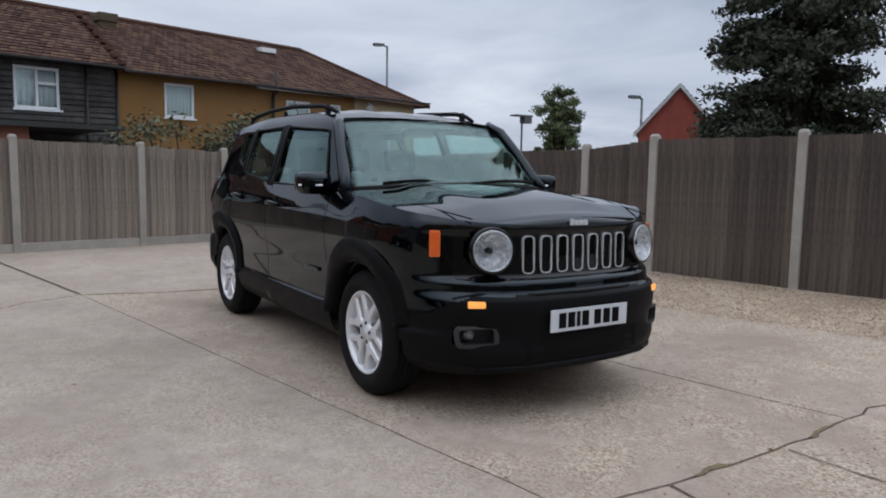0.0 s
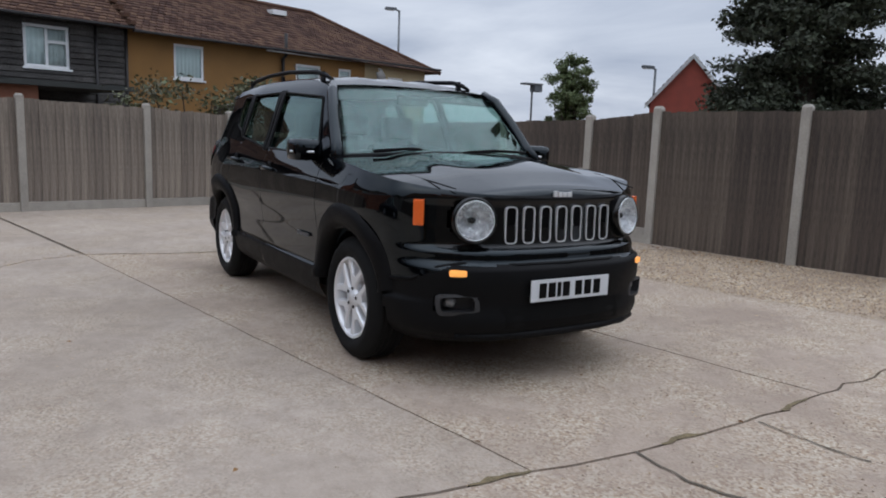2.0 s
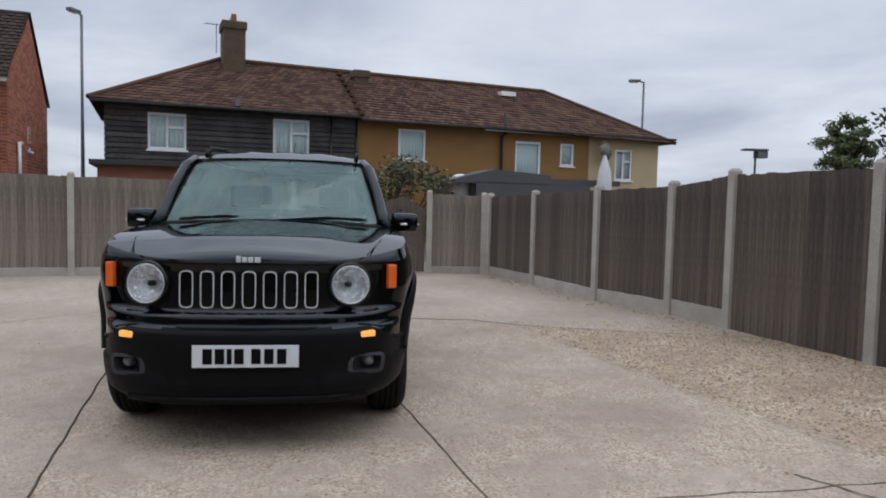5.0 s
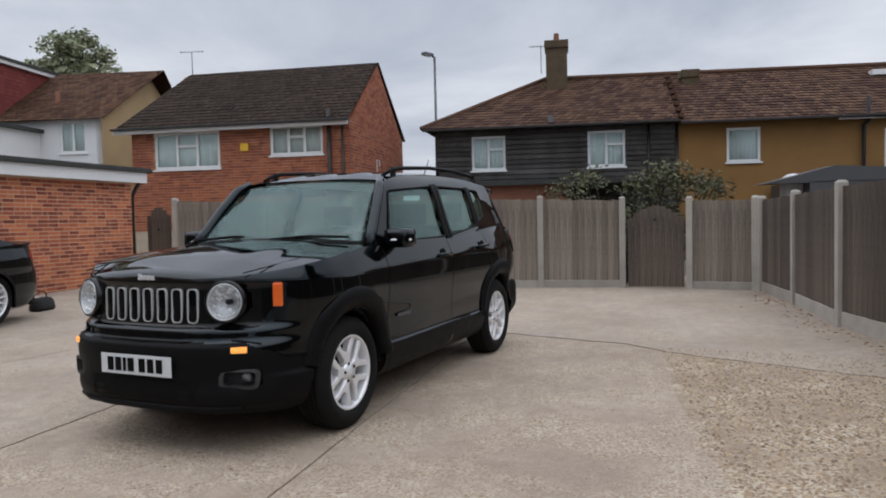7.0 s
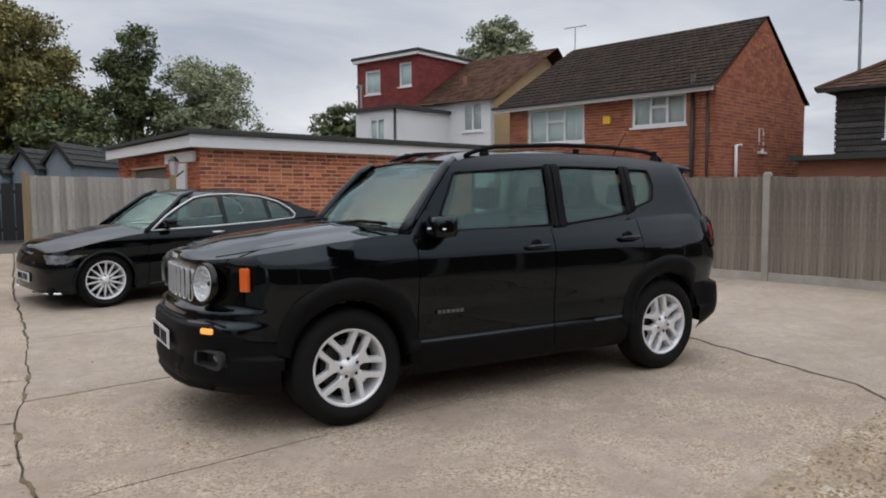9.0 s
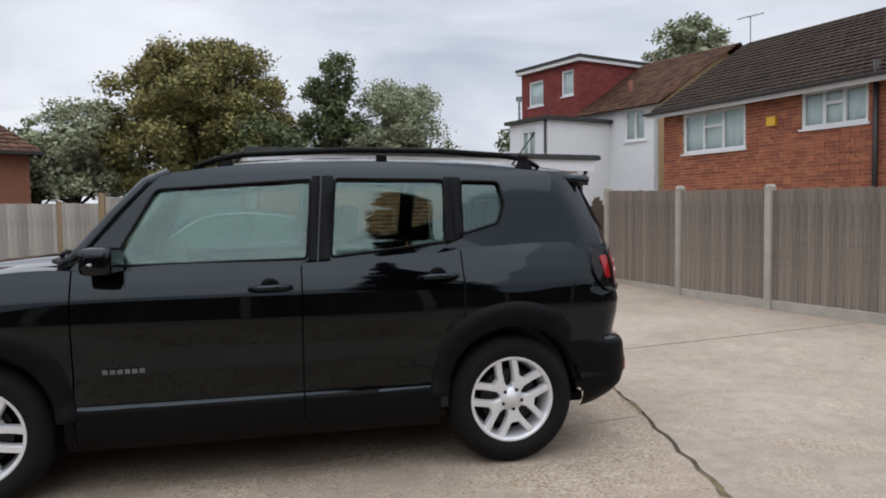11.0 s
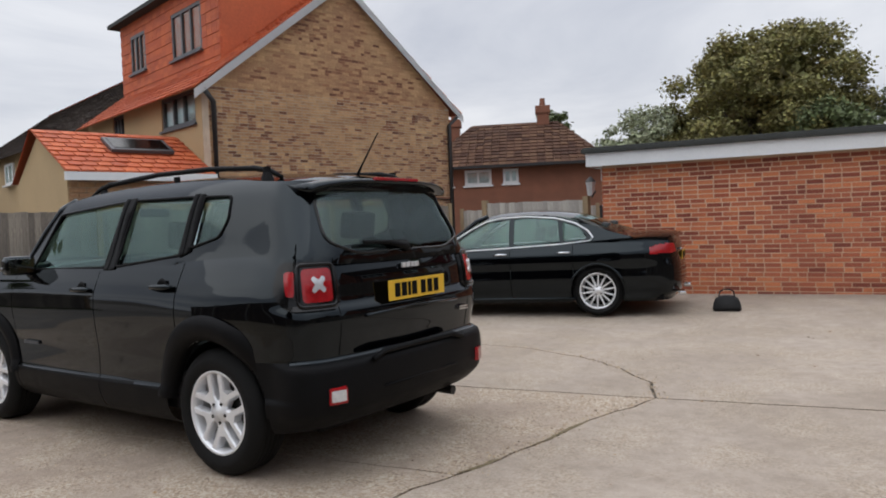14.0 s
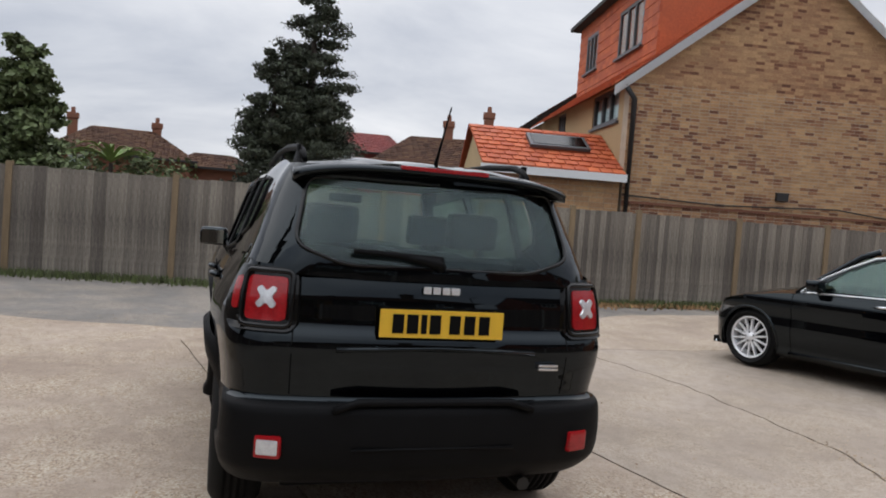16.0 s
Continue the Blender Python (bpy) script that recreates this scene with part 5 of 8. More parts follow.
rnd = random.Random(8)
shrub("dense green ivy bush behind the fence", [(rnd.uniform(-0.5, 0.6), rnd.uniform(-1.5, 1.7), rnd.uniform(0.7, 1.95), rnd.uniform(0.28, 0.45)) for _ in range(48)], "leaf_ivy", 3, leaf=0.04, per=340, at=(-8.55, 0.64))
shrub("green bush with long palm-like leaves", [(rnd.uniform(-0.8, 0.8), rnd.uniform(-1.2, 1.0), rnd.uniform(1.0, 2.12), rnd.uniform(0.28, 0.42)) for _ in range(26)], "leaf_green", 4, at=(10.3, 2.65))
shrub("clipped green hedge behind the fence", [(rnd.uniform(-0.5, 0.5), rnd.uniform(-0.9, 0.9), rnd.uniform(1.2, 2.0), rnd.uniform(0.25, 0.4)) for _ in range(16)], "leaf_green", 5, at=(11.9, -0.7))


# spiky leaves standing out of the bush
spiky = thing("palm_plant", "bright green plant with long arching pointed leaves", "plant", pose(9.75, 2.75, 0))
bm = bmesh.new(); tube(bm, [(0, 0, -0.05), (0.02, 0, 0.9), (0, 0, 2.0)], [0.07, 0.06, 0.04], 8); part("stem", bm, M["bark"], spiky, smooth=True)
rnd = random.Random(31)
for i in range(19):
    a, L, up = 2 * math.pi * i / 19 + rnd.uniform(-0.2, 0.2), rnd.uniform(0.55, 0.85), rnd.uniform(0.5, 1.0)
    bm = bmesh.new()
    prev = None
    for k in range(7):
        f = k / 6
        c = Vector((math.cos(a) * L * f, math.sin(a) * L * f, 2.0 + up * f - 0.75 * up * f * f))
        w = 0.042 * math.sin(math.pi * min(1, 0.15 + 0.85 * f)) + 0.003
        sd = Vector((-math.sin(a), math.cos(a), 0)) * w
        cur = (bm.verts.new(c - sd + Vector((0, 0, 0.02))), bm.verts.new(c), bm.verts.new(c + sd + Vector((0, 0, 0.02))))
        if prev:
            bm.faces.new((prev[0], prev[1], cur[1], cur[0])); bm.faces.new((prev[1], prev[2], cur[2], cur[1]))
        prev = cur
    part("leaf", bm, M["leaf_bright"], spiky)

# folded parasol and a domed cover in the cottage garden
par = thing("garden_parasol", "folded white garden parasol on a pole", "parasol", pose(-16.06, 8.32, 0))
bm = bmesh.new(); tube(bm, [(0, 0, 0), (0, 0, 2.95)], 0.025, 8); part("pole", bm, M["steel"], par)
bm = bmesh.new()
rings = []
for z, r in ((1.35, 0.17), (1.5, 0.20), (2.0, 0.20), (2.4, 0.16), (2.7, 0.08), (2.88, 0.03)):
    rings.append([bm.verts.new(((r * (1 + 0.14 * (k % 2))) * math.cos(k * math.pi / 8), (r * (1 + 0.14 * (k % 2))) * math.sin(k * math.pi / 8), z)) for k in range(16)])
for A, B in zip(rings, rings[1:]):
    for k in range(16): bm.faces.new((A[k], A[(k + 1) % 16], B[(k + 1) % 16], B[k]))
part("canopy", bm, M["soft_plastic"], par, "folded white canopy", smooth=True)
# white dome of unknown use; its wall down to the ground is added, unseen
dome = thing("heater_cover", "white domed plastic cover standing behind the fence", "cover", pose(-15.22, 3.69, 0))
bm = bmesh.new(); lathe_pts = [(0.32, 0.0), (0.32, 1.75), (0.32, 1.93), (0.28, 2.05), (0.16, 2.13), (0.01, 2.155)]
rings = [[bm.verts.new((r * math.cos(k * math.pi / 12), r * math.sin(k * math.pi / 12), z)) for k in range(24)] for r, z in lathe_pts]
for A, B in zip(rings, rings[1:]):
    for k in range(24): bm.faces.new((A[k], A[(k + 1) % 24], B[(k + 1) % 24], B[k]))
bm.faces.new(rings[-1])
part("cover", bm, M["soft_plastic"], dome, smooth=True)

# ---- cars ----
def lerp_table(tab, x):
    """A smooth curve through (x, value) rows that never overshoots them."""
    if x <= tab[0][0]: return tab[0][1]
    if x >= tab[-1][0]: return tab[-1][1]
    n = len(tab)
    for i in range(n - 1):
        if x <= tab[i + 1][0]: break
    d = lambda k: (tab[k + 1][1] - tab[k][1]) / (tab[k + 1][0] - tab[k][0])
    def slope(k):
        if k == 0: return d(0)
        if k == n - 1: return d(n - 2)
        p, q = d(k - 1), d(k)
        return 0.0 if p * q <= 0 else 2 * p * q / (p + q)
    h = tab[i + 1][0] - tab[i][0]
    t = (x - tab[i][0]) / h
    return (2 * t ** 3 - 3 * t * t + 1) * tab[i][1] + (t ** 3 - 2 * t * t + t) * h * slope(i) + (3 * t * t - 2 * t ** 3) * tab[i + 1][1] + (t ** 3 - t * t) * h * slope(i + 1)


def smooth01(a, b, x):
    t = max(0.0, min(1.0, (x - a) / (b - a)))
    return t * t * (3 - 2 * t)


def spline(pts, step, keep=()):
    """Catmull-Rom through 2D points, sampled at about that step; x values in keep are hit exactly."""
    P = [Vector(p) for p in pts]
    P = [2 * P[0] - P[1]] + P + [2 * P[-1] - P[-2]]
    P[0] = Vector((P[2].x, -P[2].y)); P[-1] = Vector((P[-3].x, -P[-3].y))
    out = []
    for i in range(1, len(P) - 2):
        n = max(2, int((P[i + 1] - P[i]).length / step))
        for k in range(n):
            t = k / n
            a, b, c, d = P[i - 1], P[i], P[i + 1], P[i + 2]
            out.append(0.5 * (2 * b + (c - a) * t + (2 * a - 5 * b + 4 * c - d) * t * t + (3 * b - a - 3 * c + d) * t ** 3))
    out.append(P[-2].copy())
    for x in keep:
        for i in range(len(out) - 1):
            if (out[i].x - x) * (out[i + 1].x - x) < 0:
                f = (x - out[i].x) / (out[i + 1].x - out[i].x)
                out.insert(i + 1, out[i].lerp(out[i + 1], f))
                break
    return out


def belt_surface(plan, profile, z_bottom, z_top, wheels, arch_r, seams, classify, step=0.03, rows=44, arch_z=0.345, skip=None):
    """The lower bodywork: a skin run round the plan from the middle of the nose to the middle of the tail, on both sides.
    Returns bmeshes by class and the upper edge."""
    keep = [s + d for s in seams for d in (-0.004, 0.004)]
    line = spline(plan, step, keep)
    N = len(line)
    grid = []
    for i, p in enumerate(line):
        a, b = line[max(0, i - 1)], line[min(N - 1, i + 1)]
        t = (b - a).normalized()
        n = Vector((-t.y, t.x))
        if i in (0, N - 1): n = Vector((1 if i == 0 else -1, 0))
        elif n.dot(Vector((p.x * 0.2, p.y))) < 0: n = -n
        zb, zt = z_bottom(p.x), z_top(p.x, p.y)
        col = []
        for k in range(rows + 1):
            z = zb + (zt - zb) * k / rows
            o = profile(p.x, p.y, z)
            col.append((p.x + n.x * o, max(0.0, p.y + n.y * o) if 0 < i < N - 1 else 0.0, z))
        grid.append(col)
    out = {}
    for side in (1, -1):
        cache = {}
        for i in range(N - 1):
            mx = (line[i].x + line[i + 1].x) / 2
            if any(abs(mx - s) < 0.0039 for s in seams): continue
            for k in range(rows):
                q = (grid[i][k], grid[i + 1][k], grid[i + 1][k + 1], grid[i][k + 1])
                c = [sum(v[j] for v in q) / 4 for j in range(3)]
                if line[i].y > 0.5 and any(math.hypot(c[0] - w, c[2] - arch_z) < arch_r for w in wheels): continue
                if skip and skip(*c): continue
                cl = classify(c[0], c[1], c[2], side)
                bm = out.setdefault(cl, bmesh.new())
                vs = []
                for (ii, kk) in ((i, k), (i + 1, k), (i + 1, k + 1), (i, k + 1)):
                    key = (cl, ii, kk)
                    if key not in cache:
                        g = grid[ii][kk]
                        cache[key] = bm.verts.new((g[0], g[1] * side, g[2]))
                    vs.append(cache[key])
                vs = list(dict.fromkeys(vs))
                if len(vs) > 2:
                    try: bm.faces.new(vs if side > 0 else vs[::-1])
                    except ValueError: pass
    return out, [g[-1] for g in grid]


def deck(edge, crown, n=20, x0=None, x1=None, lift=None):
    """A top skin (bonnet, boot lid) spanned between the two upper edges."""
    bm = bmesh.new()
    rows_ = []
    for (x, y, z) in edge:
        if (x0 is not None and x < x0) or (x1 is not None and x > x1): continue
        r = []
        for k in range(-n, n + 1):
            f = k / n
            dz = crown * (1 - f * f) * min(1.0, y / 0.5) + (lift(x, f * y) if lift else 0)
            r.append(bm.verts.new((x, f * y, z + dz)))
        rows_.append(r)
    for a, b in zip(rows_, rows_[1:]):
        for k in range(2 * n):
            bm.faces.new((a[k], a[k + 1], b[k + 1], b[k]))
    bmesh.ops.remove_doubles(bm, verts=bm.verts, dist=1e-4)
    bmesh.ops.recalc_face_normals(bm, faces=bm.faces)
    if sum(f.normal.z for f in bm.faces) < 0: bmesh.ops.reverse_faces(bm, faces=bm.faces)
    return bm


def round_poly(pts, r=0.04, n=4):
    """A 2D polygon with rounded corners."""
    out = []
    k = len(pts)
    for i in range(k):
        p, a, b = Vector(pts[i]), Vector(pts[i - 1]), Vector(pts[(i + 1) % k])
        d1, d2 = (a - p), (b - p)
        rr = min(r, d1.length * 0.4, d2.length * 0.4)
        s, e = p + d1.normalized() * rr, p + d2.normalized() * rr
        for j in range(n + 1):
            t = j / n
            out.append(tuple((1 - t) ** 2 * s + 2 * t * (1 - t) * p + t * t * e))
    return out


def sheet(outer, inner, to3d, cuts=(), thick=0.0, ucuts=()):
    """A curved sheet from a 2D outline with holes, bent by to3d(u, v) after being cut at v values."""
    bm = bmesh.new()
    for loop in [outer] + list(inner):
        vs = [bm.verts.new((p[0], p[1], 0)) for p in loop]
        for i in range(len(vs)): bm.edges.new((vs[i], vs[(i + 1) % len(vs)]))
    bmesh.ops.triangle_fill(bm, use_beauty=True, use_dissolve=False, edges=bm.edges)
    for v in cuts:
        bmesh.ops.bisect_plane(bm, geom=list(bm.verts) + list(bm.edges) + list(bm.faces), plane_co=(0, v, 0), plane_no=(0, 1, 0))
    for k in ucuts or [0.1 * j for j in range(-20, 12)]:
        bmesh.ops.bisect_plane(bm, geom=list(bm.verts) + list(bm.edges) + list(bm.faces), plane_co=(k, 0, 0), plane_no=(1, 0, 0))
    for v in bm.verts: v.co = to3d(v.co.x, v.co.y)
    bmesh.ops.recalc_face_normals(bm, faces=bm.faces)
    if thick: bmesh.ops.solidify(bm, geom=list(bm.faces), thickness=thick)
    return bm


def lathe(bm, prof, centre, axis_y=1, n=48):
    """Turns (radius, offset) points about the y axis through centre."""
    rings = []
    for k in range(n):
        a = 2 * math.pi * k / n
        rings.append([bm.verts.new((centre[0] + r * math.cos(a), centre[1] + axis_y * o, centre[2] + r * math.sin(a))) for r, o in prof])
    for k in range(n):
        A, B = rings[k], rings[(k + 1) % n]
        for j in range(len(prof) - 1):
            if prof[j][0] < 1e-6 and prof[j + 1][0] < 1e-6: continue
            vs = list(dict.fromkeys((A[j], A[j + 1], B[j + 1], B[j])))
            bm.faces.new(vs)
    bmesh.ops.remove_doubles(bm, verts=bm.verts, dist=1e-5)
    bmesh.ops.recalc_face_normals(bm, faces=bm.faces)


def bar(bm, p, q, w0, w1, depth, y):
    """A tapering flat spoke from p to q in the x-z plane, with a rounded face at y (towards +y)."""
    p, q = Vector((p[0], 0, p[1])), Vector((q[0], 0, q[1]))
    d = (q - p).normalized()
    s = Vector((-d.z, 0, d.x))
    prof = [(-1, -depth), (-1, -0.010), (-0.72, 0.0), (0.72, 0.0), (1, -0.010), (1, -depth)]
    ends = []
    for c, w in ((p, w0), (q, w1)):
        ends.append([bm.verts.new(c + s * (w / 2 * f) + Vector((0, y + o, 0))) for f, o in prof])
    for i in range(len(prof) - 1):
        bm.faces.new((ends[0][i], ends[0][i + 1], ends[1][i + 1], ends[1][i]))
    bm.faces.new(ends[0]); bm.faces.new(ends[1][::-1])


def wheel(parent, x, y, z, side, R, rim_r, spokes, width=0.215, spin=0.0):
    """Tyre, rim, spokes and hub; the outer face looks along side * y."""
    root = new("wheel"); root.parent = parent
    root.matrix_basis = pose(x, y, z, 0, spin, 0 if side > 0 else 180)
    h = width
    bm = bmesh.new()
    prof = [(rim_r - 0.012, -0.02), (rim_r + 0.012, 0.004), (rim_r + 0.05, 0.012), (R - 0.055, 0.010), (R - 0.03, -0.004), (R - 0.010, -0.022), (R, -0.040)]
    for k in range(4):
        o = -0.05 - k * (h - 0.09) / 4
        prof += [(R, o), (R - 0.009, o - 0.003), (R - 0.009, o - 0.011), (R, o - 0.014)]
    prof += [(R, -h + 0.03), (R - 0.03, -h), (R - 0.08, -h - 0.01), (rim_r, -h + 0.01)]
    lathe(bm, prof, (0, 0, 0), 1, 56)
    part("tyre", bm, M["rubber"], root, smooth=True)
    bm = bmesh.new()
    lathe(bm, [(rim_r + 0.004, -0.012), (rim_r - 0.004, -0.006), (rim_r - 0.016, -0.010), (rim_r - 0.022, -0.03), (rim_r - 0.04, -0.12), (rim_r - 0.03, -h + 0.02)], (0, 0, 0), 1, 56)
    rim = part("rim", bm, M["alloy"], root, smooth=True)
    bm = bmesh.new()
    lathe(bm, [(0.0, -0.085), (0.155, -0.085), (0.155, -0.10), (0.0, -0.10)], (0, 0, 0), 1, 40)
    part("brake_disc", bm, M["dark_metal"], root)
    bm = bmesh.new()
    lathe(bm, [(0.0, -0.125), (rim_r - 0.03, -0.125), (rim_r - 0.03, -0.135), (0.0, -0.135)], (0, 0, 0), 1, 40)
    part("back_plate", bm, M["trim"], root)
    re = rim_r - 0.012
    if spokes == 5:
        for i in range(5):
            bm = bmesh.new()
            a = math.radians(90 + 72 * i)
            dirn = lambda ang, r: (r * math.cos(ang), r * math.sin(ang))
            bar(bm, dirn(a, 0.03), dirn(a, 0.130), 0.056, 0.078, 0.05, -0.0178)
            for s in (-1, 1):
                bar(bm, dirn(a + s * 0.16, 0.096), dirn(a + s * 0.345, 0.165), 0.038, 0.035, 0.05, -0.0175)
                bar(bm, dirn(a + s * 0.338, 0.160), dirn(a + s * 0.42, re), 0.035, 0.040, 0.05, -0.017)
            part("spoke", bm, M["alloy"], root)
    else:
        for i in range(spokes):
            bm = bmesh.new()
            a = 2 * math.pi * i / spokes
            bar(bm, (0.05 * math.cos(a), 0.05 * math.sin(a)), (re * math.cos(a), re * math.sin(a)), 0.030, 0.016, 0.03, -0.018)
            part("spoke", bm, M["alloy"], root)
    bm = bmesh.new()
    lathe(bm, [(0.0, -0.010), (0.028, -0.010), (0.033, -0.016), (0.064, -0.0185), (0.070, -0.05), (0.0, -0.06)], (0, 0, 0), 1, 32)
    part("hub", bm, M["alloy"], root, smooth=True)
    for i in range(5):
        a = math.radians(90 + 72 * i)
        bm = bmesh.new(); cylinder(bm, (0.055 * math.cos(a), -0.03, 0.055 * math.sin(a)), (0.055 * math.cos(a), -0.0135, 0.055 * math.sin(a)), 0.010, n=8)
        part("wheel_nut", bm, M["dark_metal"], root)
    return root


def ring_flare(bm, cx, cz, y, side, r0, r1, a0, a1, out=0.02, n=28, squash=1.0, square=0.0):
    """A wheel-arch trim: a band between two radii from angle a0 to a1, bulging outwards, hugging y(x, z)."""
    prof = [(0.0, -0.05), (0.02, 0.3), (0.30, 1.0), (0.80, 0.9), (1.0, 0.0)]
    rows_ = []
    for k in range(n + 1):
        a = math.radians(a0 + (a1 - a0) * k / n)
        r = []
        for f, b in prof:
            deg = math.degrees(a)
            bulge = square * smooth01(8, 55, deg) * smooth01(172, 125, deg)
            rr = r0 * (1 + 0.4 * bulge) + (r1 * (1 + bulge) - r0 * (1 + 0.4 * bulge)) * f
            xx, zz = cx + rr * math.cos(a), cz + rr * math.sin(a) * squash
            r.append(bm.verts.new((xx, side * (y(xx, zz) + out * b - (0.05 if f == 0 else 0)), zz)))
        rows_.append(r)
    for A, B in zip(rows_, rows_[1:]):
        for j in range(len(prof) - 1):
            bm.faces.new((A[j], B[j], B[j + 1], A[j + 1]))
    bmesh.ops.recalc_face_normals(bm, faces=bm.faces)


def plate(parent, x, z, facing, mat, tilt=0.0, name="number_plate", y0=0.0, yaw=0.0):
    """A number plate with plain bars for its characters."""
    root = new(name); root.parent = parent
    root.matrix_basis = pose(x, y0, z, 0, tilt, (0 if facing > 0 else 180) + yaw)
    bm = bmesh.new(); box(bm, -0.006, 0.0, -0.26, 0.26, -0.056, 0.056, 0.002); part("plate_blank", bm, mat, root)
    for i, yy in enumerate((-0.186, -0.127, -0.080, -0.033, 0.050, 0.113, 0.176)):
        bm = bmesh.new(); w = 0.012 if i == 2 else 0.023
        box(bm, 0.001, 0.0025, yy - w, yy + w, -0.038, 0.038); part("bar", bm, M["ink"], root)
    return root


def seat(parent, x, y, z, wide=0.5):
    root = new("seat"); root.parent = parent
    root.matrix_basis = pose(x, y, z)
    w = wide / 2
    bm = bmesh.new(); box(bm, -0.25, 0.25, -w, w, 0, 0.16, 0.05); part("seat_cushion", bm, M["cloth"], root)
    bm = bmesh.new(); box(bm, -0.09, 0.05, -w, w, 0.12, 0.72, 0.05, m=pose(-0.24, 0, 0, 0, -10, 0)); part("seat_back", bm, M["cloth"], root)
    for yy in ((0,) if wide < 0.8 else (-w * 0.6, w * 0.6)):
        bm = bmesh.new(); box(bm, -0.07, 0.03, yy - 0.13, yy + 0.13, 0.76, 0.94, 0.04, m=pose(-0.25, 0, 0, 0, -8, 0)); part("headrest", bm, M["cloth"], root)


# -- black compact SUV --
jeep = thing("compact_suv", "glossy black compact suv parked on the concrete yard", "car")
J_PLAN = [(2.125, 0), (2.12, 0.2), (2.10, 0.38), (2.05, 0.52), (1.965, 0.645), (1.855, 0.745), (1.73, 0.815), (1.52, 0.862), (1.285, 0.872), (0.9, 0.868), (0.3, 0.872), (-0.4, 0.872), (-1.0, 0.868), (-1.285, 0.868), (-1.55, 0.855), (-1.76, 0.835), (-1.91, 0.785), (-1.985, 0.69), (-2.02, 0.53), (-2.04, 0.3), (-2.05, 0)]
J_SIDE = [(0.20, -0.16), (0.27, -0.05), (0.33, -0.012), (0.445, 0.006), (0.465, -0.012), (0.60, -0.012), (0.74, 0.002), (0.88, 0.012), (0.96, 0.008), (1.03, -0.012), (1.10, -0.042), (1.15, -0.066), (1.2, -0.094)]
J_FRONT = [(0.20, -0.14), (0.26, -0.03), (0.31, 0.035), (0.36, 0.045), (0.44, 0.035), (0.56, 0.045), (0.62, 0.040), (0.66, 0.0), (0.70, -0.005), (0.735, -0.045), (0.93, -0.06), (0.965, -0.05), (1.0, -0.06), (1.035, -0.11), (1.06, -0.16)]
J_REAR = [(0.26, -0.12), (0.33, -0.01), (0.40, 0.050), (0.50, 0.066), (0.60, 0.060), (0.635, 0.045), (0.655, 0.0), (0.72, 0.010), (0.80, 0.026), (0.86, 0.030), (0.90, 0.022), (0.945, 0.0), (1.05, -0.012), (1.18, -0.045)]


def j_profile(x, y, z):
    s = lerp_table(J_SIDE, z)
    if x > 1.3:
        w = smooth01(1.70, 2.02, x)
        s = s * (1 - w) + lerp_table(J_FRONT, z) * w
    if x < -1.4:
        w = smooth01(-1.72, -1.98, x)
        s = s * (1 - w) + lerp_table(J_REAR, z) * w
    # a muscular swell over each wheel
    s += 0.014 * (math.exp(-((x - 1.285) / 0.42) ** 2) + math.exp(-((x + 1.34) / 0.42) ** 2)) * math.exp(-((z - 0.87) / 0.13) ** 2)
    return s


J_TOP = [(-2.05, 1.165), (-1.6, 1.19), (-1.0, 1.165), (-0.3, 1.12), (0.7, 1.100), (0.95, 1.116), (1.3, 1.092), (1.7, 1.046), (2.0, 1.000), (2.13, 0.985)]
j_top = lambda x, y: lerp_table(J_TOP, x)
j_bot = lambda x: lerp_table([(-2.05, 0.30), (-1.7, 0.27), (-1.3, 0.22), (1.4, 0.22), (1.8, 0.22), (2.1, 0.235)], x)


def j_class(x, y, z, side):
    s = "left" if side > 0 else "right"
    if x > 1.30:
        lim = 0.645 - 0.11 * smooth01(0.60, 0.84, abs(y))
        if z < lim and x > 1.32: return "front_bumper"
        if x > 1.9 and z > 0.722 and z < 0.985 and abs(y) < 0.70: return "grille_panel"
        return "front_wing_" + s if abs(y) > 0.5 else "nose_panel" if z > 0.9 else "bumper_beam"
    if x < -1.30:
        if z < 0.648: return "rear_bumper"
        return "tailgate" if abs(y) < 0.60 else "rear_quarter_" + s
    if z < 0.455: return "sill_" + s
    if x > 0.84: return "front_wing_" + s
    if x > -0.225: return "front_door_" + s
    if x > -1.06: return "rear_door_" + s
    return "rear_quarter_" + s


meshes, j_edge = belt_surface(J_PLAN, j_profile, j_bot, j_top, (1.285, -1.33), 0.405, (0.84, -0.225, -1.06), j_class, step=0.018, rows=80, skip=lambda x, y, z: x > 1.8 and (math.hypot(y - 0.513, z - 0.862) < 0.100 or (abs(y - 0.61) < 0.082 and abs(z - 0.452) < 0.038)))
PLAIN = {"front_bumper": "trim", "rear_bumper": "trim", "sill_left": "trim", "sill_right": "trim", "grille_panel": "gloss"}
jp = {}
for key in sorted(meshes):
    nm = key.replace("_left", "").replace("_right", "")
    jp[key] = part(nm, meshes[key], M[PLAIN.get(key, "paint")], jeep, {"front_bumper": "matt black plastic bumper", "rear_bumper": "matt black plastic bumper"}.get(key, ""), smooth=True)


def bonnet_lift(x, y):
    return 0.012 * (1 - smooth01(0.34, 0.54, abs(y))) * smooth01(2.05, 1.6, x)


part("bonnet", deck([e for e in j_edge if e[0] > 0.80], 0.040, 22, 0.80, None, bonnet_lift), M["paint"], jeep, smooth=True)
for s in (1, -1):
    bm = bmesh.new(); tube(bm, [(1.98, s * 0.60, 1.016), (1.6, s * 0.685, 1.070), (1.2, s * 0.705, 1.109), (0.93, s * 0.70, 1.129)], 0.0035, 6); part("panel_gap", bm, M["ink"], jeep)

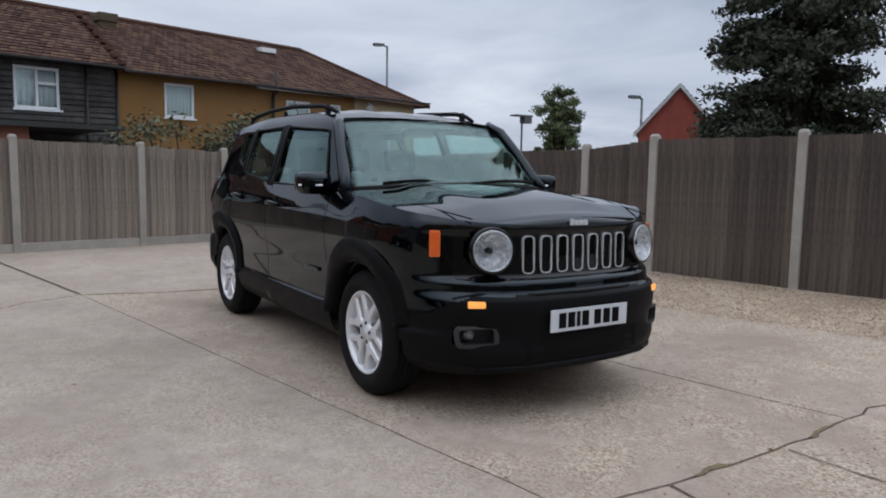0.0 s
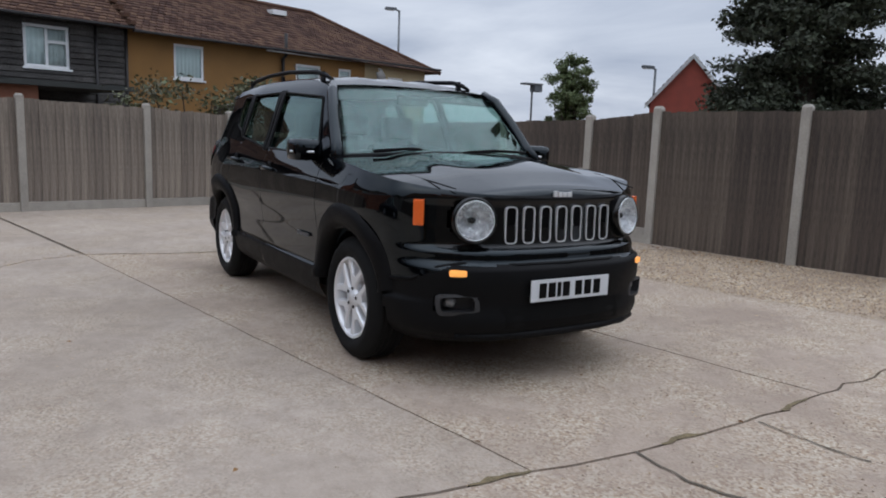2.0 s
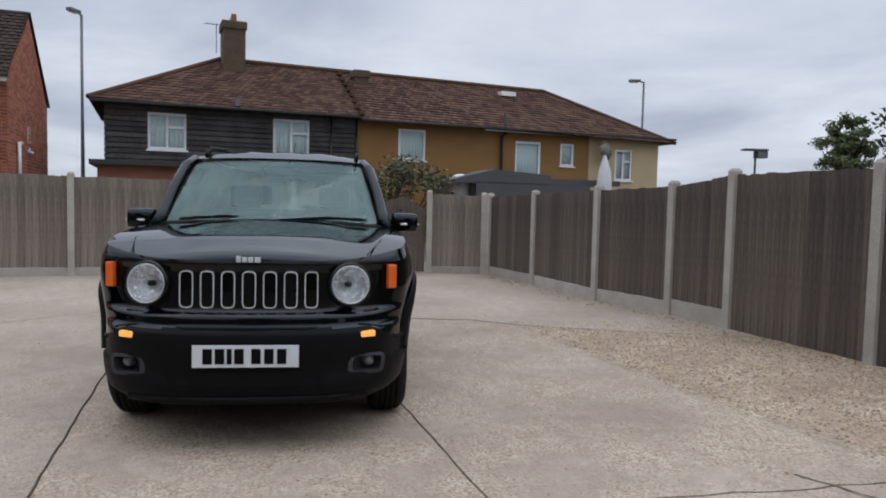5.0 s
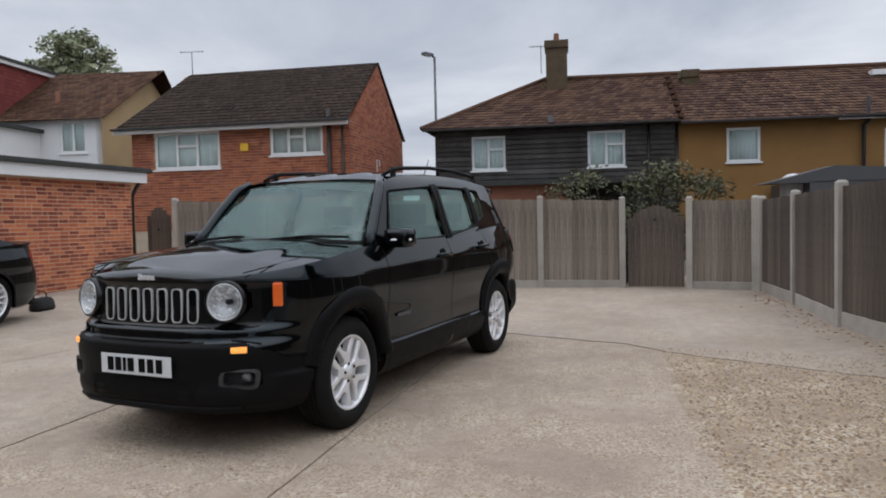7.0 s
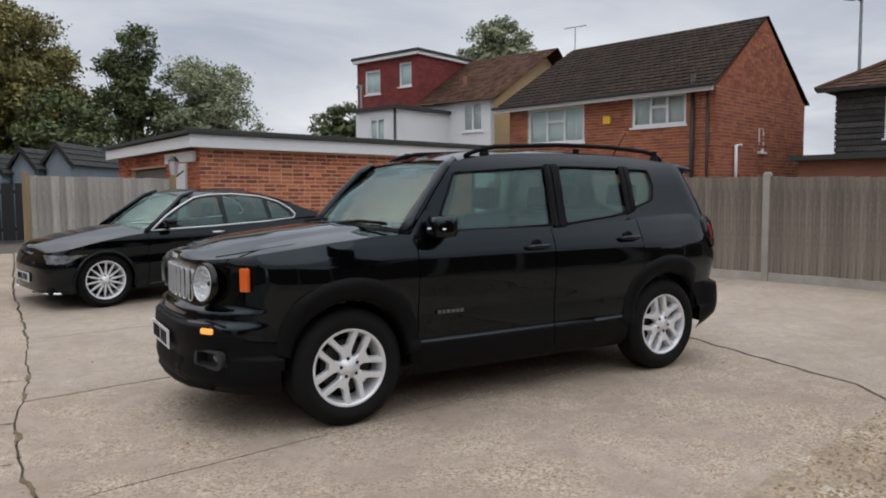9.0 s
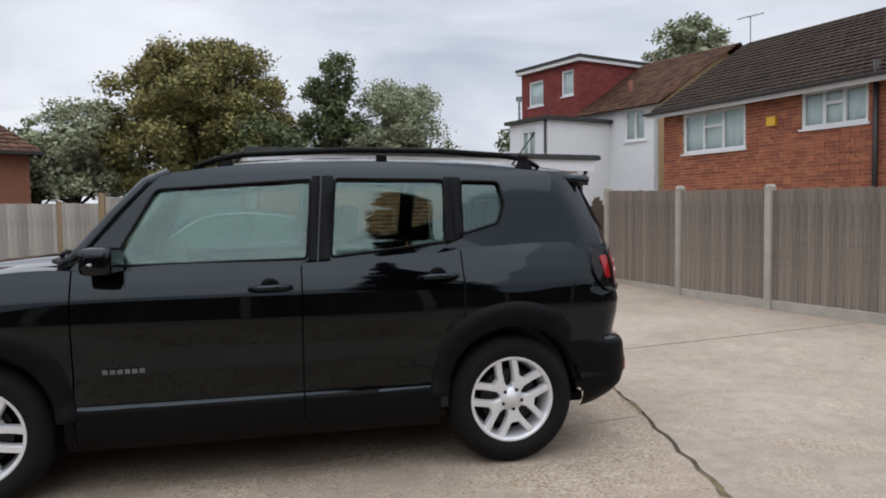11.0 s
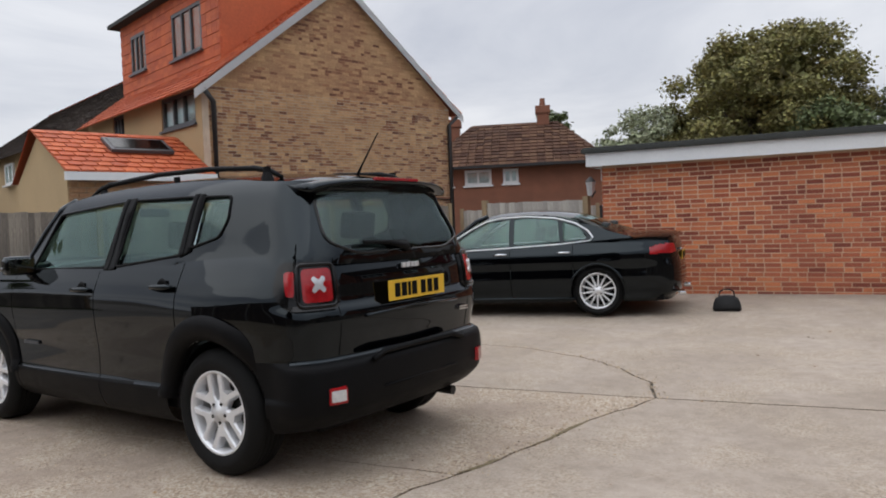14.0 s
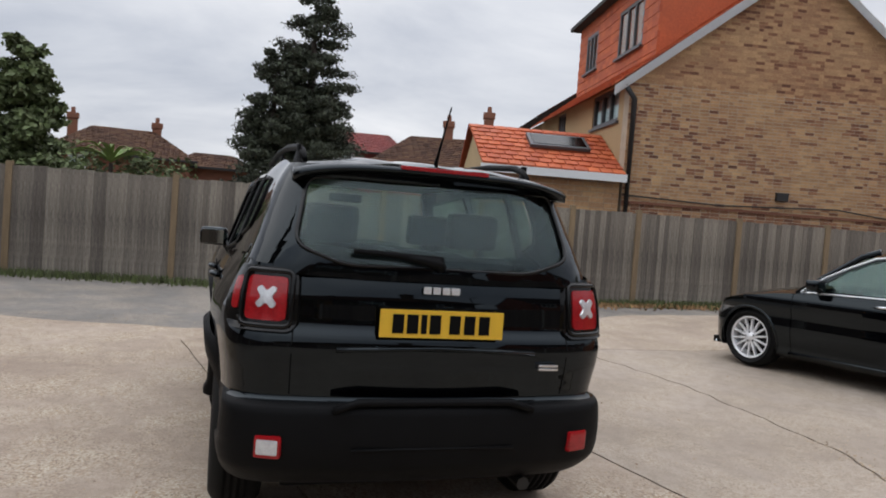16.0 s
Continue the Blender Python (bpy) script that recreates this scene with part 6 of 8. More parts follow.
# upper body: sides with window openings
J_YG = [(1.05, 0.850), (1.12, 0.816), (1.20, 0.782), (1.30, 0.748), (1.40, 0.716), (1.50, 0.680), (1.56, 0.650), (1.60, 0.622), (1.65, 0.575)]
def jy(x, z):
    return lerp_table(J_YG, z) - 0.03 * smooth01(-0.9, -1.65, x) - 0.03 * smooth01(0.3, 1.0, x)
CORNER = 0.26
ARC = math.pi * CORNER / 2
def rear_plane(z): return -1.885 - 0.125 * smooth01(1.58, 1.14, z)
def upper(u, z):
    """The upper skin unrolled: u is x along the side and goes on round the rear corner to the middle of the tail."""
    xc = rear_plane(z) + CORNER
    if u >= xc: return Vector((u, jy(u, z), z))
    yy, d = jy(xc, z), xc - u
    if d < ARC: return Vector((xc - CORNER * math.sin(d / CORNER), yy - CORNER * (1 - math.cos(d / CORNER)), z))
    return Vector((rear_plane(z) - 0.02 * smooth01(0, 0.45, d - ARC), max(0.0, yy - CORNER - (d - ARC)), z))
def unroll(y, z):
    xc = rear_plane(z) + CORNER
    return xc - (ARC + jy(xc, z) - CORNER - y)
def tail_point(y, z):
    p = upper(unroll(abs(y), z), z)
    return Vector((p.x, p.y if y >= 0 else -p.y, p.z))
GF = round_poly([(0.675, 1.125), (0.47, 1.495), (-0.29, 1.545), (-0.255, 1.140)], 0.022)
GR = round_poly([(-0.375, 1.143), (-0.415, 1.548), (-1.005, 1.540), (-0.985, 1.205)], 0.022)
GQ = round_poly([(-1.080, 1.245), (-1.095, 1.535), (-1.315, 1.528), (-1.335, 1.40), (-1.290, 1.30)], 0.025)
RG = round_poly([(-0.60, 1.255), (-0.40, 1.185), (0.40, 1.185), (0.60, 1.255), (0.555, 1.53), (-0.555, 1.53)], 0.06)
EDGE_Z = [(-1.9, 1.578), (-1.62, 1.590), (-1.2, 1.628), (-0.6, 1.643), (0.0, 1.628), (0.25, 1.604), (0.47, 1.565)]
half_glass = [(unroll(y, z), z) for y, z in reversed([p for p in RG if p[0] > 0])]
SIDE_OUT = [(0.93, 1.085), (0.86, 1.16), (0.70, 1.37), (0.56, 1.52)] + [(0.47 - 0.1 * k, lerp_table(EDGE_Z, 0.47 - 0.1 * k)) for k in range(22)] + [(unroll(0.3, 1.58), 1.58), (unroll(0, 1.58), 1.58), (unroll(0, 1.53), 1.53)] + half_glass + [(unroll(0, 1.185), 1.185), (unroll(0, 1.13), 1.13), (unroll(0.3, 1.13), 1.13), (-1.95, 1.14), (-1.88, 1.15), (-1.4, 1.17), (-1.0, 1.14), (-0.3, 1.10), (0.4, 1.08)]
UCUTS = [0.1 * k for k in range(-15, 12)] + [-1.54 - 0.04 * k for k in range(28)]
cuts = [1.1 + 0.04 * k for k in range(11)] + [1.53 + 0.015 * k for k in range(9)]
for s in (1, -1):
    part("window_surround", sheet(SIDE_OUT, [GF, GR, GQ], lambda u, v: Vector((1, s, 1)) * upper(u, v), cuts, 0.0, UCUTS), M["paint"], jeep, smooth=True)
    for g, nm in ((GF, "front_side_window"), (GR, "rear_side_window"), (GQ, "quarter_window")):
        cx, cz = sum(p[0] for p in g) / len(g), sum(p[1] for p in g) / len(g)
        big = [(cx + (p[0] - cx) * 1.05, cz + (p[1] - cz) * 1.05) for p in g]
        w = part(nm, sheet(big, [], lambda u, v: Vector((u, s * (jy(u, v) - 0.016), v)), cuts, 0.003), M["car_glass"], jeep, smooth=True)
        w.visible_shadow = False
        pts = [Vector((u, s * (jy(u, v) + 0.002), v)) for u, v in g]
        bm = bmesh.new(); tube(bm, pts, 0.008, 6, closed=True); part("window_seal", bm, M["trim"], jeep, smooth=True)
    # black sail panel and pillar covers
    for strip in ([(-0.259, 1.122), (-0.296, 1.562), (-0.340, 1.562), (-0.303, 1.122)], [(-0.312, 1.122), (-0.349, 1.562), (-0.409, 1.564), (-0.371, 1.126)], [(-0.982, 1.195), (-1.004, 1.556), (-1.043, 1.555), (-1.024, 1.205)], [(-1.031, 1.208), (-1.050, 1.555), (-1.097, 1.551), (-1.083, 1.228)]):
        part("pillar_cover", sheet(strip, [], lambda u, v: Vector((u, s * (jy(u, v) + 0.006), v)), cuts, 0.004), M["trim"], jeep, smooth=True)

# roof
ROOF_Z = [(-1.98, 1.59), (-1.7, 1.630), (-1.2, 1.667), (-0.5, 1.682), (0.0, 1.667), (0.25, 1.638), (0.46, 1.594)]
bm = bmesh.new()
rows_ = []
def roof_half(x, z):
    xc = rear_plane(z) + CORNER
    if x >= xc: return jy(x, z)
    return jy(xc, z) - CORNER * (1 - math.cos(math.asin(min(1.0, (xc - x) / CORNER))))
for i in range(45):
    x = 0.46 - 2.33 * i / 44
    zc, ze = lerp_table(ROOF_Z, x), lerp_table(EDGE_Z, x) + 0.003
    hw = roof_half(x, ze) + 0.001
    r = []
    for k in range(-20, 21):
        f = k / 20
        rib = 0.006 * (0.5 + 0.5 * math.cos(f * 14)) * (1 - smooth01(0.7, 0.85, abs(f))) * smooth01(0.40, 0.15, x)
        r.append(bm.verts.new((x, f * hw, ze + (zc - ze) * (1 - abs(f) ** 3.2) + rib)))
    rows_.append(r)
for a, b in zip(rows_, rows_[1:]):
    for k in range(40): bm.faces.new((a[k], b[k], b[k + 1], a[k + 1]))
bmesh.ops.recalc_face_normals(bm, faces=bm.faces)
part("roof", bm, M["paint"], jeep, smooth=True)
bm = bmesh.new(); box(bm, -1.5, 0.3, -0.53, 0.53, 1.575, 1.59, 0.006); part("headlining", bm, M["headlining"], jeep)
for s in (1, -1):
    # roof rails on feet
    root = new("roof_rail"); root.parent = jeep
    pts = [(0.30, s * 0.545, 1.615), (0.20, s * 0.552, 1.652), (0.06, s * 0.557, 1.680), (-0.5, s * 0.560, 1.708), (-1.0, s * 0.556, 1.704), (-1.40, s * 0.545, 1.680), (-1.52, s * 0.54, 1.655), (-1.60, s * 0.535, 1.615)]
    bm = bmesh.new(); tube(bm, pts, [0.012, 0.016, 0.017, 0.016, 0.016, 0.017, 0.016, 0.012], 10); part("rail_bar", bm, M["trim"], root, smooth=True)
    for x in (0.14, -0.68, -1.50):
        bm = bmesh.new(); tube(bm, [(x, s * 0.552, 1.60), (x, s * 0.553, 1.65), (x, s * 0.555, 1.683)], [0.06, 0.03, 0.03], 10); bmesh.ops.scale(bm, vec=(1, 0.4, 1), verts=bm.verts, space=Matrix.Translation((0, -s * 0.553, 0))); part("rail_foot", bm, M["trim"], root)

# windscreen
def screen(base, top, n=24, m=16, bulge=0.03):
    bm = bmesh.new()
    rows_ = []
    for i in range(m + 1):
        t = i / m
        r = []
        for k in range(-n, n + 1):
            f = k / n
            b = Vector((base[0] - base[3] * f * f, base[1] * f, base[2] - base[4] * f * f))
            c = Vector((top[0] - top[3] * f * f, top[1] * f, top[2] - top[4] * f * f))
            p = b.lerp(c, t)
            p.x += bulge * math.sin(math.pi * t) * (1 if base[0] > 0 else -1)
            r.append(bm.verts.new(p))
        rows_.append(r)
    for a, b in zip(rows_, rows_[1:]):
        for k in range(2 * n): bm.faces.new((a[k], a[k + 1], b[k + 1], b[k]))
    bmesh.ops.solidify(bm, geom=list(bm.faces), thickness=0.004)
    return bm
ws = part("windscreen", screen((1.03, 0.715, 1.150, 0.15, 0.025), (0.44, 0.585, 1.588, -0.01, 0.03)), M["screen_glass"], jeep, smooth=True); ws.visible_shadow = False
for s in (1, -1):
    bm = bmesh.new(); tube(bm, [(0.885, s * 0.76, 1.10), (0.80, s * 0.728, 1.20), (0.66, s * 0.690, 1.37), (0.52, s * 0.640, 1.525), (0.42, s * 0.595, 1.582)], [0.045, 0.04, 0.036, 0.036, 0.03], 10); part("windscreen_pillar", bm, M["paint"], jeep, smooth=True)
bm = bmesh.new(); tube(bm, [(0.86, -0.74, 1.105), (0.98, -0.5, 1.125), (1.02, 0, 1.14), (0.98, 0.5, 1.125), (0.86, 0.74, 1.105)], 0.035, 8); part("cowl", bm, M["trim"], jeep, smooth=True)
for y0, y1 in ((0.05, 0.62), (-0.58, -0.03)):
    bm = bmesh.new(); tube(bm, [(1.02, y0, 1.165), (0.98, (y0 + y1) / 2, 1.185), (0.93, y1, 1.175)], 0.011, 6); part("wiper", bm, M["trim"], jeep, smooth=True)
bm = bmesh.new(); box(bm, 0.40, 0.44, -0.12, 0.12, 1.47, 1.535, 0.02); part("rear_view_mirror", bm, M["cabin"], jeep)

# tail: frame round the rear window, glass, spoiler
def densify(poly, step):
    out = []
    for a, b in zip(poly, poly[1:] + poly[:1]):
        a, b = Vector(a), Vector(b)
        n = max(1, int((b - a).length / step))
        out += [tuple(a.lerp(b, k / n)) for k in range(n)]
    return out
rcuts = [1.14 + 0.03 * k for k in range(15)]
def with_x_cuts(bm_outer, inner, f3):
    bm = bmesh.new()
    for loop in [bm_outer] + inner:
        vs = [bm.verts.new((p[0], p[1], 0)) for p in loop]
        for i in range(len(vs)): bm.edges.new((vs[i], vs[(i + 1) % len(vs)]))
    bmesh.ops.triangle_fill(bm, use_beauty=True, use_dissolve=False, edges=bm.edges)
    for k in range(-15, 16):
        bmesh.ops.bisect_plane(bm, geom=list(bm.verts) + list(bm.edges) + list(bm.faces), plane_co=(k * 0.05, 0, 0), plane_no=(1, 0, 0))
    for v in rcuts:
        bmesh.ops.bisect_plane(bm, geom=list(bm.verts) + list(bm.edges) + list(bm.faces), plane_co=(0, v, 0), plane_no=(0, 1, 0))
    for v in bm.verts: v.co = f3(v.co.x, v.co.y)
    bmesh.ops.recalc_face_normals(bm, faces=bm.faces)
    return bm
RGb = [(p[0] * 1.05, 1.36 + (p[1] - 1.36) * 1.06) for p in RG]
rg = part("rear_window", with_x_cuts(RGb, [], lambda u, v: tail_point(u, v) + Vector((0.010, 0, 0))), M["car_glass"], jeep, smooth=True); rg.visible_shadow = False
bm = bmesh.new(); tube(bm, [tail_point(u, v) + Vector((-0.001, 0, 0)) for u, v in RG], 0.009, 6, closed=True); part("window_seal", bm, M["gloss"], jeep, smooth=True)
bm = bmesh.new()
rows_ = []
for k in range(-14, 15):
    f = k / 14
    y = 0.605 * f
    xe = -1.985 + 0.10 * abs(f) ** 3
    z = 1.602 - 0.045 * abs(f) ** 4
    rows_.append([bm.verts.new(p) for p in ((-1.70, y, z + 0.008), (-1.85, y, z + 0.002), (xe, y, z - 0.018), (xe + 0.006, y, z - 0.034), (-1.88, y, z - 0.05), (-1.72, y, z - 0.045))])
for a, b in zip(rows_, rows_[1:]):
    for j in range(6): bm.faces.new((a[j], b[j], b[(j + 1) % 6], a[(j + 1) % 6]))
bm.faces.new(rows_[0]); bm.faces.new(rows_[-1][::-1])
bmesh.ops.recalc_face_normals(bm, faces=bm.faces)
part("spoiler", bm, M["paint"], jeep, smooth=True)
bm = bmesh.new(); box(bm, -1.988, -1.955, -0.19, 0.19, 1.582, 1.600, 0.006); part("high_brake_light", bm, M["red_lens"], jeep)
bm = bmesh.new(); tube(bm, [(-1.60, -0.06, 1.615), (-1.66, -0.06, 1.70), (-1.80, -0.06, 1.885)], [0.012, 0.006, 0.0035], 8); part("aerial", bm, M["trim"], jeep, smooth=True)
bm = bmesh.new(); tube(bm, [(-2.03, 0.0, 1.192), (-2.042, 0.02, 1.208), (-2.04, 0.10, 1.222), (-2.035, 0.19, 1.232)], [0.022, 0.024, 0.018, 0.010], 8); tube(bm, [(-2.03, 0.00, 1.228), (-2.038, 0.19, 1.236), (-2.03, 0.37, 1.243)], 0.013, 6); part("rear_wiper", bm, M["trim"], jeep, smooth=True)

# wheel-arch trims and wheels
def j_side_y(x, z):
    best = 0.868 + j_profile(max(-1.6, min(1.6, x)), 0.87, z)
    if x > 1.5: best -= 0.20 * ((x - 1.5) / 0.4) ** 2
    if x < -1.5: best -= 0.22 * ((-1.5 - x) / 0.35) ** 2
    return best
for s in (1, -1):
    for cx, a0, a1 in ((1.285, 16, 172), (-1.33, 8, 166)):
        bm = bmesh.new(); ring_flare(bm, cx, 0.345, j_side_y, s, 0.372, 0.468, a0, a1, 0.030, 40, 1.04, 0.115); part("wheel_arch_trim", bm, M["trim"], jeep, smooth=True)
        bm = bmesh.new()
        rows_ = []
        for k in range(25):
            a = math.radians(2 + 176 * k / 24)
            rows_.append([bm.verts.new((cx + 0.385 * math.cos(a), s * yy, 0.345 + 0.395 * math.sin(a))) for yy in (0.80, 0.5)])
        for A, B in zip(rows_, rows_[1:]): bm.faces.new((A[0], A[1], B[1], B[0]))
        part("wheel_arch_liner", bm, M["trim"], jeep, smooth=True)
        wheel(jeep, cx, s * 0.845, 0.348, s, 0.348, 0.232, 5, spin=-28 if cx < 0 else 11 * s)

# nose: slots, headlights, markers, indicators, fog lamps, plate
def nose_x(y, z):
    y = abs(y)
    tab = [(0, 2.125), (0.2, 2.12), (0.38, 2.10), (0.52, 2.05), (0.645, 1.965), (0.745, 1.855), (0.815, 1.73), (0.862, 1.52)]
    for (a, u), (b, v) in zip(tab, tab[1:]):
        if y <= b:
            base = u + (v - u) * (y - a) / (b - a); break
    else: base = 1.5
    return base + j_profile(2.1 if y < 0.7 else 1.9, y, z)
for i in range(7):
    yc = (i - 3) * 0.1045
    o = round_poly([(yc - 0.0345, 0.742), (yc + 0.0345, 0.742), (yc + 0.0345, 0.932), (yc - 0.0345, 0.932)], 0.03, 5)
    inn = round_poly([(yc - 0.0295, 0.7475), (yc + 0.0295, 0.7475), (yc + 0.0295, 0.9265), (yc - 0.0295, 0.9265)], 0.024, 5)
    bm = bmesh.new()
    loops = []
    for poly, dx in ((o, -0.012), (o, 0.014), (inn, 0.014), (inn, -0.01)):
        loops.append([bm.verts.new((nose_x(p[0], 0.84) + dx - 0.02 * (p[1] - 0.84), p[0], p[1])) for p in poly])
    for A, B in zip(loops, loops[1:]):
        for k in range(len(A)): bm.faces.new((A[k], A[(k + 1) % len(A)], B[(k + 1) % len(A)], B[k]))
    bmesh.ops.recalc_face_normals(bm, faces=bm.faces)
    slot = part("grille_slot", bm, M["satin"], jeep, "chrome rimmed grille slot")
    bm = bmesh.new(); bm.faces.new([bm.verts.new((nose_x(p[0], 0.84) + 0.003, p[0], p[1])) for p in inn]); bmesh.ops.solidify(bm, geom=list(bm.faces), thickness=0.002); part("mesh_insert", bm, M["ink"], slot)
for s in (1, -1):
    hl = new("headlight"); hl.parent = jeep
    hl.matrix_basis = pose(2.028, s * 0.513, 0.862, 0, -4, s * 15)
    def disc(prof, mat, nm, n=40, lab=""):
        bm = bmesh.new(); lathe(bm, prof, (0, 0, 0), 1, n)
        p = part(nm, bm, mat, hl, lab, smooth=True); p.matrix_basis = pose(0, 0, 0, 0, 0, -90); return p
    disc([(0.118, -0.02), (0.115, 0.010), (0.106, 0.016), (0.102, 0.0)], M["gloss"], "bezel")
    disc([(0.103, 0.0), (0.101, 0.015), (0.096, 0.017), (0.094, 0.006)], M["white_lens"], "light_ring", lab="pale daytime light ring")
    disc([(0.095, 0.008), (0.086, -0.022), (0.068, -0.045), (0.045, -0.062), (0.02, -0.070), (0.0, -0.070)], M["reflector"], "reflector")
    bm = bmesh.new(); lathe(bm, [(0.016, -0.07), (0.016, -0.03), (0.011, -0.024), (0.0, -0.022)], (0, 0, 0), 1, 20); part("bulb_shield", bm, M["gloss"], hl, smooth=True).matrix_basis = pose(0, 0, 0, 0, 0, -90)
    lens = disc([(0.102, 0.02), (0.08, 0.034), (0.04, 0.042), (0.0, 0.044)], M["lamp_glass"], "lens"); lens.visible_shadow = False
    # amber side marker
    bm = bmesh.new(); box(bm, -0.028, 0.028, -0.014, 0.014, -0.066, 0.066, 0.012); m_ = part("side_marker", bm, M["amber"], jeep, "amber side marker"); m_.matrix_basis = pose(1.862, s * 0.738, 0.892, 0, 0, s * -58)
    # lit indicator in the bumper
    bm = bmesh.new(); box(bm, -0.02, 0.016, -0.044, 0.044, -0.017, 0.017, 0.013); i_ = part("indicator", bm, M["orange_lamp"], jeep, "glowing amber indicator"); i_.matrix_basis = pose(nose_x(0.60, 0.60) + 0.002, s * 0.605, 0.606, 0, 0, s * 27)
    # fog lamp pocket
    fg = new("fog_lamp"); fg.parent = jeep; fg.matrix_basis = pose(nose_x(0.60, 0.45) + 0.003, s * 0.60, 0.452, 0, 0, s * 28)
    o = round_poly([(-0.115 , -0.055), (0.10, -0.062), (0.115, 0.045), (-0.105, 0.058)], 0.035, 5)
    inn = [(p[0] * 0.78, p[1] * 0.70) for p in o]
    bm = bmesh.new()
    loops = [[bm.verts.new((dx, s * p[0], p[1])) for p in poly] for poly, dx in ((o, -0.02), (o, 0.012), (inn, 0.016), (inn, -0.06))]
    for A, B in zip(loops, loops[1:]):
        for k in range(len(A)): bm.faces.new((A[k], A[(k + 1) % len(A)], B[(k + 1) % len(A)], B[k]))
    bm.faces.new(loops[-1]); bmesh.ops.recalc_face_normals(bm, faces=bm.faces); part("fog_bezel", bm, M["cabin"], fg, smooth=False)
    bm = bmesh.new(); lathe(bm, [(0.034, -0.05), (0.032, -0.022), (0.018, -0.012), (0.0, -0.010)], (0, 0, 0), 1, 24); p = part("fog_lens", bm, M["headlamp"], fg, smooth=True); p.matrix_basis = pose(0, s * 0.035, 0.004, 0, 0, -90)
plate(jeep, 2.185, 0.516, 1, M["plate_w"], 0, "front_number_plate")
# flush black sheet: the recessed intake's shade is put into its colour
bm = bmesh.new(); [bm.faces.new(q) for q in (lambda g: [(a[k], b[k], b[k + 1], a[k + 1]) for a, b in zip(g, g[1:]) for k in range(3)])([[bm.verts.new((nose_x(y, z) + 0.004, y, z)) for z in (0.325, 0.36, 0.40, 0.44)] for y in [-0.46 + 0.046 * i for i in range(21)]])]; part("lower_grille", bm, M["ink"], jeep)
bm = bmesh.new(); tube(bm, [(nose_x(y, 0.30) - 0.006, y, 0.285) for y in (-0.60, -0.45, -0.25, 0, 0.25, 0.45, 0.60)], 0.022, 8); part("chin_strip", bm, M["trim"], jeep, smooth=True)
bm = bmesh.new(); tube(bm, [(nose_x(y, z) + 0.002, y, z) for y, z in ((-0.845, 0.535), (-0.76, 0.56), (-0.68, 0.63), (-0.58, 0.65), (-0.3, 0.645), (0, 0.645), (0.3, 0.645), (0.58, 0.65), (0.68, 0.63), (0.76, 0.56), (0.845, 0.535))], 0.010, 6); part("bumper_seam", bm, M["trim"], jeep, smooth=True)
bm = bmesh.new()
for y, w in ((-0.052, 0.012), (-0.022, 0.013), (0.008, 0.013), (0.042, 0.015)): box(bm, nose_x(0, 0.99) + 0.006, nose_x(0, 0.99) + 0.014, y - w, y + w, 0.978, 1.004 + (0.006 if y < -0.04 else 0), 0.003)
part("maker_badge", bm, M["satin"], jeep, "small silver maker badge")

# doors: handles, mirrors, badges
for s in (1, -1):
    for x, z in ((-0.07, 1.002), (-0.92, 1.030)):
        h = new("door_handle"); h.parent = jeep; yy = 0.872 + j_profile(x, 0.87, z); h.matrix_basis = pose(x, s * yy, z)
        bm = bmesh.new(); tube(bm, [(-0.105, s * 0.006, 0.0), (-0.07, s * 0.032, 0.004), (0.05, s * 0.034, 0.002), (0.10, s * 0.006, -0.004)], [0.012, 0.016, 0.016, 0.012], 8); part("grip", bm, M["paint"], h, smooth=True)
        # black disc on the skin stands in for the shaded hollow behind the grip
        bm = bmesh.new(); lathe(bm, [(0.0, 0.004), (0.04, 0.004), (0.05, -0.004)], (0.0, 0, 0), s, 20); part("grip_recess", bm, M["ink"], h)
    mr = new("door_mirror"); mr.parent = jeep; mr.matrix_basis = pose(0.69, s * 0.815, 1.12) @ Matrix.Scale(0.9, 4)
    bm = bmesh.new(); box(bm, -0.075, 0.085, -0.105, 0.105, -0.06, 0.085, 0.045); shell_ = part("mirror_shell", bm, M["paint"], mr, smooth=True); shell_.matrix_basis = pose(0, s * 0.085, 0.03, 0, 0, s * -8)
    bm = bmesh.new(); box(bm, -0.081, -0.077, -0.085, 0.085, -0.045, 0.065, 0.0015); mg = part("mirror_glass", bm, M["mirror"], mr); mg.matrix_basis = pose(0, s * 0.085, 0.03, 0, 0, s * -8)
    bm = bmesh.new(); tube(bm, [(0.02, s * -0.06, -0.01), (0.01, s * 0.02, 0.0), (0.0, s * 0.08, 0.0)], [0.04, 0.03, 0.035], 8); part("mirror_arm", bm, M["trim"], mr, smooth=True)
    bm = bmesh.new(); tube(bm, [(0.087, s * 0.05, 0.03), (0.075, s * 0.15, 0.03), (0.03, s * 0.195, 0.03)], 0.008, 6); part("mirror_indicator", bm, M["white_lens"], mr, "clear indicator strip")
    bm = bmesh.new()
    for k in range(6): box(bm, 0.52 + k * 0.033, 0.545 + k * 0.033, s * (0.866), s * 0.874, 0.618, 0.640, 0.002)
    part("wing_badge", bm, M["steel"], jeep, "row of small grey badge letters as bars")

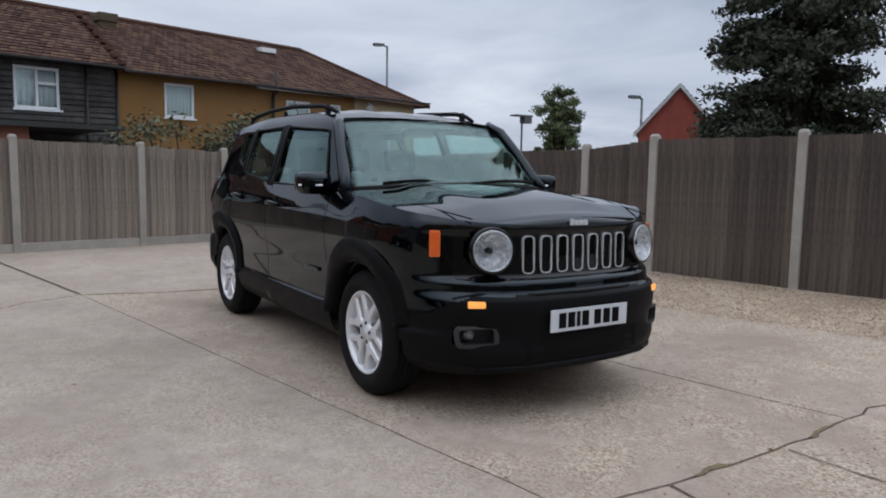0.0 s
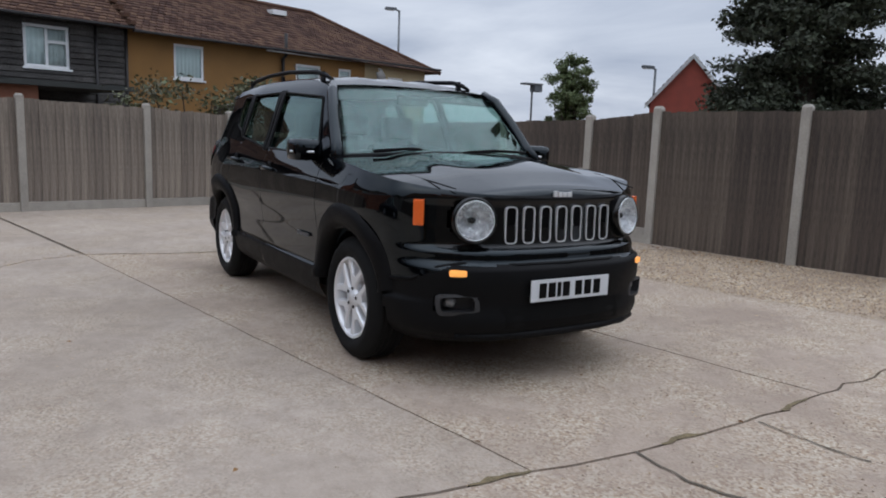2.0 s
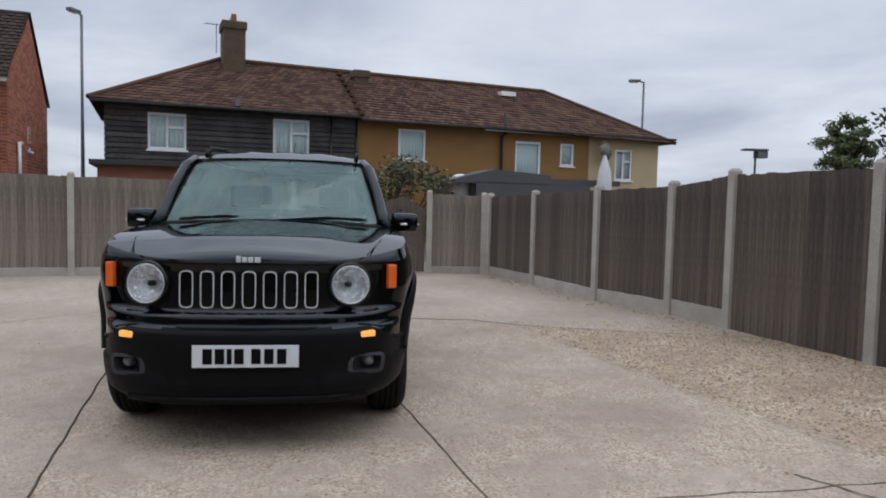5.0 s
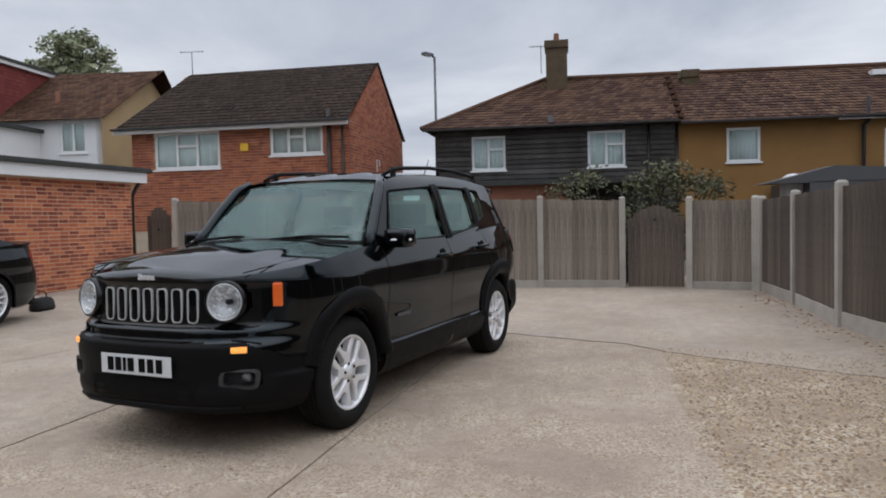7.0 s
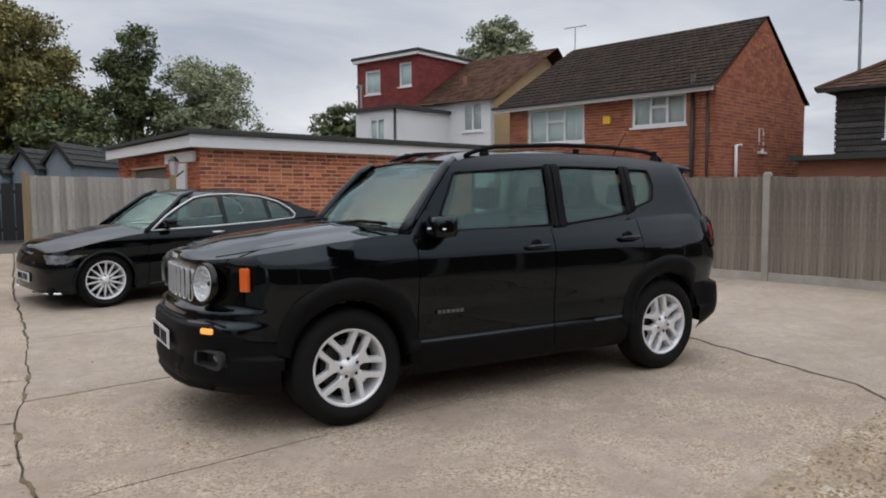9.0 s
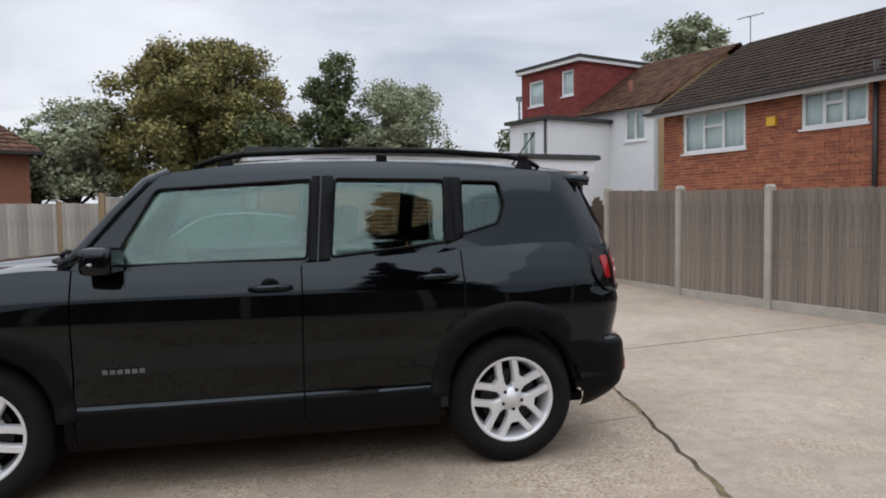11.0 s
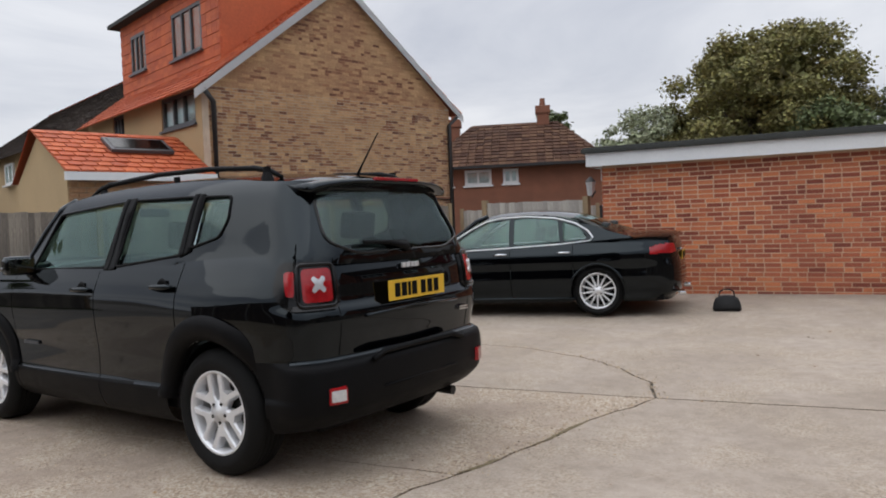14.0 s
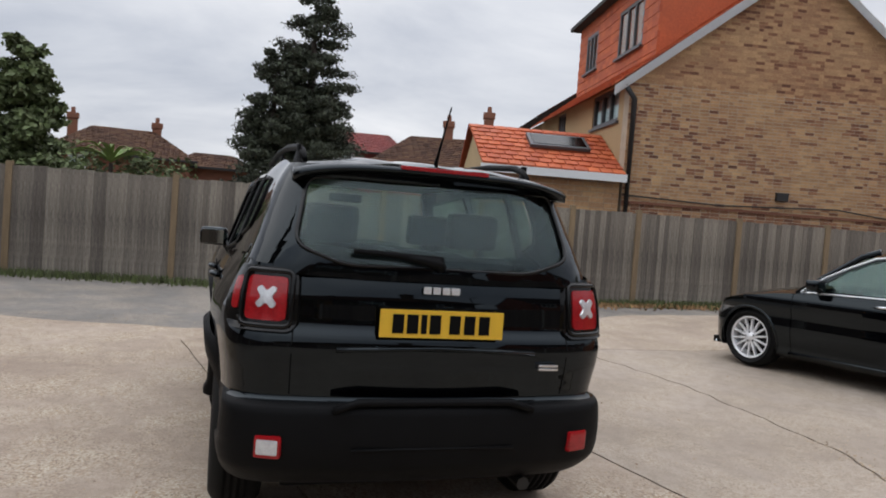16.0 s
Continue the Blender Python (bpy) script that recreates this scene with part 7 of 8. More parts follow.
# tail: lamps, plate, badges
SKIN = spline(J_PLAN, 0.01)[::-1]
SKIN = [p for p in SKIN if p.x < -1.0]
SKIN_A = [0.0]
for p, q in zip(SKIN, SKIN[1:]): SKIN_A.append(SKIN_A[-1] + (q - p).length)
def skin_point(a, z, out, side):
    """A point on the tail, at an arc length from its middle."""
    i = min(len(SKIN) - 2, max(0, next((k for k, v in enumerate(SKIN_A) if v > a), len(SKIN) - 1) - 1))
    p = SKIN[i].lerp(SKIN[i + 1], (a - SKIN_A[i]) / (SKIN_A[i + 1] - SKIN_A[i]))
    t = (SKIN[min(len(SKIN) - 1, i + 3)] - SKIN[max(0, i - 3)]).normalized()
    n = Vector((-t.y, t.x))
    if n.dot(Vector((p.x + 1.3, p.y))) < 0: n = -n
    p = p + n * (j_profile(p.x, p.y, z) + out)
    return Vector((p.x, side * p.y, z))
for s in (1, -1):
    tl = new("tail_light"); tl.parent = jeep
    def on_skin(out): return lambda u, v: skin_point(u, v, out, s)
    tl_cuts = dict(cuts=[0.9 + 0.02 * k for k in range(15)], ucuts=[0.5 + 0.02 * k for k in range(25)])
    def raised(outline, out, base, nm, mat, lab=""):
        bm = sheet(outline, [], on_skin(out), **tl_cuts)
        rim = [e for e in bm.edges if e.is_boundary]
        g = bmesh.ops.extrude_edge_only(bm, edges=rim)
        for v in g["geom"]:
            if isinstance(v, bmesh.types.BMVert): v.co -= Vector((v.co.x + 1.3, v.co.y, 0)).normalized() * (out - base)
        bmesh.ops.recalc_face_normals(bm, faces=bm.faces)
        return part(nm, bm, M[mat], tl, lab, smooth=False)
    raised(round_poly([(0.60, 0.915), (0.855, 0.915), (0.93, 1.01), (0.915, 1.160), (0.575, 1.160), (0.570, 0.945)], 0.05, 5), 0.016, -0.02, "lamp_bezel", "gloss")
    rim = densify(round_poly([(0.597, 0.934), (0.793, 0.934), (0.799, 1.145), (0.595, 1.145)], 0.03, 5), 0.03)
    bm = bmesh.new(); tube(bm, [skin_point(u, v, 0.018, s) for u, v in rim], 0.011, 8, closed=True); part("lamp_rim", bm, M["gloss"], tl, smooth=True)
    raised(round_poly([(0.618, 0.955), (0.772, 0.955), (0.778, 1.124), (0.616, 1.124)], 0.022, 4), 0.021, 0.0, "red_lens", "red_lens")
    raised(round_poly([(0.812, 0.985), (0.852, 0.99), (0.872, 1.110), (0.812, 1.115)], 0.018, 4), 0.021, 0.0, "side_reflector", "red_lens")
    arm = []
    for k in range(4):
        a_ = math.radians(45 + 90 * k)
        for da, rr in ((-0.24, 0.048), (0.24, 0.048), (math.pi / 4, 0.018)):
            arm.append((0.693 + rr * math.cos(a_ + da) * 0.95, 1.045 + rr * math.sin(a_ + da) * 1.1))
    raised(round_poly(arm, 0.012, 3), 0.028, 0.0, "reversing_lamp", "white_lens", "pale x-shaped lens")
    rf = new("rear_fog_lamp"); rf.parent = jeep; rf.matrix_basis = pose(-2.060, s * 0.655, 0.478, 0, 0, 180 - s * 20)
    bm = bmesh.new(); box(bm, -0.04, 0.016, -0.052, 0.052, -0.044, 0.044, 0.014); part("red_lens", bm, M["red_lens"], rf)
    if s > 0:
        bm = bmesh.new(); box(bm, 0.0, 0.019, -0.042, 0.042, -0.030, 0.030, 0.008); part("clear_lens", bm, M["white_lens"], rf, "clear reversing lens")
plate(jeep, -2.096, 0.970, -1, M["plate_y"], 0, "rear_number_plate")
bm = bmesh.new()
for y, w in ((0.060, 0.016), (0.020, 0.016), (-0.020, 0.016), (-0.060, 0.018)): box(bm, -2.050, -2.040, y - w, y + w, 1.086, 1.114, 0.003)
part("maker_badge", bm, M["satin"], jeep, "small silver maker badge")
bm = bmesh.new()
for z in (0.784, 0.799): box(bm, -2.085, -2.03, -0.535, -0.445, z, z + 0.011, 0.003)
part("model_badge", bm, M["chrome"], jeep, "small silver bars of a model badge").matrix_basis = pose(0.008, 0, 0)
bm = bmesh.new(); tube(bm, [(-2.072, y, 0.868 - 0.03 * abs(y)) for y in (-0.42, -0.2, 0, 0.2, 0.42)], 0.010, 8); part("tailgate_lip", bm, M["paint"], jeep, smooth=True)
for s in (1, -1):
    bm = bmesh.new(); tube(bm, [skin_point(0.585, 0.67 + 0.04 * k, -0.001, s) for k in range(13)], 0.0035, 6); part("panel_gap", bm, M["ink"], jeep)
bm = bmesh.new(); tube(bm, [(-2.112, y, 0.47) for y in (-0.34, 0.34)], 0.006, 6); tube(bm, [(-2.105, -0.42, 0.625), (-2.098, -0.32, 0.655), (-2.098, 0.32, 0.655), (-2.105, 0.42, 0.625)], 0.016, 8); part("bumper_moulding", bm, M["trim"], jeep, smooth=True)

# cabin and underside
bm = bmesh.new(); box(bm, -1.85, 1.80, -0.58, 0.58, 0.24, 0.30, 0.02); box(bm, -0.90, 0.86, -0.70, 0.70, 0.296, 0.34, 0.01); part("floor_pan", bm, M["trim"], jeep)
bm = bmesh.new(); box(bm, 0.62, 1.0, -0.72, 0.72, 0.75, 1.06, 0.06); box(bm, 0.45, 0.7, -0.7, 0.7, 0.7, 0.98, 0.06); part("dashboard", bm, M["cabin"], jeep)
bm = bmesh.new(); box(bm, -1.84, -1.35, -0.70, 0.70, 0.34, 0.95, 0.04); part("load_cover", bm, M["cabin"], jeep)
for y in (0.37, -0.37): seat(jeep, -0.12, y, 0.48)
seat(jeep, -0.95, 0, 0.50, wide=1.2)
bm = bmesh.new(); tube(bm, [(0.42 + 0.05 * math.sin(a), -0.37 + 0.18 * math.cos(a), 0.98 + 0.17 * math.sin(a)) for a in [2 * math.pi * k / 24 for k in range(24)]], 0.014, 8, closed=True); part("steering_wheel", bm, M["cabin"], jeep, smooth=True)
for s in (1, -1):
    bm = bmesh.new(); box(bm, -1.0, 0.85, s * 0.74, s * 0.80, 0.32, 1.06, 0.02); part("door_lining", bm, M["cabin"], jeep)
bm = bmesh.new(); box(bm, 1.0, 1.75, -0.5, 0.5, 0.3, 0.95, 0.05); part("engine_bay", bm, M["ink"], jeep)
bm = bmesh.new(); tube(bm, [(-1.5, -0.45, 0.28), (-2.0, -0.45, 0.27)], 0.03, 8); part("exhaust", bm, M["dark_metal"], jeep)

# -- black saloon by the garage --
merc = thing("saloon_car", "glossy black saloon car parked beside the brick garage", "car", pose(0.662, -6.133, 0.046, -1.3, 0.7, 13.0))
S_PLAN = [(2.15, 0), (2.145, 0.25), (2.12, 0.45), (2.065, 0.62), (1.98, 0.74), (1.87, 0.82), (1.65, 0.86), (1.42, 0.872), (0.9, 0.868), (0.2, 0.872), (-0.6, 0.875), (-1.42, 0.872), (-1.75, 0.85), (-2.0, 0.79), (-2.18, 0.68), (-2.27, 0.50), (-2.30, 0.25), (-2.31, 0)]
S_SIDE = [(0.16, -0.12), (0.22, -0.03), (0.28, -0.03), (0.36, -0.01), (0.50, 0.008), (0.62, 0.0), (0.72, 0.016), (0.80, 0.014), (0.88, -0.015), (0.96, -0.05)]
S_FRONT = [(0.16, -0.12), (0.22, 0.02), (0.34, 0.03), (0.50, 0.03), (0.62, 0.0), (0.70, -0.05), (0.76, -0.12), (0.9, -0.3)]
S_REAR = [(0.20, -0.12), (0.28, -0.02), (0.42, 0.02), (0.60, 0.015), (0.72, -0.01), (0.86, -0.03), (0.95, -0.06)]


def s_profile(x, y, z):
    s = lerp_table(S_SIDE, z)
    if x > 1.5:
        w = smooth01(1.80, 2.12, x); s = s * (1 - w) + lerp_table(S_FRONT, z) * w
    if x < -1.6:
        w = smooth01(-1.9, -2.2, x); s = s * (1 - w) + lerp_table(S_REAR, z) * w
    return s


S_TOP = [(-2.31, 0.975), (-1.9, 1.005), (-1.3, 0.985), (-0.5, 0.93), (0.6, 0.895), (1.0, 0.880), (1.5, 0.818), (1.95, 0.715), (2.31, 0.63)]


def s_class(x, y, z, side):
    s = "_left" if side > 0 else "_right"
    if x > 1.66 and 0.555 < z < 0.655 and 0.47 < abs(y) and x < 2.09 and z > 0.555 + 0.10 * smooth01(1.98, 1.70, x): return "headlight" + s
    if x < -1.95 and 0.785 < z < 0.91 and abs(y) > 0.50 and z < 0.905 - 0.06 * smooth01(-2.1, -1.85, x): return "tail_light" + s
    if x > 1.45: return "front_bumper" if z < 0.57 or x > 2.03 else "front_wing" + s
    if x < -1.45: return "rear_bumper" if z < 0.62 or abs(y) < 0.4 else "rear_quarter" + s
    if z < 0.27: return "sill" + s
    if x > 0.98: return "front_wing" + s
    if x > -0.12: return "front_door" + s
    if x > -0.98: return "rear_door" + s
    return "rear_quarter" + s


meshes, s_edge = belt_surface(S_PLAN, s_profile, lambda x: 0.17, lambda x, y: lerp_table(S_TOP, x), (1.50, -1.28), 0.348, (0.98, -0.12, -0.98), s_class, 0.025, 64, 0.325)
for key in sorted(meshes):
    nm = key.replace("_left", "").replace("_right", "")
    part(nm, meshes[key], M[{"headlight": "headlamp", "tail_light": "red_lens"}.get(nm, "merc_paint")], merc, {"tail_light": "red wraparound tail light"}.get(nm, ""), smooth=True)
part("bonnet", deck([e for e in s_edge if e[0] > 0.85], 0.075, 18, 0.85), M["merc_paint"], merc, smooth=True)
part("boot_lid", deck([e for e in s_edge if e[0] < -1.45], 0.06, 18, None, -1.45), M["merc_paint"], merc, smooth=True)
S_YG = [(0.86, 0.83), (0.95, 0.80), (1.1, 0.735), (1.25, 0.665), (1.34, 0.61), (1.40, 0.54)]
sy = lambda z: lerp_table(S_YG, z)
SO = [(1.02, 0.87), (0.85, 0.955), (0.55, 1.16), (0.30, 1.30), (0.12, 1.345), (-0.3, 1.36), (-0.75, 1.325), (-1.1, 1.235), (-1.45, 1.10), (-1.80, 1.00), (-1.8, 0.96), (-1.0, 0.93), (0, 0.88)]
SF = round_poly([(0.80, 0.935), (0.50, 1.155), (0.24, 1.285), (-0.08, 1.318), (-0.10, 0.945)], 0.035)
SR = round_poly([(-0.16, 0.948), (-0.15, 1.32), (-0.55, 1.315), (-0.76, 1.27), (-0.80, 0.975)], 0.035)
SQ = round_poly([(-0.85, 0.98), (-0.82, 1.25), (-1.02, 1.18), (-1.16, 1.06), (-1.14, 1.0)], 0.03)
scuts = [0.9 + 0.05 * k for k in range(10)]
for s in (1, -1):
    part("window_surround", sheet(SO, [SF, SR, SQ], lambda u, v: Vector((u, s * sy(v), v)), scuts, 0.0), M["merc_paint"], merc, smooth=True)
    for g, nm in ((SF, "front_side_window"), (SR, "rear_side_window"), (SQ, "quarter_window")):
        cx, cz = sum(p[0] for p in g) / len(g), sum(p[1] for p in g) / len(g)
        w = part(nm, sheet([(cx + (p[0] - cx) * 1.06, cz + (p[1] - cz) * 1.06) for p in g], [], lambda u, v: Vector((u, s * (sy(v) - 0.015), v)), scuts, 0.003), M["car_glass"], merc, smooth=True); w.visible_shadow = False
    line = [(0.92, 0.905), (0.70, 1.075), (0.48, 1.20), (0.26, 1.305), (0.05, 1.338), (-0.3, 1.345), (-0.72, 1.305), (-1.0, 1.225), (-1.17, 1.12), (-1.24, 1.03), (-1.20, 0.985), (-0.8, 0.955), (0.0, 0.925), (0.85, 0.905)]
    bm = bmesh.new(); tube(bm, [(u, s * (sy(v) + 0.004), v) for u, v in line], 0.011, 6, closed=True); part("chrome_window_strip", bm, M["satin"], merc, "bright chrome window line", smooth=True)
    for x in (0.02, -0.86):
        bm = bmesh.new(); tube(bm, [(x - 0.10, s * 0.878, 0.845), (x, s * 0.905, 0.85), (x + 0.10, s * 0.878, 0.845)], 0.013, 8); part("door_handle", bm, M["chrome"], merc, smooth=True)
    mr = new("door_mirror"); mr.parent = merc; mr.matrix_basis = pose(0.70, s * 0.90, 0.99)
    bm = bmesh.new(); box(bm, -0.06, 0.075, -0.09, 0.09, -0.05, 0.065, 0.04); part("mirror_shell", bm, M["merc_paint"], mr, smooth=True)
    bm = bmesh.new(); tube(bm, [(0.02, s * -0.11, -0.08), (0.0, s * -0.02, -0.03)], 0.025, 8); part("mirror_arm", bm, M["trim"], mr)
    bm = bmesh.new(); tube(bm, [(1.0, s * 0.845, 0.235), (-1.0, s * 0.848, 0.235)], 0.018, 8); part("side_skirt", bm, M["merc_paint"], merc, smooth=True)
    for cx in (1.50, -1.28):
        bm = bmesh.new(); ring_flare(bm, cx, 0.325, lambda x, z: 0.872 + s_profile(max(-1.6, min(1.6, x)), 0.87, z) - 0.1 * max(0, abs(x) - 1.6) ** 1.2, s, 0.342, 0.372, -14, 194, 0.008, 26); part("wheel_arch", bm, M["merc_paint"], merc, smooth=True)
        bm = bmesh.new()
        rr = [[bm.verts.new((cx + 0.36 * math.cos(a), s * yy, 0.325 + 0.36 * math.sin(a))) for yy in (0.86, 0.5)] for a in [math.radians(-20 + 220 * k / 20) for k in range(21)]]
        for A, B in zip(rr, rr[1:]): bm.faces.new((A[0], A[1], B[1], B[0]))
        part("wheel_arch_liner", bm, M["trim"], merc)
        wheel(merc, cx, s * 0.848, 0.33, s, 0.33, 0.238, 14, 0.225, spin=9)
    bm = bmesh.new(); tube(bm, [(2.17, s * 0.30, 0.20), (2.12, s * 0.60, 0.20), (1.99, s * 0.78, 0.205)], 0.012, 6); part("chrome_splitter", bm, M["chrome"], merc, smooth=True)
    bm = bmesh.new(); box(bm, -2.36, -2.26, s * 0.38, s * 0.60, 0.225, 0.285, 0.02); part("exhaust_tip", bm, M["chrome"], merc)
S_MID = [(-1.78, 1.01), (-1.45, 1.145), (-1.2, 1.25), (-0.95, 1.335), (-0.6, 1.395), (-0.3, 1.415), (0.1, 1.41), (0.35, 1.375), (0.45, 1.35)]
S_EDGE = [(-1.80, 0.995), (-1.45, 1.102), (-1.1, 1.237), (-0.75, 1.327), (-0.3, 1.362), (0.12, 1.347), (0.30, 1.302)]
top = {}
grid = []
for i in range(56):
    x = 0.44 - 2.20 * i / 55
    r = []
    for k in range(-14, 15):
        f = k / 14
        xx = x - 0.15 * f * f * smooth01(-0.2, 0.44, x)
        xe = x - 0.15 * smooth01(-0.2, 0.44, x)
        ze = lerp_table(S_EDGE, xe) + 0.003
        r.append((xx, f * sy(ze), ze + (lerp_table(S_MID, x) - ze) * (1 - abs(f) ** 2.6)))
    grid.append((x, r))
for (x, A), (x2, B) in zip(grid, grid[1:]):
    for k in range(28):
        f = abs(k - 13.5) / 14
        nm = "roof" if x2 > -1.0 else "rear_window" if -1.62 < x2 and f < 0.86 else "rear_deck" if f < 0.86 else "rear_pillar_left" if k > 13 else "rear_pillar_right"
        bm, vc = top.setdefault(nm, (bmesh.new(), {}))
        vs = []
        for q in (A[k], B[k], B[k + 1], A[k + 1]):
            if q not in vc: vc[q] = bm.verts.new(q)
            vs.append(vc[q])
        bm.faces.new(vs)
for nm, (bm, vc) in top.items():
    bmesh.ops.recalc_face_normals(bm, faces=bm.faces)
    ob = part(nm.replace("_left", "").replace("_right", ""), bm, M["car_glass"] if nm == "rear_window" else M["merc_paint"], merc, smooth=True)
    ob.visible_shadow = nm != "rear_window"
w = part("windscreen", screen((1.10, 0.76, 0.915, 0.22, 0.03), (0.42, 0.56, 1.365, 0.06, 0.045)), M["screen_glass"], merc, smooth=True); w.visible_shadow = False
for s in (1, -1):
    bm = bmesh.new(); tube(bm, [(0.98, s * 0.80, 0.885), (0.7, s * 0.715, 1.10), (0.42, s * 0.60, 1.315), (0.25, s * 0.575, 1.375)], 0.032, 8); part("windscreen_pillar", bm, M["merc_paint"], merc, smooth=True)
bm = bmesh.new()
for k in range(2): box(bm, 2.12, 2.16, -0.36, 0.36, 0.46 + 0.075 * k, 0.49 + 0.075 * k, 0.01)
part("front_grille", bm, M["chrome"], merc)
plate(merc, 2.195, 0.37, 1, M["plate_w"], 0, "front_number_plate"); plate(merc, -2.31, 0.72, -1, M["plate_y"], 0, "rear_number_plate")
bm = bmesh.new(); box(bm, -2.315, -2.285, -0.33, 0.33, 0.80, 0.825, 0.008); part("boot_trim", bm, M["chrome"], merc)
bm = bmesh.new(); tube(bm, [(-2.20 - 0.07 * (1 - (k / 6) ** 2), 0.10 * k, 1.012 - 0.02 * (k / 6) ** 2) for k in range(-6, 7)], 0.014, 8); part("boot_spoiler", bm, M["merc_paint"], merc)
bm = bmesh.new(); box(bm, -2.1, 2.1, -0.70, 0.70, 0.18, 0.26, 0.02); box(bm, -1.6, 1.0, -0.70, 0.70, 0.26, 0.5, 0.02); part("floor_pan", bm, M["trim"], merc)
bm = bmesh.new(); box(bm, 0.6, 1.0, -0.7, 0.7, 0.6, 0.87, 0.05); part("dashboard", bm, M["cabin"], merc)
for y in (0.36, -0.36): seat(merc, -0.05, y, 0.26)
seat(merc, -0.95, 0, 0.28, wide=1.15)

# -- holdall on the ground --
bag = thing("holdall_bag", "small black nylon holdall with a looped handle", "bag", pose(-2.15, -6.55, rise(-6.55), 0, 0, 14) @ Matrix.Scale(0.86, 4))
bm = bmesh.new()
prof = [(-0.20, 0.0), (0.20, 0.0), (0.205, 0.06), (0.18, 0.15), (0.14, 0.215), (0.0, 0.235), (-0.14, 0.215), (-0.18, 0.15), (-0.205, 0.06)]
prism(bm, prof, "y", -0.11, 0.11)
bmesh.ops.bevel(bm, geom=list(bm.edges), offset=0.022, segments=2, affect="EDGES")
part("bag_body", bm, M["nylon"], bag, smooth=True)
bm = bmesh.new(); tube(bm, [(-0.11, 0.0, 0.20), (-0.10, 0.0, 0.29), (-0.04, 0.0, 0.325), (0.04, 0.0, 0.325), (0.10, 0.0, 0.29), (0.11, 0.0, 0.20)], 0.011, 8); part("handle", bm, M["nylon"], bag, smooth=True)
bm = bmesh.new(); tube(bm, [(-0.19, -0.112, 0.13), (0.19, -0.112, 0.13)], 0.006, 6); part("zip", bm, M["dark_metal"], bag)

# -- small things about the yard --
wl_ = thing("wall_lantern", "small black wall lantern on the garage corner", "lantern", pose(0.46, -8.30, 1.80) @ Matrix.Scale(1.15, 4))
bm = bmesh.new(); tube(bm, [(-0.12, 0.1, -0.02), (-0.03, 0.03, -0.1), (0.0, 0.0, -0.08)], 0.012, 6); part("bracket", bm, M["pipe"], wl_)
bm = bmesh.new(); cylinder(bm, (0, 0, -0.08), (0, 0, 0.12), 0.05, 0.075, 8); part("lantern_glass", bm, M["white_lens"], wl_)
bm = bmesh.new(); cylinder(bm, (0, 0, 0.12), (0, 0, 0.2), 0.09, 0.015, 8); part("cap", bm, M["pipe"], wl_)
bpost = thing("marker_post", "short white post on the verge", "post", pose(2.62, -10.2, 0.108) @ Matrix.Scale(0.9, 4))
bm = bmesh.new(); box(bm, -0.05, 0.05, -0.05, 0.05, 0, 0.75, 0.01); part("post_body", bm, M["upvc"], bpost)
mg = thing("metal_gate", "black metal gate beyond the lane", "gate", pose(5.45, -20.3, 0.11, 0, 0, 178) @ Matrix.Diagonal((1.6, 1.6, 1.22, 1)))
for k in range(9):
    bm = bmesh.new(); box(bm, k * 0.22, k * 0.22 + 0.2, -0.02, 0.02, -0.03, 1.35, 0.004); part("gate_board", bm, M["dark_gate"], mg)
bm = bmesh.new(); box(bm, -0.05, 2.0, 0.02, 0.05, 0.2, 0.28); box(bm, -0.05, 2.0, 0.02, 0.05, 1.1, 1.18); part("gate_frame", bm, M["dark_gate"], mg)


def scatter(name, label, cat, n, area, mat, size, seed, z=0.004, blades=False, lift=0.0):
    rng = np.random.default_rng(seed)
    V, F = [], []
    for i in range(n):
        x, y = area(rng)
        a = rng.uniform(0, 6.28); s = size * rng.uniform(0.5, 1.4)
        k = len(V)
        if blades:
            dx, dy = math.cos(a) * s * 0.12, math.sin(a) * s * 0.12
            tx, ty = rng.uniform(-0.5, 0.5) * s, rng.uniform(-0.5, 0.5) * s
            V += [(x - dx, y - dy, 0), (x + dx, y + dy, 0), (x + tx, y + ty, s)]
            F.append((k, k + 1, k + 2))
        else:
            c, d = math.cos(a) * s, math.sin(a) * s
            h = rng.uniform(0, 0.6) * s
            V += [(x - c, y - d, z), (x + d * 0.5, y - c * 0.5, z + h), (x + c, y + d, z + lift), (x - d * 0.5, y + c * 0.5, z)]
            F.append((k, k + 1, k + 2, k + 3))
    V = [(x, y, h + rise(y)) for x, y, h in V]
    me = bpy.data.meshes.new(name); me.from_pydata(V, [], F); me.materials.append(M[mat]); me.update()
    return tagged(new(name, me), label, cat, kind="stuff")


def along(posts, off, spread):
    P = [Vector(p[:2]) for p in posts]
    L = [(b - a).length for a, b in zip(P, P[1:])]
    def f(rng):
        t = rng.uniform(0, sum(L))
        for a, b, l in zip(P, P[1:], L):
            if t <= l:
                d = (b - a) / l
                o = off + abs(rng.normal()) * spread
                return tuple(a + d * t + Vector((d.y, -d.x)) * o)
            t -= l
        return tuple(P[-1])
    return f


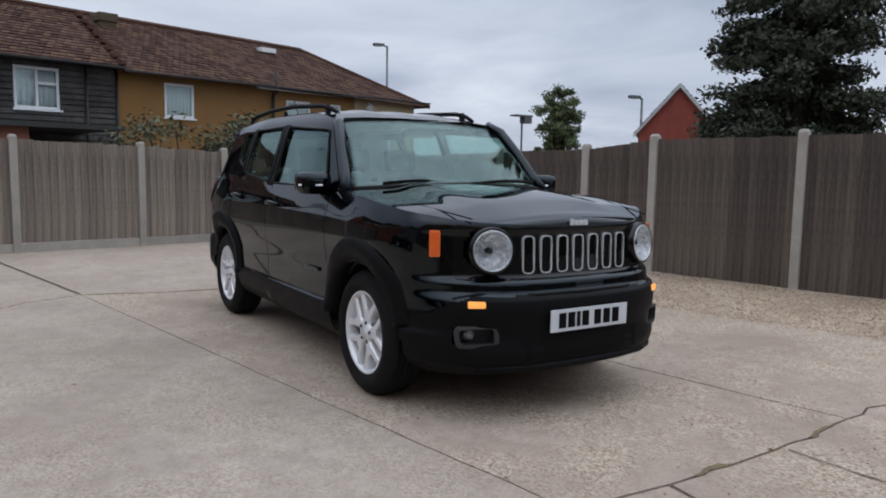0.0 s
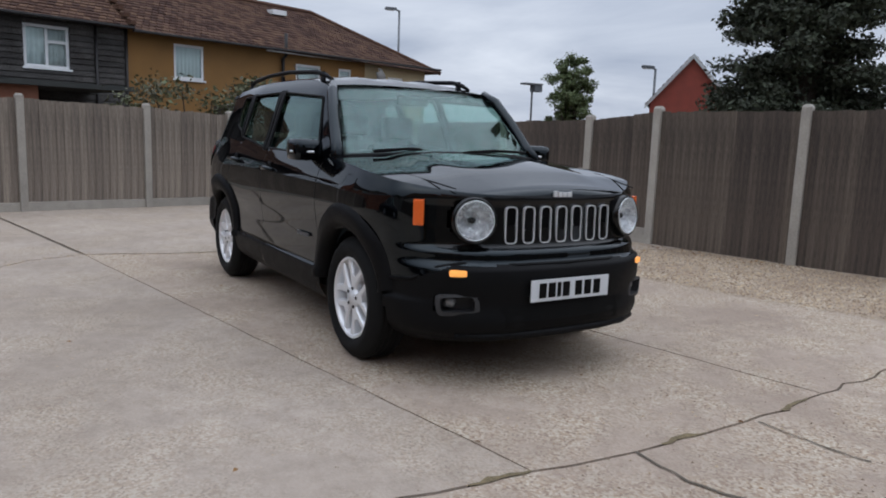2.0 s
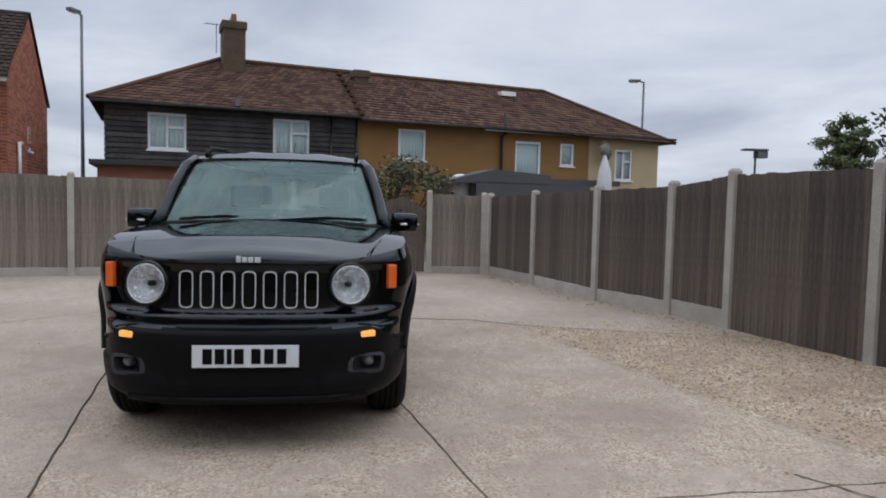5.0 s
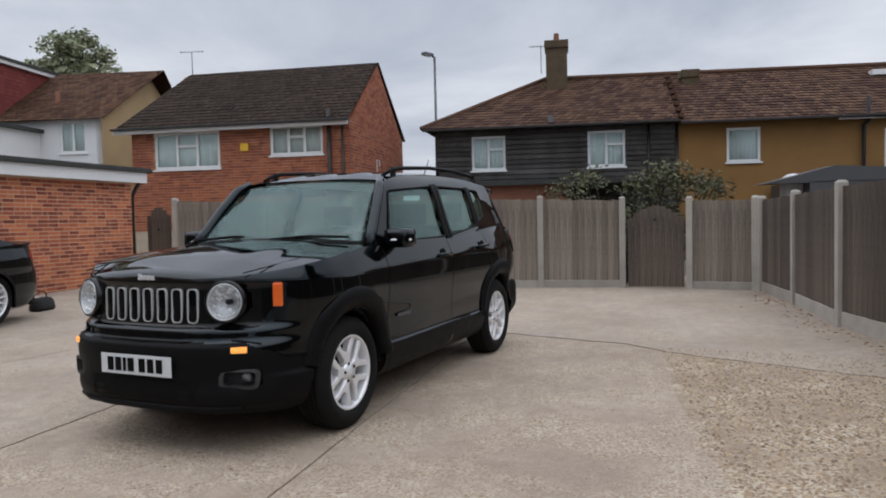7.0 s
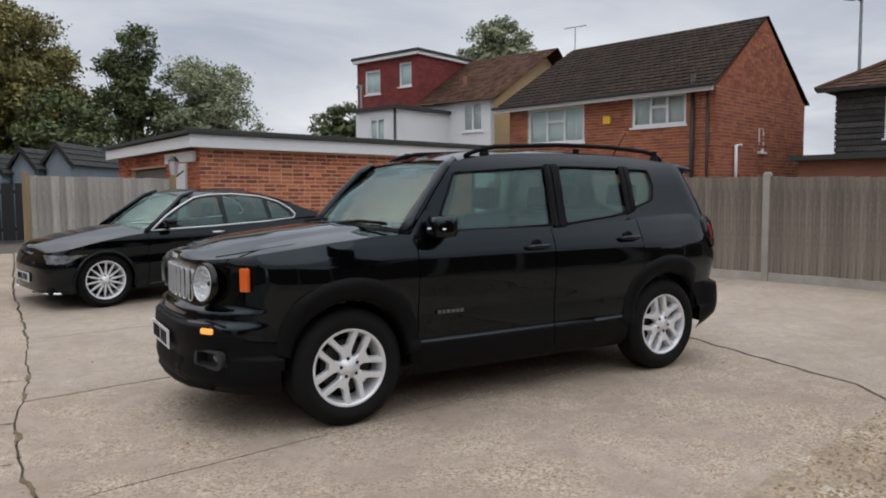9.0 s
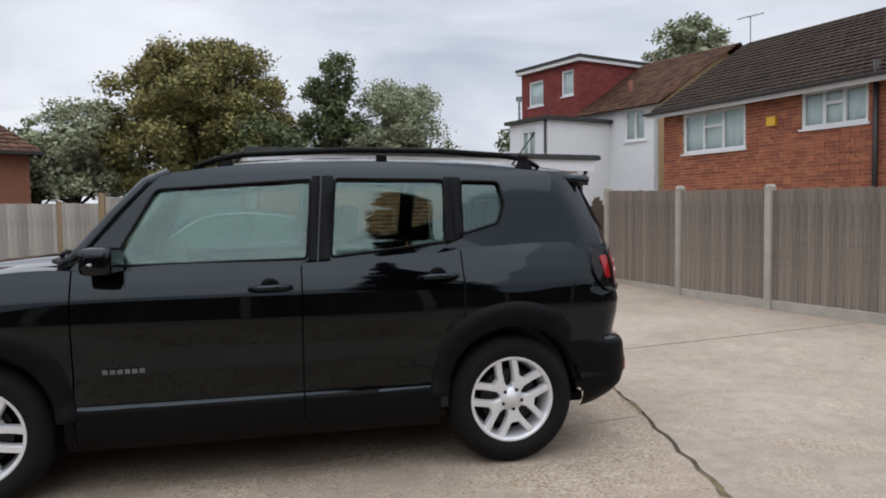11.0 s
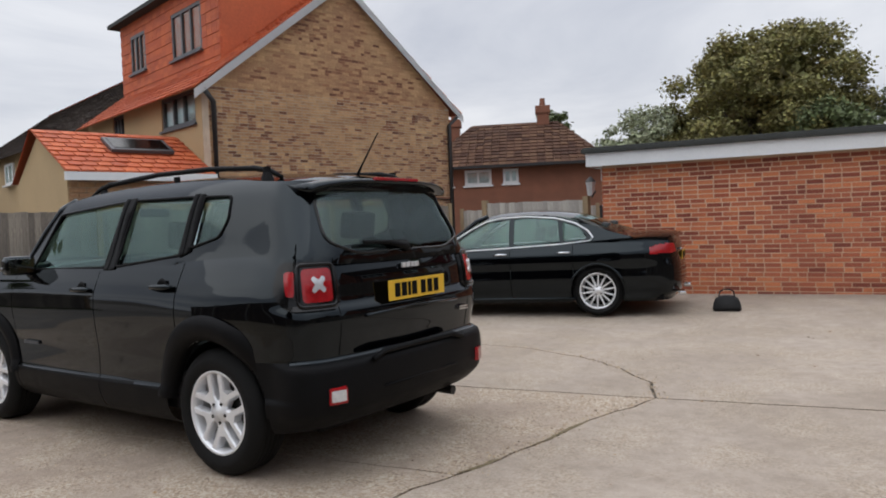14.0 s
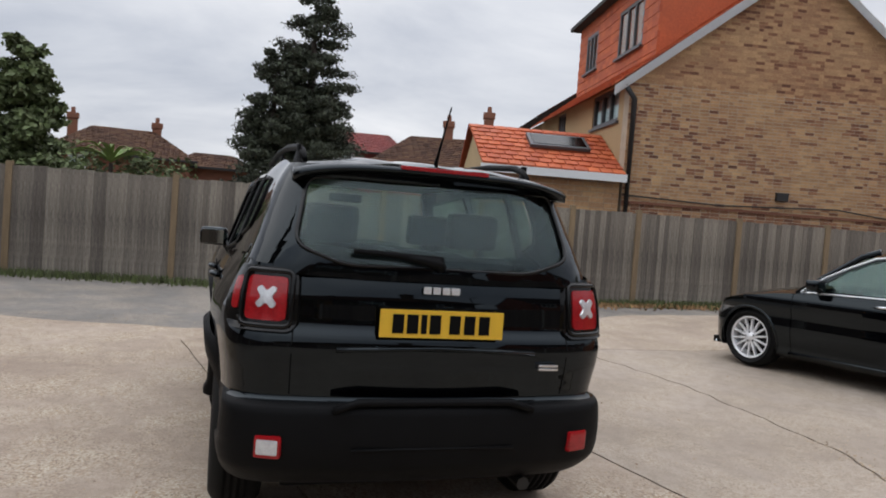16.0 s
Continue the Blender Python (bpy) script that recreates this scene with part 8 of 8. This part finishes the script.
scatter("grass_verge", "tufts of green grass along the old fence", "grass", 11000, along(EAST, 0.04, 0.26), "grass", 0.10, 1, blades=True)
scatter("fallen_leaves", "dry brown leaves along the fence foot", "leaves", 380, along(RIGHT[:6], 0.06, 0.22), "leaf_litter", 0.022, 2)
scatter("fallen_leaves", "heap of dry brown leaves by the old fence", "leaves", 3600, along(EAST[6:9], 0.12, 0.24), "leaf_litter", 0.045, 3, lift=0.05)
scatter("yard_litter", "scattered dry leaves and grit", "leaves", 260, lambda r: (r.uniform(-6.5, 5), r.uniform(-6, 4)), "leaf_litter", 0.012, 4)


def pebbles(name, label, n, area, mat, lo, hi, seed):
    rng = np.random.default_rng(seed)
    V, F = [], []
    for i in range(n):
        x, y = area(rng)
        r = rng.uniform(lo, hi)
        a = rng.uniform(0, 6.28)
        k = len(V)
        for q in range(4):
            rr = r * rng.uniform(0.7, 1.2)
            V.append((x + rr * math.cos(a + q * 1.57), y + rr * math.sin(a + q * 1.57), 0.0))
        V.append((x + rng.uniform(-0.2, 0.2) * r, y + rng.uniform(-0.2, 0.2) * r, r * rng.uniform(0.5, 0.9)))
        F += [(k, k + 1, k + 4), (k + 1, k + 2, k + 4), (k + 2, k + 3, k + 4), (k + 3, k, k + 4)]
    me = bpy.data.meshes.new(name); me.from_pydata(V, [], F); me.materials.append(M[mat]); me.update()
    return tagged(new(name, me), label, "gravel", kind="stuff")


def in_gravel(r):
    while True:
        x, y = r.uniform(-2.0, 3.0), r.uniform(2.0, 6.4)
        if y > 2.70 + 0.24 * x and y < 4.85 + 0.22 * x: return x, y
M["stone"] = material("loose_stone", (0.40, 0.30, 0.20), 0.9, 0, 0.4, 8, 60, 0, island=0.45)
pebbles("gravel", "loose tan gravel along the fence", 9000, in_gravel, "stone", 0.006, 0.017, 5)
pebbles("grit", "loose grit on the concrete", 5000, lambda r: (r.uniform(-3.5, 4.5), r.uniform(-4, 4)), "stone", 0.003, 0.008, 6)
pebbles("grit", "grit collected along the crack", 700, lambda r: (lambda p: (p[0] + r.normal() * 0.05, p[1] + r.normal() * 0.05))((wc_a + wc_d)[r.integers(0, len(wc_a) + 18)]), "stone", 0.004, 0.012, 7)

# -- bricks of the garage's long wall: single pieces where the camera looks at it, the rest joined --
brick_cache = {}
random.Random(3).shuffle(gbr)
near = [r for r in gbr if 2.2 < (r[0] + r[1]) / 2 < 4.3][:300]
rest = [r for r in gbr if r not in set(near)]
for (a, b, y0, y1, z0, z1) in near:
    key = (round(b - a, 3), round(z1 - z0, 3))
    if key not in brick_cache:
        bm = bmesh.new(); box(bm, 0, key[0], -0.005, 0.01, 0, key[1]); brick_cache[key] = mesh_of("brick", bm, M["brick_red"])
    ob = new("brick", brick_cache[key]); ob.parent = garage
    ob.matrix_basis = pose(a, random.Random(a + z0).uniform(-0.0015, 0.0015), z0)
tagged(boxes("brick_face", rest, M["brick_red"], garage), kind="stuff")
